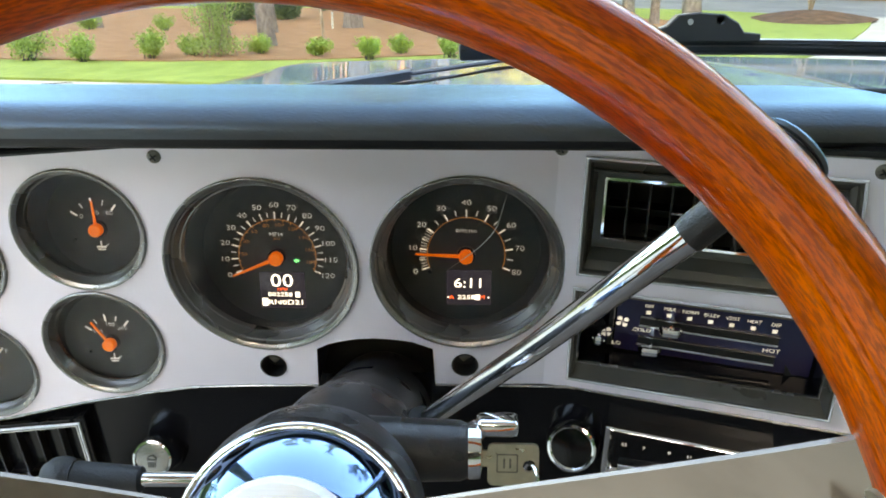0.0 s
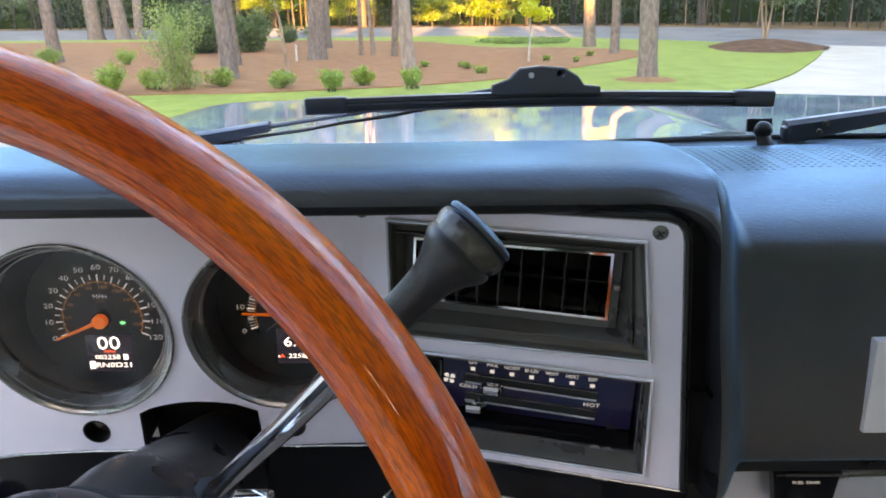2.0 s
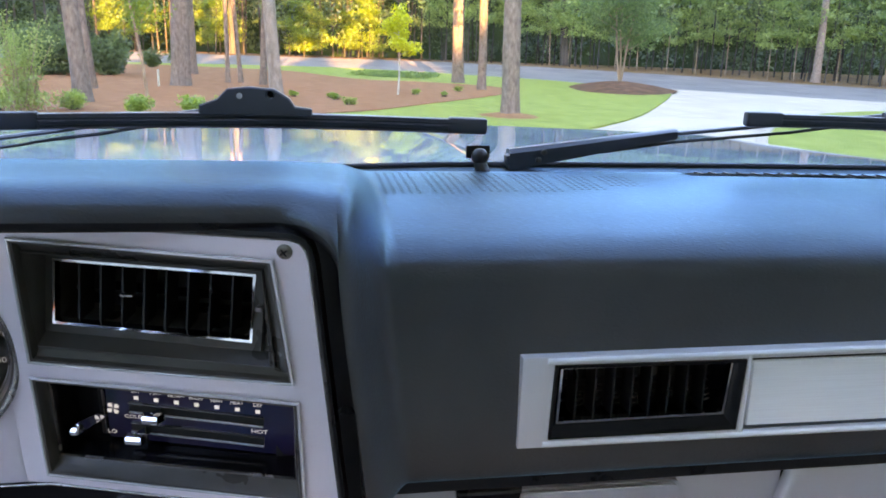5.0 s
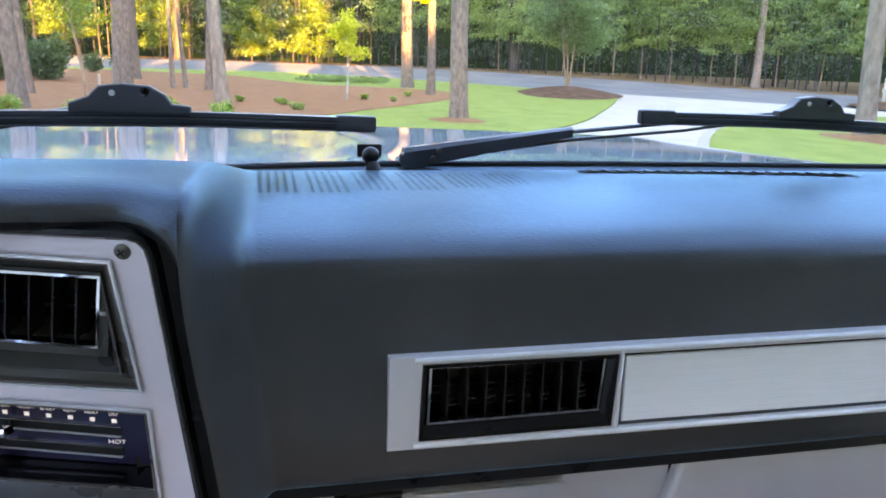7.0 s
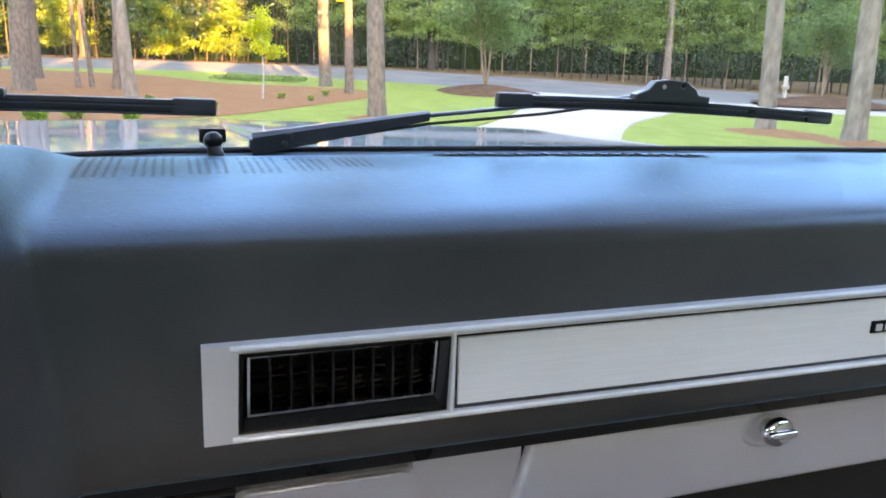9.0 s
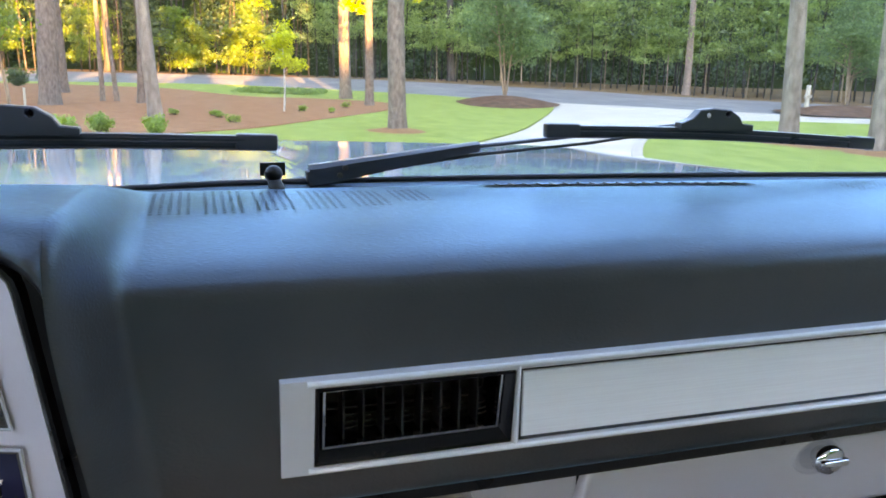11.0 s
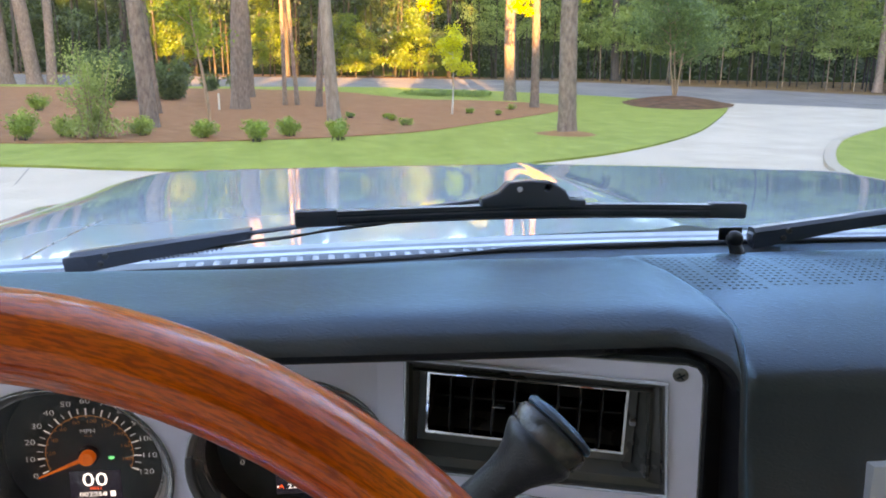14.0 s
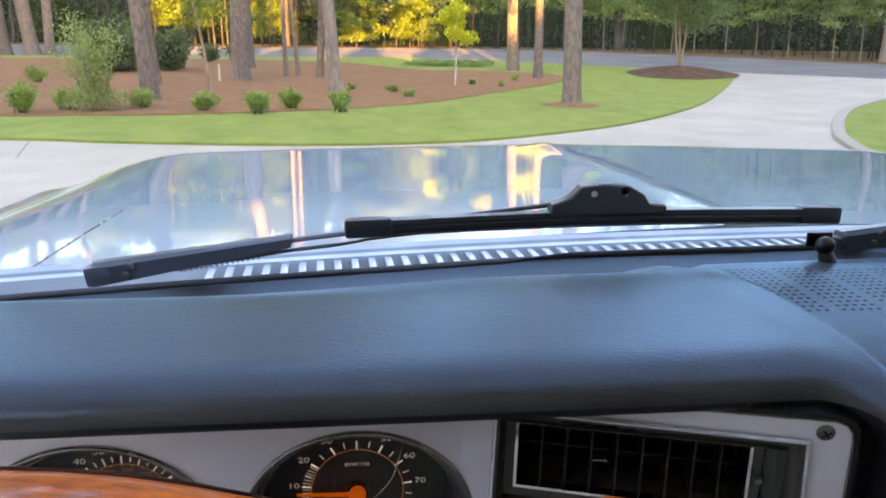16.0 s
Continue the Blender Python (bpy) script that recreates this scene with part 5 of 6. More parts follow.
plate = part("faceplate", warped(bm), M_FACEPLATE, heat, "glossy faceplate, reflected blue and maroon put into its colour", inv)
LABELS = ["OFF", "MAX", "NORM", "BI-LEV", "VENT", "HEAT", "DEF"]
lab_x = [0.2722 + 0.01393 * i for i in range(7)]


def print_z(x, z):
    """Rows of print fall slightly towards the passenger."""
    return z - 0.048 * (x - 0.2722)


words = [(s, x, print_z(x, 1.2198), 0.0029, 0.92) for s, x in zip(LABELS, lab_x)]
words += [("COLD", 0.2690, 1.1988, 0.0030), ("HOT", 0.3563, 1.1940, 0.0034), ("LO", 0.2525, 1.1850, 0.0032), ("AIR COND.", 0.300, 1.2262, 0.0024), ("ECONOMY", 0.338, 1.2248, 0.0024), ("|", 0.2800, 1.2268, 0.0026), ("|", 0.3195, 1.2250, 0.0026), ("|", 0.3228, 1.2248, 0.0026), ("|", 0.3540, 1.2234, 0.0026)]
part("labels", warped(letters(words, w=FACE_W + 0.0016)), M_WORD, heat, "white printed control words", inv, 0)
for x in lab_x:
    part("mark", warped(quads([(x, print_z(x, 1.2145), 0.0032, 0.0030, 0)], w=FACE_W + 0.0016)), M_WORD, heat, "white square mark", inv, 0)
bm = bmesh.new()
for k in range(4):
    a = radians(20 + 90 * k)
    blade = [(0.2550 + r * math.cos(a + q), 1.2045 + r * math.sin(a + q), FACE_W + 0.0016) for r, q in ((0.0006, 0.0), (0.0040, -0.25), (0.0050, 0.15), (0.0048, 0.55), (0.0036, 0.85), (0.0022, 0.75))]
    bm.faces.new([bm.verts.new(p) for p in blade])
part("fan_sign", warped(bm), M_WORD, heat, "white fan sign", inv, 0)
SLANT = Matrix.Rotation(radians(-2.6), 4, "Z")
for x0, z in ((0.2670, 1.2050), (0.2670, 1.1888)):
    ln = 0.3595 - x0
    at = Matrix.Translation((x0 + ln / 2, z, FACE_W + 0.0008)) @ SLANT
    for nm, bar, m_, lab in (("slider_slot", box(ln, 0.0064, 0.003), M_FLATBLACK, "black slider slot"), ("slot_trim", box(ln, 0.0008, 0.0026, 0.0, (0, -0.0036, 0.0014)), M_TRIM, "thin chrome line"),
                             ("slot_trim", box(ln, 0.0005, 0.0026, 0.0, (0, 0.0034, 0.0010)), M_RING, "thin dull edge")):
        bar.transform(at)
        part(nm, warped(bar), m_, heat, lab, inv)
part("slider_slot", warped(box(0.0030, 0.036, 0.003, 0.0, (0.2470, 1.2010, FACE_W + 0.0004))), M_FLATBLACK, heat, "upright fan slot", inv)
part("slot_trim", warped(box(0.0006, 0.036, 0.003, 0.0, (0.2488, 1.2010, FACE_W + 0.0010))), M_RING, heat, "thin dull edge", inv)


def lever(slot, tip, wd):
    """A slider: a tapering arm out of its slot, with a wide bevelled knob across its end."""
    (x0, z0), (x1, z1, w1) = slot, tip
    bm = tube([(x0, z0, FACE_W), (x0 + (x1 - x0) * 0.5, z0 + (z1 - z0) * 0.4, (FACE_W + w1) / 2), (x1, z1, w1)], [0.0030, 0.0042, 0.0048], 4)
    n = part("slider", warped(bm), M_CHROME, heat, "slider arm", inv, 25)
    bm = box(wd, 0.0064, 0.0085, 0.0018, (x1, z1, w1), seg=1)
    for v in bm.verts:
        if v.co.z > w1:
            v.co.x = x1 + (v.co.x - x1) * 0.78
    part("slider_knob", warped(bm), M_CHROME, n, "chrome slider knob", n.matrix_local.inverted() @ inv, 20)


lever((0.2905, 1.2045), (0.2881, 1.2075, -0.0170), 0.0165)
lever((0.2790, 1.1885), (0.2763, 1.1915, -0.0145), 0.0165)
lever((0.2475, 1.1980), (0.2407, 1.2010, -0.0075), 0.0080)

# ---------- radio, knobs and lights switch ----------
radio = thing("car_radio", "chrome-framed black dash radio with printed dial", "radio", on_face(0.312, 1.105))
inv = radio.matrix_world.inverted()
R_O = [(0.2535, 1.0780), (0.3690, 1.0720), (0.3690, 1.1260), (0.2535, 1.1320)]
bm = loops([quad_loop(R_O, -0.012), quad_loop(R_O, 0.004), quad_loop(R_O, 0.0045, -0.0015), quad_loop(R_O, 0.0035, -0.0035), quad_loop(R_O, -0.004, -0.0075)])
part("frame", warped(bm), M_CHROME, radio, "chrome frame", inv, 25)
bm = bmesh.new()
bm.faces.new([bm.verts.new(p) for p in quad_loop(R_O, -0.004, -0.007)])
part("dial_window", warped(bm), M_GLOSS, radio, "gloss black dial window", inv)
part("dial_numbers", warped(letters([(s, 0.272 + 0.0142 * i - (0.004 if i < 2 else 0), 1.1105 - 0.052 * 0.0142 * i, 0.0030, 1.0) for i, s in enumerate(("55", "7", "9", "11", "14", "16"))], w=-0.0035)), M_WORD, radio, "pale dial numbers", inv, 0)
part("pointer", warped(box(0.0008, 0.012, 0.0006, 0, (0.349, 1.105, -0.0033))), M_ORANGE, radio, "orange tuning pointer", inv)
part("push_bar", warped(box(0.092, 0.007, 0.006, 0.001, (0.311, 1.0900, -0.002))), M_CHROME, radio, "chrome button row", inv)


def knob(name, label, x, z, r, w, cap):
    m = on_face(x, z - 0.008, -0.010) @ Matrix.Rotation(radians(-24), 4, "X")
    k = thing(name, label, "knob", m)
    part("collar", lathe([(r * 1.15, 0.0), (r * 1.15, 0.004), (r * 1.05, 0.006), (r * 0.9, 0.006), (r * 0.9, w * 0.4)], 40), M_GLOSS, k, "black collar")
    part("ring", lathe([(r * 0.92, w * 0.35), (r, w * 0.42), (r, w * 0.85), (r * 0.95, w), (r * 0.86, w * 1.02), (r * 0.8, w * 0.98)], 40), M_CHROME, k, "chrome ring")
    part("cap", lathe([(r * 0.82, w * 0.97), (r * 0.70, w * 0.99), (0.0, w * 1.0)], 40), cap, k, "round cap")
    return k


knob("radio_knob", "round chrome-ringed black radio knob", 0.2310, 1.1095, 0.0195, 0.022, M_GLOSS)
knob("radio_knob", "round chrome-ringed black radio knob", 0.3900, 1.0850, 0.0165, 0.022, M_GLOSS)
ls = knob("light_switch", "round chrome headlight switch with lamp sign", -0.1050, 1.0868, 0.0165, 0.026, M_RING)
part("lamp_sign", quads(arc_bars(0, 180, 0.0036, 0.0008, 12) + [(0, 0, 0.0076, 0.0008, 0)] + [(k * 0.0018 - 0.0027, -0.0042, 0.0046, 0.0007, 96) for k in range(4)], w=0.0266), M_GLOSS, ls, "printed lamp sign", smooth=0)
part("word", letters([("LIGHTS", -0.004, 0.0275, 0.0036)], w=0.0012), M_WORD, ls, "pale printed word", smooth=0)
part("escutcheon", lathe([(0.020, 0.0), (0.020, 0.002), (0.016, 0.003)], 32), M_GLOSS, ls, m=Matrix.Translation((0, 0.008, 0)))

L_O = [(-0.300, 1.0480), (-0.1640, 1.0560), (-0.1640, 1.1150), (-0.300, 1.0980)]
L_I = [(-0.297, 1.0510), (-0.1670, 1.0590), (-0.1670, 1.1120), (-0.297, 1.0950)]
louvre_vent("air_vent", "lower black dash vent with upright fins and chrome edge", L_O, L_I, 0.0, 6, on_face(-0.23, 1.08, -0.008), M_PLASTIC)

# ---------- passenger side: trim, vent, glove box ----------
Y0 = -0.0815


def flat_pt(bm):
    """From (x, z, w) to the passenger's upright dash face."""
    for v in bm.verts:
        v.co = (v.co.x, Y0 - v.co.z, v.co.y)
    return bm


trim = thing("dash_trim", "silver trim panel with brushed aluminium strip", "dash trim", Matrix.Translation((0.93, Y0, 1.23)))
inv = trim.matrix_world.inverted()
T_O = [(0.5385, 1.1965), (1.350, 1.1945), (1.350, 1.2670), (0.5390, 1.2625)]
P_V = [(0.5595, 1.2018), (0.7005, 1.2022), (0.7022, 1.2568), (0.5612, 1.2570)]
S_V = [(0.7060, 1.2005), (1.344, 1.1995), (1.344, 1.2600), (0.7060, 1.2570)]
bm = filled(T_O, [P_V, S_V], 0.008, w=0.006)
part("frame", flat_pt(bm), M_STEEL, trim, "silver frame", inv, 20)
for a, b in (((0.556, 1.2600), (1.348, 1.2648)), ((0.556, 1.1987), (1.348, 1.1967))):
    bm = flat_pt(tube([(a[0], a[1], 0.0062), (b[0], b[1], 0.0062)], 0.0021, 8))
    part("bright_rail", bm, M_RAIL, trim, "scuffed bright rail", inv)
part("bright_edge", flat_pt(tube([(0.7036, 1.2000, 0.0062), (0.7045, 1.2590, 0.0062)], 0.0013, 8)), M_RAIL, trim, "bright upright edge", inv)
bm = bmesh.new()
bm.faces.new([bm.verts.new(p) for p in quad_loop(S_V, 0.0015, 0.002)])
part("backing", flat_pt(bm), M_GLOSS, trim, "black border", inv)
S_I = [(0.7095, 1.2040), (1.340, 1.2030), (1.340, 1.2565), (0.7085, 1.2538)]
bm = loops([quad_loop(S_I, 0.001), quad_loop(S_I, 0.0035), quad_loop(S_I, 0.0042, -0.0006)])
bm.faces.new([bm.verts.new(p) for p in quad_loop(S_I, 0.0042, -0.0006)])
bmesh.ops.remove_doubles(bm, verts=bm.verts[:], dist=1e-6)
part("aluminium_strip", flat_pt(bm), M_BRUSHED, trim, "brushed aluminium strip", inv, 20)
badge = thing("badge", "small black trim badge with raised pale bars", "badge", Matrix.Translation((1.135, Y0 - 0.0045, 1.2305)))
part("plate", box(0.100, 0.003, 0.0110, 0.001), M_GLOSS, badge)
for k in range(9):
    part("bar", box(0.0066, 0.0014, 0.0062, 0.0004, (-0.0425 + 0.0105 * k, -0.002, 0.0)), M_STEEL, badge)

P_I = [(0.5670, 1.2138), (0.6895, 1.2150), (0.6920, 1.2530), (0.5680, 1.2528)]
t = thing("air_vent", "slim passenger dash vent with upright fins and chrome edge", "air vent", Matrix.Translation((0.634, Y0, 1.229)))
inv = t.matrix_world.inverted()
bm = loops([quad_loop(P_V, 0.004), quad_loop(P_V, 0.0072, -0.0006), quad_loop(P_V, 0.0062, -0.003), quad_loop(P_I, 0.001, 0.003), quad_loop(P_I, 0.0, 0.001), quad_loop(P_I, -0.03, 0.001)])
part("surround", flat_pt(bm), M_GLOSS, t, "gloss black sloping surround", inv, 25)
bm = loops([quad_loop(P_I, 0.0, 0.0016), quad_loop(P_I, 0.0035, 0.0014), quad_loop(P_I, 0.0035, -0.0002), quad_loop(P_I, -0.002, -0.0006)])
part("chrome_frame", flat_pt(bm), M_CHROME, t, "thin chrome inner frame", inv, 25)
bm = bmesh.new()
bm.faces.new([bm.verts.new(p) for p in quad_loop(P_I, -0.036, 0.002)])
part("duct", flat_pt(bm), M_FLATBLACK, t, "flat black sheet for the shade inside the duct", inv)
for k in range(8):
    x = 0.5675 + 0.1235 * (k + 1) / 9
    part("fin", flat_pt(box(0.0012, 0.0390, 0.018, 0.0, (x, 1.2335, -0.012))), M_PLASTIC, t, "", inv)
for z in (1.223, 1.2285, 1.2410):
    part("cross_vane", flat_pt(box(0.125, 0.0010, 0.010, 0.0, (0.629, z, -0.028))), M_PLASTIC, t, "", inv)
for k in range(8):
    x = 0.5880 + 0.0137 * k
    for z, wd, th in ((1.2178, 0.0085, 0.0012), (1.2215, 0.0075, 0.0010), (1.2260, 0.0055, 0.0008), (1.2385, 0.0065, 0.0007)):
        part("vane_tab", flat_pt(tube([(x - wd / 2, z - 0.0008, -0.014), (x, z + 0.0004, -0.012), (x + wd / 2, z + 0.0004, -0.014)], th * 0.6, 6)), M_RING, t, "", inv)

glove = thing("glove_box", "silver painted glove box with chrome knob", "glove box", Matrix.Translation((1.06, -0.018, 1.07)))
bm = box(0.53, 0.016, 0.078, 0.006, (0.005, 0.0, 0.0225), seg=3)
for v in bm.verts:
    if v.co.x < 0 and v.co.z < 0.0225:
        v.co.x -= 0.017
part("door", bm, M_LOWER, glove, "silver painted door")
part("recess", lathe([(0.0290, 0.0078), (0.0270, 0.0092), (0.0235, 0.0090), (0.0190, 0.0074), (0.0, 0.0070)], 40), M_LOWER, glove, "pressed dish", Matrix.Translation((-0.014, 0.0, 0.0425)) @ pose(0, 0, 0, 90, 0, 0) @ Matrix.Diagonal((1.0, 0.66, 1, 1)), 60)
k = part("knob", lathe([(0.0090, 0.007), (0.0095, 0.015), (0.0150, 0.0175), (0.0158, 0.0215), (0.0140, 0.0250), (0.0090, 0.0268), (0.0, 0.0272)], 32), M_CHROME, glove, "chrome turn knob", Matrix.Translation((-0.012, 0.0, 0.0450)) @ pose(0, 0, 0, 90, 0, 0) @ Matrix.Diagonal((1.12, 0.92, 1, 1)), 60)
part("grip", box(0.029, 0.0085, 0.007, 0.003, (0, 0, 0.0275), seg=3), M_CHROME, k, "chrome grip bar")
ash = thing("ashtray", "silver painted ashtray front with rounded corners", "ashtray", Matrix.Translation((0.628, -0.020, 1.09)))
bm = filled(rounded(0.142, 0.074, 0.010), (), 0.014)
bmesh.ops.bevel(bm, geom=[e for e in bm.edges if e.calc_face_angle(0) > 1.0], offset=0.003, segments=2, affect="EDGES")
part("front", bm, M_LOWER, ash, "", pose(0, -0.010, 0, 90, 0, 0))
part("lip", tube([(-0.060, -0.0105, 0.0345), (0.0, -0.0112, 0.0350), (0.060, -0.0105, 0.0345)], 0.0016, 8), M_LOWER, ash, "rolled upper lip")
flank = thing("dash_filler", "silver painted filler plate beside the glove box", "dash panel", Matrix.Translation((0.748, -0.008, 1.085)))
part("plate", box(0.100, 0.012, 0.10, 0.003), M_LOWER, flank)
part("seam", box(0.0036, 0.010, 0.098, 0.0, (0.0520, 0.001, 0)), M_FLATBLACK, flank, "dark joint beside the glove box")
part("screw", lathe([(0.0, 0.0026), (0.0030, 0.0022), (0.0045, 0.0)], 16), M_SCREW, flank, "small dark screw", pose(0.040, -0.006, 0.043, 90, 0, 0))
sw = thing("fuel_switch", "black tapered switch plate under the dash", "switch", Matrix.Translation((0.534, -0.035, 1.1205)))
bm = filled([(-0.022, 0.0165), (0.022, 0.0165), (0.026, 0.0130), (0.020, -0.030), (-0.020, -0.030), (-0.026, 0.0130)], (), 0.008)
part("plate", bm, M_GLOSS, sw, "", pose(0, 0, 0, 90, 0, 0))
part("words", letters([("FUEL TANK", 0, 0.0035, 0.0026)], w=0.0008), M_WORD, sw, "pale printed words", pose(0, 0, 0, 90, 0, 0), 0)
part("raised_edge", box(0.050, 0.006, 0.003, 0.001, (0, -0.002, 0.0125)), M_HOUSING, sw, "satin raised edge")
part("toggle", tube([(0, 0, -0.015), (0, -0.016, -0.018)], [0.003, 0.0045], 12), M_CHROME, sw, "chrome toggle")

sensor = thing("dash_sensor", "small black plastic ball mount at the windshield's foot", "mount", Matrix.Translation((0.562, 0.176, 1.344)))
part("foot", box(0.030, 0.016, 0.004, 0.0015, (0.004, -0.002, 0.002)), M_PLASTIC, sensor)
part("stem", tube([(0.003, -0.004, 0.002), (0.002, -0.003, 0.008), (0.000, 0.0, 0.015)], [0.0085, 0.0072, 0.0062], 16), M_PLASTIC, sensor)
part("ball", lathe([(0.0085 * math.sin(math.pi * k / 10), -0.0085 * math.cos(math.pi * k / 10)) for k in range(11)], 24), M_PLASTIC, sensor, "", Matrix.Translation((0, 0, 0.0200)))
part("bracket", box(0.024, 0.003, 0.013, 0.001, (0.0, 0.010, 0.0235)), M_PLASTIC, sensor)

# ---------- steering wheel, column and levers ----------
WHEEL, TILT, RIM_R, RIM_A, RIM_B = (0.0774, -0.3966, 1.2676), 0.373, 0.1980, 0.0123, 0.0212
mw = axes(WHEEL, (1, 0, 0), (0, math.sin(TILT), math.cos(TILT)))
wheel = thing("steering_wheel", "lacquered mahogany steering wheel with polished spokes", "steering wheel", mw)


def rim(a0, a1, grow, n=120, k=20):
    bm = bmesh.new()
    uvl = bm.loops.layers.uv.new("UVMap")
    full = a1 - a0 >= 359
    rows = []
    for i in range(n):
        t = 2 * math.pi * i / n
        row = []
        for j in range(k + (0 if full else 1)):
            s = radians(a0 + (a1 - a0) * j / k)
            r = RIM_R + (RIM_A + grow) * math.cos(s)
            row.append(bm.verts.new((r * math.cos(t), r * math.sin(t), (RIM_B + grow) * math.sin(s))))
        rows.append(row)
    m = len(rows[0])
    for i in range(n):
        for j in range(m if full else m - 1):
            f = bm.faces.new((rows[i][j], rows[(i + 1) % n][j], rows[(i + 1) % n][(j + 1) % m], rows[i][(j + 1) % m]))
            for lp, (u, v) in zip(f.loops, ((i, j), (i + 1, j), (i + 1, j + 1), (i, j + 1))):
                lp[uvl].uv = (u / n * 0.7, v / k)
    return bm


part("rim", rim(0, 360, 0.0), M_WOOD, wheel, "lacquered mahogany rim", smooth=80)
part("rim_band", rim(-62, -22, 0.0007, k=6), M_STEEL, wheel, "silver metal band let into the rim", smooth=80)
HUB_AT = Vector((0.076, -0.2939, 1.2227))
HUB = mw.inverted() @ HUB_AT
for a in (13, 167, 270):
    d, t90 = Vector((math.cos(radians(a)), math.sin(radians(a)), 0)), Vector((-math.sin(radians(a)), math.cos(radians(a)), 0))
    start, end = HUB + d * 0.038 + Vector((0, 0, 0.010)), d * (RIM_R - 0.004) + Vector((0, 0, -0.004))
    rows = []
    for i in range(14):
        q = i / 13
        c = start.lerp(end, q)
        c.z = start.z + (end.z - start.z) * (0.8 * q + 0.2 * smoothstep(0.0, 1.0, q))
        hw = 0.014 + 0.013 * q
        up = Vector((0, 0, 0.0016))
        rows.append([c + t90 * hw, c + t90 * (hw - 0.001) + up, c - t90 * (hw - 0.001) + up, c - t90 * hw, c - t90 * (hw - 0.001) - up, c + t90 * (hw - 0.001) - up])
    sp = part("spoke", sheet(rows, closed=True), M_SPOKE, wheel, "polished flat spoke, brown reflection put into its colour", smooth=30)
    ms = axes(start.lerp(end, 0.62) + Vector((0, 0, 0.0022)), end - start, t90)
    # Ring and flat dark disc laid on the spoke; nothing is cut through.
    part("ring", lathe([(0.0056, -0.001), (0.0054, 0.0006), (0.0044, 0.0006), (0.0040, -0.0006)], 20), M_CHROME, sp, "raised chrome ring on the spoke", ms)
    part("hole", lathe([(0.0042, 0.0001), (0.0, 0.0001)], 16), M_WORN, sp, "flat dark disc inside the ring", ms)
    part("ferrule", tube([end - d * 0.010, end - d * 0.002, end + d * 0.006], [0.012, 0.0135, 0.0135], 14), M_KEY, sp, "pale brass ferrule at the rim")
mh = mw.inverted() @ axes(HUB_AT, (1, 0, 0), (0, math.sin(0.50), math.cos(0.50)))
part("hub_flange", lathe([(0.0460, -0.024), (0.0520, -0.012), (0.0532, -0.005), (0.0528, -0.0025), (0.0515, -0.0015), (0.0500, -0.002)], 64), M_CHROME, wheel, "bright rolled hub flange", mh, 60)
part("hub_ring", lathe([(0.0504, -0.0025), (0.0492, 0.0015), (0.0465, 0.0075), (0.0430, 0.0130), (0.0390, 0.0180), (0.0350, 0.0220), (0.0330, 0.0235)], 72), M_HUB, wheel, "polished hub dome, sky blue put into its colour", mh, 60)
part("horn_button", lathe([(0.0335, 0.020), (0.0340, 0.026), (0.0318, 0.030), (0.0220, 0.032), (0.0, 0.033)], 48), M_BRUSHED, wheel, "pale satin horn button", mh)

H0 = HUB_AT
axis = Vector((0.006, 0.945, -0.327)).normalized()
col = thing("steering_column", "black steering column with ignition housing", "steering column", Matrix.Translation(H0 + axis * 0.1))
mc = col.matrix_world.inverted() @ axes(H0, (1, 0, 0), axis.cross(Vector((1, 0, 0))) * -1)
part("upper_housing", lathe([(0.0, -0.014), (0.046, -0.014), (0.0525, -0.018), (0.0540, -0.026), (0.0530, -0.045), (0.0500, -0.058), (0.0440, -0.064)], 56), M_HOUSING, col, "satin black turning housing", mc)
part("flange", lathe([(0.040, -0.062), (0.0470, -0.064), (0.0480, -0.067), (0.0475, -0.072), (0.044, -0.076), (0.038, -0.078)], 56), M_RUBBER, col, "rolled black flange", mc)
part("shift_bowl", lathe([(0.0385, -0.076), (0.0400, -0.092), (0.0440, -0.118), (0.0465, -0.140), (0.0468, -0.152), (0.0440, -0.160)], 56), M_HOUSING, col, "black shift bowl", mc)
part("lower_tube", lathe([(0.0430, -0.155), (0.0435, -0.20), (0.043, -0.25), (0.043, -0.34)], 56), M_HOUSING, col, "dull black column tube", mc)
ig = Vector((0.100, -0.2180, 1.2235))
part_w("ignition_housing", tube([ig - Vector((0.04, 0, 0)), ig, ig + Vector((0.044, 0, 0)), ig + Vector((0.048, 0, 0))], [0.0190, 0.0165, 0.0150, 0.0135], 28), M_HOUSING, col, "black ignition housing")
lock = thing("ignition_lock", "chrome ignition lock with turning lever", "ignition lock", Matrix.Translation(ig + Vector((0.048, 0, 0))))
part("collar", tube([(0, 0, 0), (0.003, 0, 0), (0.0062, 0, 0), (0.0070, 0, 0)], [0.0140, 0.0142, 0.0138, 0.011], 36), M_CHROME, lock, "chrome collar")
part("lever", box(0.0215, 0.012, 0.0095, 0.0030, (0.0145, 0.004, 0.0125), seg=3), M_CHROME, lock, "chrome turning lever")
part("lever_neck", tube([(0.002, 0.003, 0.006), (0.006, 0.004, 0.011)], [0.006, 0.005], 14), M_CHROME, lock)
key = thing("ignition_key", "square nickel key in the ignition with a ring", "key", Matrix.Translation(ig + Vector((0.056, -0.002, -0.003))) @ pose(0, 0, 0, 90 - 12, 0, 0))
bm = filled(rounded(0.0255, 0.0215, 0.003, 0.0145, -0.003), [circle(0.0225, -0.0035, 0.0032, 16)], 0.0022, w=0.0011)
part("bow", bm, M_KEY, key, "square nickel bow")
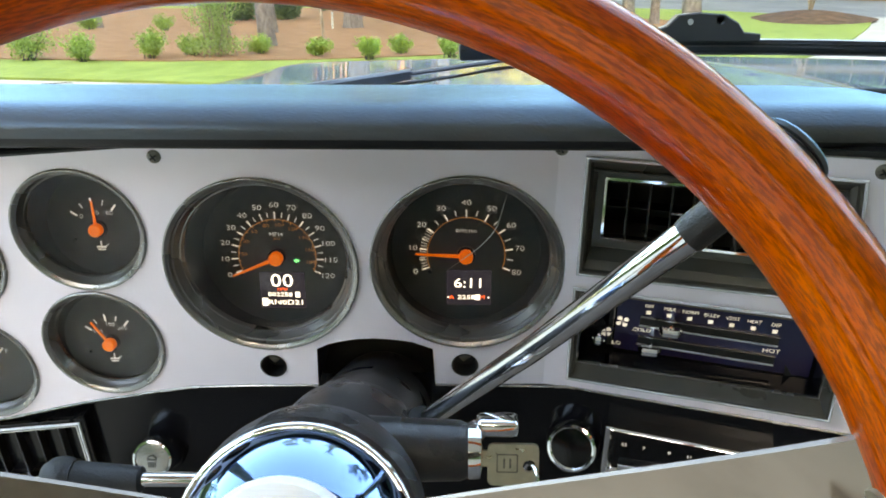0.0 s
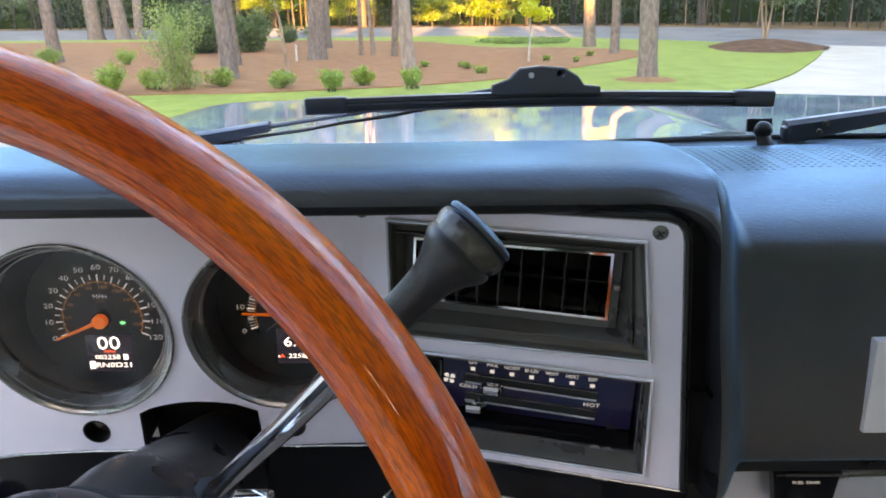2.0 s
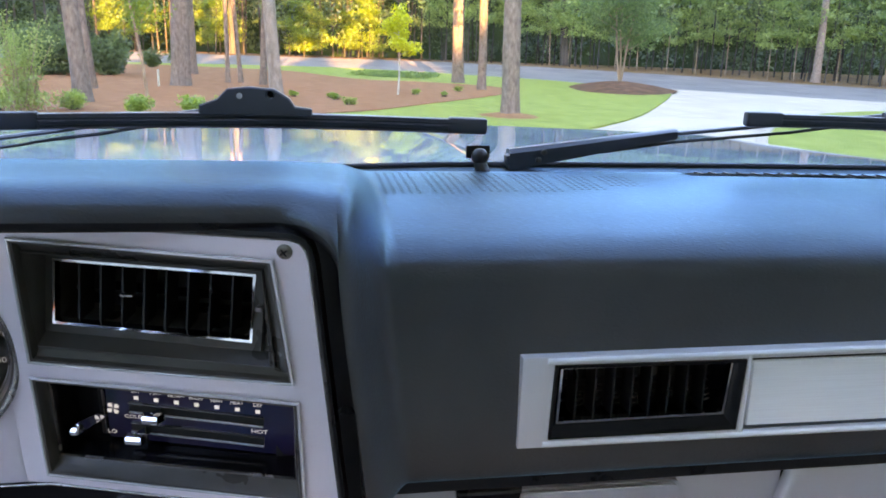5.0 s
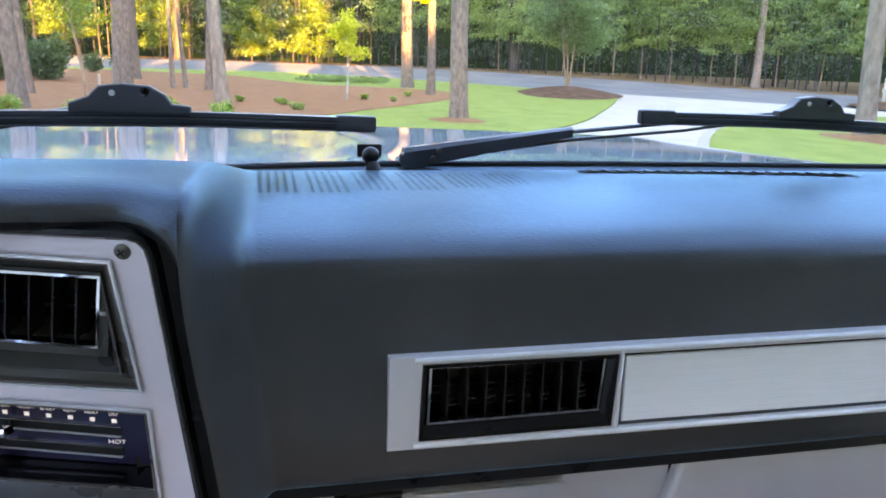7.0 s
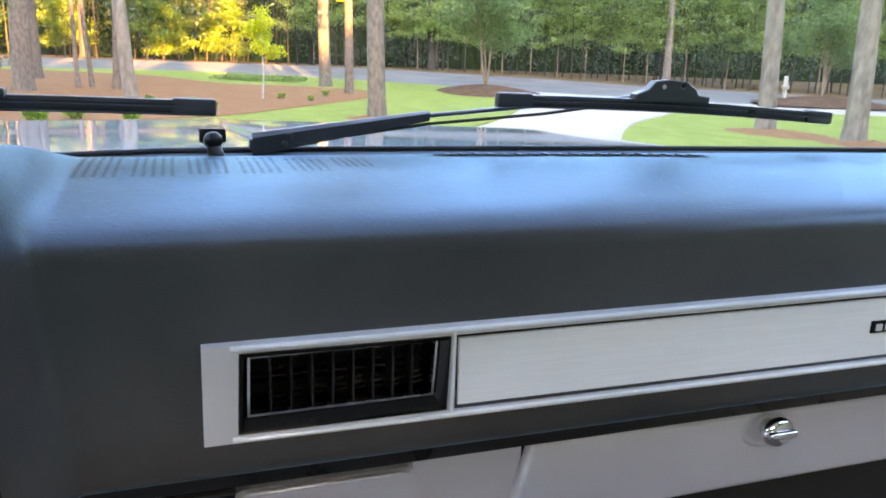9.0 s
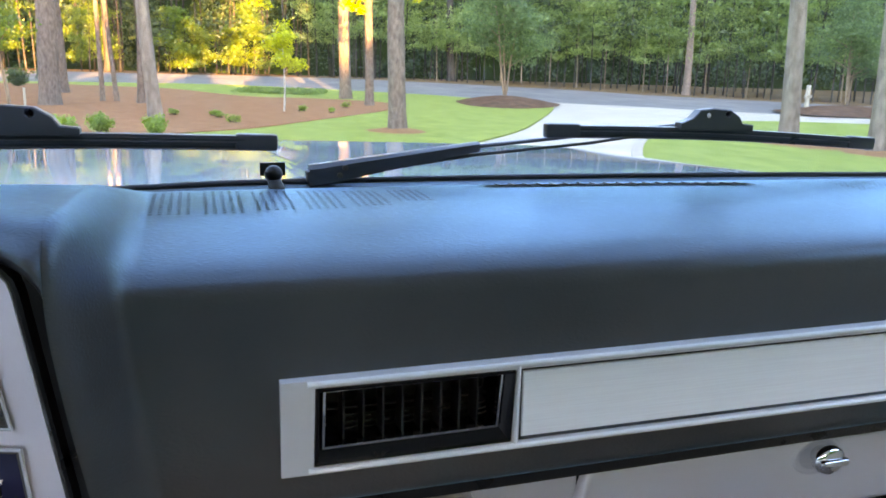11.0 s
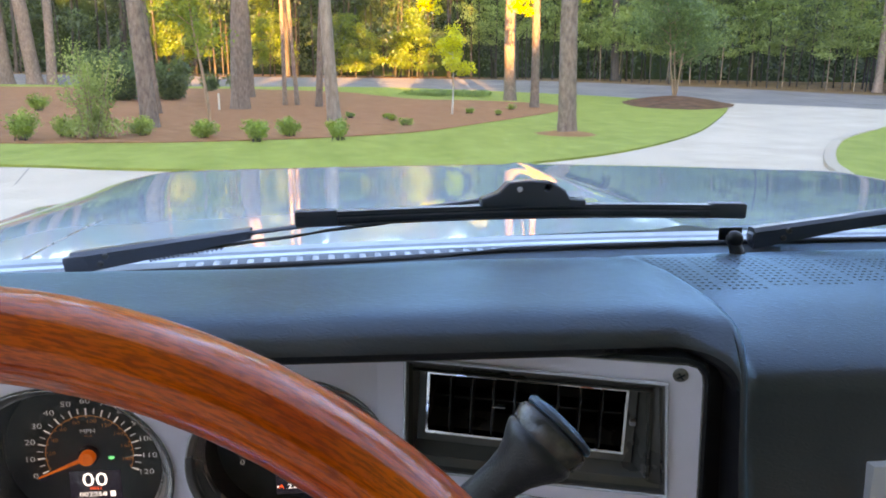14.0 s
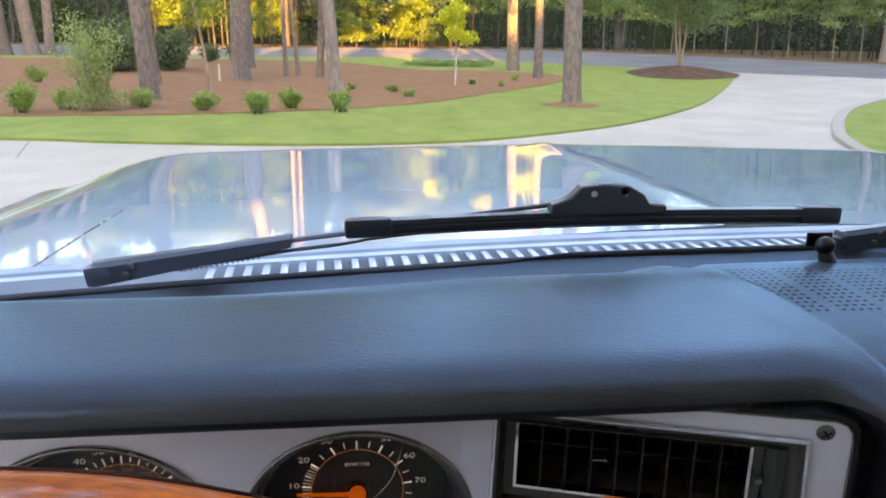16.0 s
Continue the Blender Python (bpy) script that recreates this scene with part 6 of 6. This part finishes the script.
part("emblem", quads([(0.0115, 0.0025, 0.010, 0.0007, 0), (0.0115, -0.0065, 0.010, 0.0007, 0), (0.0065, -0.002, 0.009, 0.0007, 90), (0.0165, -0.002, 0.009, 0.0007, 90), (0.0100, -0.002, 0.005, 0.0010, 90), (0.0130, -0.002, 0.005, 0.0010, 90)], w=0.0014), M_SCREW, key, "embossed plain square", smooth=0)
part("blade", box(0.010, 0.008, 0.0018, 0, (-0.001, 0, 0)), M_KEY, key)
part("key_ring", tube([(0.0235 + 0.003 * math.sin(a), -0.0115 + 0.009 * math.cos(a), 0.006 * math.sin(a)) for a in np.linspace(0, 2 * math.pi, 25)], 0.0010, 8), M_CHROME, key, "steel split ring")

lever_base, lever_mid, lever_tip = Vector((0.118, -0.150, 1.195)), Vector((0.2390, -0.2475, 1.3480)), Vector((0.2690, -0.2590, 1.3830))
shift = thing("shift_lever", "chrome column shift lever with black rubber grip", "gear lever", Matrix.Translation(lever_base))
ld = (lever_mid - lever_base).normalized()
part("rod", tube([Vector(), ld * 0.02, (lever_mid - lever_base) * 0.5 - Vector((0, 0, 0.002)), lever_mid - lever_base], [0.0056, 0.0061, 0.0065, 0.0074], 24), M_CHROME, shift, "chrome rod")
gd = (lever_tip - lever_mid)
g2 = gd.normalized()
lean = Vector((0.30, 0.95, -0.10))
lean = (lean - g2 * lean.dot(g2)).normalized()          # the grip's head bends forward


def grip_at(s):
    return lever_mid - lever_base + gd * s + lean * (0.014 * max(0.0, s - 0.62) ** 1.7 / 0.38 ** 1.7 * 0.42)


part("grip", tube([grip_at(k) for k in (-0.06, 0.0, 0.2, 0.38, 0.54, 0.66, 0.73, 0.77, 0.80, 0.815, 0.83, 0.87, 0.93, 0.97, 0.985)], [0.0078, 0.0081, 0.0082, 0.0086, 0.0099, 0.0124, 0.0146, 0.0156, 0.0159, 0.0156, 0.0150, 0.0157, 0.0164, 0.0160, 0.0148], 32), M_GRIP, shift, "black rubber grip")
g3 = (grip_at(1.0) - grip_at(0.93)).normalized()
part("worn_band", tube([grip_at(k) for k in (0.845, 0.87, 0.93, 0.955)], [0.01555, 0.01595, 0.01665, 0.0163], 32), M_CAPBAND, shift, "rubbed shiny band below the cap")
# The cap takes the pad's blue-tinted gloss for its sky sheen.
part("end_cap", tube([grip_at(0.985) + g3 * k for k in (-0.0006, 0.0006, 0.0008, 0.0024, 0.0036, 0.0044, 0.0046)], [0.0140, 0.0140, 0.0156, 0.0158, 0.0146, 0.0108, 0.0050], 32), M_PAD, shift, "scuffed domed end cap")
part("boot", tube([Vector() - ld * 0.015, ld * 0.006], [0.016, 0.0105], 20), M_PLASTIC, shift, "black socket")

stalk = thing("turn_signal_lever", "chrome turn signal lever with black knob", "signal lever", Matrix.Translation((0.0385, -0.235, 1.2105)))
part("rod", tube([(0.02, 0.015, 0.0), (-0.020, 0.007, 0.0), (-0.057, 0.006, 0.0)], [0.0036, 0.0036, 0.0036], 16), M_CHROME, stalk, "chrome rod")
part("knob", tube([(-0.053, 0.006, 0.0), (-0.054, 0.006, 0.0), (-0.088, 0.006, 0.0003), (-0.0905, 0.006, 0.0003), (-0.0935, 0.006, 0.0003), (-0.0985, 0.006, 0.0003), (-0.1025, 0.006, 0.0003), (-0.1045, 0.006, 0.0003)], [0.0050, 0.0064, 0.0086, 0.0100, 0.0106, 0.0098, 0.0070, 0.0030], 24), M_RUBBER, stalk, "black rubber knob")
part("knob_seam", tube([(-0.0868, 0.006, 0.0003), (-0.0876, 0.006, 0.0003)], [0.0094, 0.0094], 20), M_PLASTIC, stalk)

# ---------- windshield, wipers, cowl, hood ----------


def foot(x):
    """Plan of the curved windshield's foot."""
    return 0.325 - 0.115 * (x - 0.87) ** 2


wind = thing("windshield", "clear curved windshield in a black rubber gasket", "windshield", Matrix.Translation((0.53, 0.25, 1.32)), kind="structure")
cols = [-0.38 + 1.96 * k / 24 for k in range(25)]
rows_out = [[Vector((0.53 + (x - 0.53) * (1 - 0.10 * s), foot(x) - 0.02 - 0.50 * s + 0.02 * math.sin(math.pi * s), 1.318 + 0.53 * s)) for x in cols] for s in np.linspace(0, 1, 8)]
nrm = Vector((0, 0.72, 0.69)) * 0.005
bm = sheet([r + [p + nrm for p in r[::-1]] for r in rows_out], closed=True)
bm.faces.new(bm.verts[:50]) if bm.verts.ensure_lookup_table() is None else None
bm.faces.new(bm.verts[-50:]) if bm.verts.ensure_lookup_table() is None else None
glass = part_w("glass", bm, M_GLASS, wind, "clear laminated glass", 60)
glass.visible_shadow = False
def lip(x):
    """The garnish's upper lip: at the foot of the glass before the driver, nearer and higher along the passenger's side."""
    q = smoothstep(0.25, 0.55, x)
    return Vector((x, foot(x) - 0.018 - 0.075 * q, 1.3345 + 0.0200 * smoothstep(0.22, 0.55, x)))


part_w("gasket", tube([lip(x) - Vector((0, 0, 0.0045)) for x in cols], 0.0036, 10), M_RUBBER, wind, "black rubber gasket")
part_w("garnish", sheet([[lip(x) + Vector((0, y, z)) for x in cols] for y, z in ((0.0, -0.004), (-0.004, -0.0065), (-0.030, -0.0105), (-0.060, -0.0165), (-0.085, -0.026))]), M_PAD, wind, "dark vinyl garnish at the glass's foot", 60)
part_w("garnish_back", sheet([[lip(x) - Vector((0, 0, 0.003)) for x in cols], [Vector((x, foot(x) - 0.016, 1.3165)) for x in cols]]), M_RUBBER, wind, "", 60)

marks = thing("glass_marks", "small black maker's marks printed on the windshield", "marking", Matrix.Translation((-0.24, 0.128, 1.361)))
bm = tube([(-0.2690, 0.1230, 1.3572), (-0.2515, 0.1245, 1.3606), (-0.2360, 0.1265, 1.3618), (-0.2350, 0.1290, 1.3592)], 0.0007, 6)
part_w("bar", bm, M_FLATBLACK, marks)
part_w("blob", lathe([(0.0, 0.0005), (0.0042, 0.0005), (0.0042, -0.0005), (0.0, -0.0005)], 20, m=axes((-0.2505, 0.1242, 1.3612), (1, 0.22, 0), (0, -0.69, 0.72))), M_FLATBLACK, marks)
for k in range(8):
    part_w("dash", tube([(-0.2330 + 0.0032 * k, 0.1250 + 0.0007 * k, 1.3664 + 0.00013 * k), (-0.2308 + 0.0032 * k, 0.1255 + 0.0007 * k, 1.3665 + 0.00013 * k)], 0.0006, 5), M_FLATBLACK, marks)
for k in range(4):
    part_w("dash", tube([(-0.2080 - 0.0008 * k, 0.1310 + 0.0020 * k, 1.3668 - 0.0030 * k), (-0.2084 - 0.0008 * k, 0.1324 + 0.0020 * k, 1.3648 - 0.0030 * k)], 0.0006, 5), M_FLATBLACK, marks)

cowl = thing("cowl_panel", "slotted cowl panel, blue-grey paint lightened for sky reflection", "cowl", Matrix.Translation((0.53, 0.34, 1.31)), kind="structure")
cx = [-0.36 + 1.78 * k / 40 for k in range(41)]
part_w("tray", sheet([[Vector((x, foot(x) + d, z)) for x in cx] for d, z in ((-0.02, 1.308), (0.020, 1.311), (0.049, 1.3135), (0.051, 1.294), (0.090, 1.294), (0.092, 1.3145), (0.098, 1.3165), (0.100, 1.311), (0.103, 1.311), (0.105, 1.3185), (0.110, 1.3225), (0.113, 1.314), (0.12, 1.29))]), M_COWL, cowl, "blue-grey cowl edges", 25)
# Black strip in place of the shade below the slats.
part_w("drain", sheet([[Vector((x, foot(x) + d, 1.2965)) for x in cx] for d in (0.0515, 0.0895)]), M_FLATBLACK, cowl, "flat black sheet standing in for shade under the slots")
slat = mesh_of(box(0.0078, 0.037, 0.003, 0.001), "slat", M_COWL, 40)
for k in range(69):
    x = -0.001 + 0.018 * k
    ob = new("slat", slat)
    ob.parent = cowl
    ob.matrix_local = cowl.matrix_world.inverted() @ Matrix.Translation((x, foot(x) + 0.0715, 1.3115)) @ pose(0, 0, 0, 0, 0, 3)

hood = thing("pickup_hood", "blue-grey painted pickup hood with centre crease", "hood", Matrix.Translation((0.60, 1.0, 1.25)), kind="structure")


def hood_z(x, y):
    u = abs(x - 0.62)
    z = 1.326 - 0.030 * smoothstep(0.35, 1.5, y) - 0.012 * u - 0.010 * u * u
    z -= 0.080 * smoothstep(0.84, 1.25, u) ** 1.5
    z -= 0.05 * max(0.0, (y - 1.46) / 0.16) ** 2
    z += 0.0048 * math.exp(-(u / 0.028) ** 2)
    return z


hx = sorted([0.62 + s * v for s in (-1, 1) for v in (0.008, 0.02, 0.04, 0.08, 0.15, 0.25, 0.35, 0.45, 0.55, 0.65, 0.72, 0.78, 0.84, 0.90, 0.95, 1.0, 1.05, 1.10, 1.14, 1.19, 1.24)] + [0.62])
rows = []
for x in hx:
    y0 = foot(min(1.45, max(-0.38, x))) + 0.112
    rows.append([Vector((x, y, hood_z(x, y))) for y in np.linspace(y0, 1.64, 26)])
part_w("skin", sheet(rows), M_PAINT, hood, "glossy blue-grey paint", 50)
for s in (-1, 1):
    x = 0.62 + s * 0.807
    part_w("shut_line", tube([Vector((x + s * 0.0, y, hood_z(x, y) + 0.0005)) for y in np.linspace(0.34, 0.66, 14)], 0.0011, 6), M_RING, hood, "fine shut line")
for s in (-1, 1):
    x = 0.62 + s * 1.24
    part_w("fender_side", sheet([[Vector((x + s * d, y, hood_z(x, y) - h)) for y in np.linspace(0.2, 1.64, 10)] for d, h in ((0, 0), (0.03, 0.04), (0.045, 0.12), (0.045, 0.5))]), M_PAINT, hood, "painted fender side", 60)
part_w("nose", sheet([[Vector((x, 1.64 + d, hood_z(x, 1.64) - h)) for x in hx] for d, h in ((0, 0), (0.02, 0.03), (0.03, 0.10), (0.03, 0.55))]), M_PAINT, hood, "painted nose", 60)


def wiper(label, blade_a, blade_b, mount_x, base, bend_pt, sag, drop, head_size):
    t = thing("windshield_wiper", label, "wiper", Matrix.Translation(base), group="windshield wipers")
    a, b = Vector(blade_a), Vector(blade_b)
    n = 24
    line = [a.lerp(b, k / n) + Vector((0, 0, sag * math.sin(math.pi * k / n))) for k in range(n + 1)]
    rows = []
    for p in line:
        rows.append([p + Vector((0, y, z)) for y, z in ((-0.004, 0.0055), (0.003, 0.0065), (0.004, 0.001), (0.0015, 0.0), (0.0015, -0.007), (-0.0015, -0.007), (-0.003, 0.0), (-0.005, 0.0005))])
    bm = sheet(rows, closed=True)
    part_w("blade", bm, M_WIPER, t, "black rubber-edged blade", 30)
    for y, z, r, m_ in ((-0.0049, 0.0022, 0.0007, M_RUBBER), (-0.0040, 0.0052, 0.0007, M_WIPER), (-0.0042, -0.0008, 0.0006, M_WIPER), (-0.0024, -0.0042, 0.0007, M_RUBBER), (-0.0018, -0.0068, 0.0008, M_WIPER)):
        part_w("blade_rib", tube([p + Vector((0, y, z)) for p in line], r, 6), m_, t)
    for k0, k1 in ((0, 2), (n - 2, n)):
        p, q = line[k0] - (line[1] - line[0]) * (0.15 if k0 == 0 else 0), line[k1] + (line[1] - line[0]) * (0.15 if k1 == n else 0)
        d = q - p
        bm = box(d.length, 0.012, 0.0155, 0.003)
        part_w("end_cap", bm_at(bm, (p + q) / 2 + Vector((0, 0, 0.0003)), math.atan2(d.z, d.x)), M_WIPER, t, "moulded end cap", 35)
    mx, mz = mount_x, np.interp(mount_x, [p.x for p in line], [p.z for p in line])
    my = np.interp(mount_x, [p.x for p in line], [p.y for p in line])
    shape = [(-0.049, 0.004), (0.049, 0.004), (0.049, 0.0110), (0.034, 0.0125), (0.029, 0.0200), (0.016, 0.0275), (-0.006, 0.0290), (-0.024, 0.0270), (-0.033, 0.0180), (-0.041, 0.0150), (-0.048, 0.0125)]
    bm = filled(shape, [circle(0.0125, 0.0225, 0.0030, 14)], 0.014, w=0.009)
    bmesh.ops.bevel(bm, geom=[e for e in bm.edges if len(e.link_faces) == 2 and e.calc_face_angle(0) > 1.2], offset=0.0012, segments=1, affect="EDGES")
    mt = Matrix.Translation((mx, my, mz)) @ pose(0, 0, 0, 90, 0, 0)
    mount = part("adapter", bm, M_WIPER, t, "moulded blade adapter", t.matrix_world.inverted() @ mt, 30)
    part("rivet", lathe([(0.0026, 0.0), (0.0022, 0.0010), (0.0, 0.0013)], 14), M_STEEL, mount, "bright rivet", Matrix.Translation((-0.0135, 0.0210, 0.009)))
    part("back_hole", quads([(0.0125, 0.0225, 0.007, 0.007, 0)], w=-0.003), M_FLATBLACK, mount, smooth=0)
    B, K, E = Vector(base), Vector(bend_pt), Vector((mx - 0.02, my + 0.018, mz + 0.010))
    rows = []
    for k in range(9):
        s = k / 8
        c = B.lerp(K, s)
        h = 0.0108 * (1 - 0.55 * s)
        rows.append([c + Vector((0, y, z)) for y, z in ((-0.007, -h), (-0.008, h * 0.6), (-0.004, h), (0.006, h), (0.008, h * 0.6), (0.007, -h))])
    bm = sheet(rows, closed=True)
    bm.verts.ensure_lookup_table()
    bm.faces.new([bm.verts[i] for i in range(6)])
    part_w("arm", bm, M_WIPER, t, "pressed black arm", 35)
    part_w("arm_rod", tube([B.lerp(K, 0.9), K, K.lerp(E, 0.5), E], [0.0035, 0.0036, 0.0034, 0.0032], 8, flat=0.7), M_WIPER, t, "flat steel rod")
    part_w("hose", tube([B.lerp(K, 0.35) - Vector((0, 0.004, 0.006)), K - Vector((0, 0.004, 0.008)), K.lerp(E, 0.5) - Vector((0, 0.004, 0.009)), E - Vector((0, 0.006, 0.004))], 0.0018, 6), M_RUBBER, t, "thin washer hose")
    head = bm_at(box(*head_size, 0.004), B + (K - B) * 0.04 - Vector((0, 0, 0.001)), math.atan2(K.z - B.z, K.x - B.x))
    part_w("arm_head", head, M_WIPER, t, "moulded arm head over the pivot", 35)
    for q, dz in ((0.20, 0.003), (0.17, -0.004)):
        part_w("hinge_pin", lathe([(0.0030, 0.0), (0.0030, 0.0016), (0.0022, 0.0024), (0.0, 0.0026)], 14, m=Matrix.Translation(B.lerp(K, q) + Vector((0, -0.0078, dz))) @ pose(0, 0, 0, 90, 0, 0)), M_WORN, t, "hinge pin head")
    s0, s1 = B.lerp(K, 0.42), B.lerp(K, 0.84)
    pts = []
    for k in range(97):
        q = k / 96
        ang = q * 2 * math.pi * 16
        pts.append(s0.lerp(s1, q) + Vector((0, 0.0036 * math.cos(ang), 0.0036 * math.sin(ang) - drop)))
    part_w("spring", tube(pts, 0.00085, 5), M_WORN, t, "coiled tension spring")
    part_w("pivot", lathe([(0.008, -0.035), (0.008, -0.026), (0.006, -0.023), (0.0, -0.022)], 20, m=Matrix.Translation(B + (K - B).normalized() * 0.010)), M_WIPER, t, "pivot cap")
    return t


def bm_at(bm, at, turn):
    bmesh.ops.transform(bm, matrix=Matrix.Translation(at) @ pose(0, 0, 0, 0, -math.degrees(turn), 0), verts=bm.verts[:])
    return bm


wiper("black flat-blade wiper parked in front of the driver", (0.1400, 0.150, 1.3920), (0.5630, 0.170, 1.3935), 0.3530, (-0.086, 0.236, 1.336), (0.089, 0.220, 1.3680), 0.004, 0.0080, (0.028, 0.017, 0.019))
wiper("black flat-blade wiper parked in front of the passenger", (0.8460, 0.186, 1.4050), (1.2970, 0.200, 1.3900), 1.0570, (0.600, 0.215, 1.357), (0.776, 0.205, 1.3870), 0.004, 0.0015, (0.020, 0.015, 0.014))

# ---------- cab round the camera ----------
# Unseen shell; its openings and tones are set to steer light onto the dash.
cab = thing("pickup_cab", "unseen tan pickup cab shell, driver's side left open to admit light", "cab", Matrix.Translation((0.53, -0.6, 0.6)), kind="structure")
part_w("roof", box(1.84, 1.13, 0.05, 0.01, (0.60, -0.845, 1.885)), M_ROOF, cab, "unseen roof toned pale to bounce light")
part_w("floor", box(1.96, 1.75, 0.04, 0.0, (0.60, -0.55, 0.62)), M_CARPET, cab, "unseen floor toned dark to limit bounced light")
part_w("rear_panel", box(1.84, 0.06, 0.56, 0.0, (0.60, -1.40, 0.90)), M_LINER, cab)
part_w("rear_header", box(1.84, 0.06, 0.12, 0.0, (0.60, -1.38, 1.81)), M_LINER, cab)
part_w("firewall", box(1.96, 0.04, 0.68, 0.0, (0.60, 0.30, 0.96)), M_LINER, cab)
for x in (-0.34, 1.54):
    if x > 0:
        part_w("door_panel", box(0.08, 1.64, 0.62, 0.01, (x, -0.55, 0.96)), M_LINER, cab, "tan door panel")
    part_w("roof_rail", box(0.06, 1.20, 0.07, 0.01, (x + (0.10 if x < 0.5 else -0.10), -0.80, 1.84)), M_LINER, cab)
    part_w("rear_pillar", box(0.10, 0.16, 0.60, 0.01, (x + (0.05 if x < 0.5 else -0.05), -1.33, 1.58)), M_LINER, cab)
    s = 1 if x < 0.5 else -1
    part_w("windshield_pillar", tube([(x + s * 0.0, foot(x) - 0.03, 1.30), (x + s * 0.05, foot(x) - 0.28, 1.60), (x + s * 0.09, foot(x) - 0.54, 1.87)], 0.030, 12), M_LINER, cab)
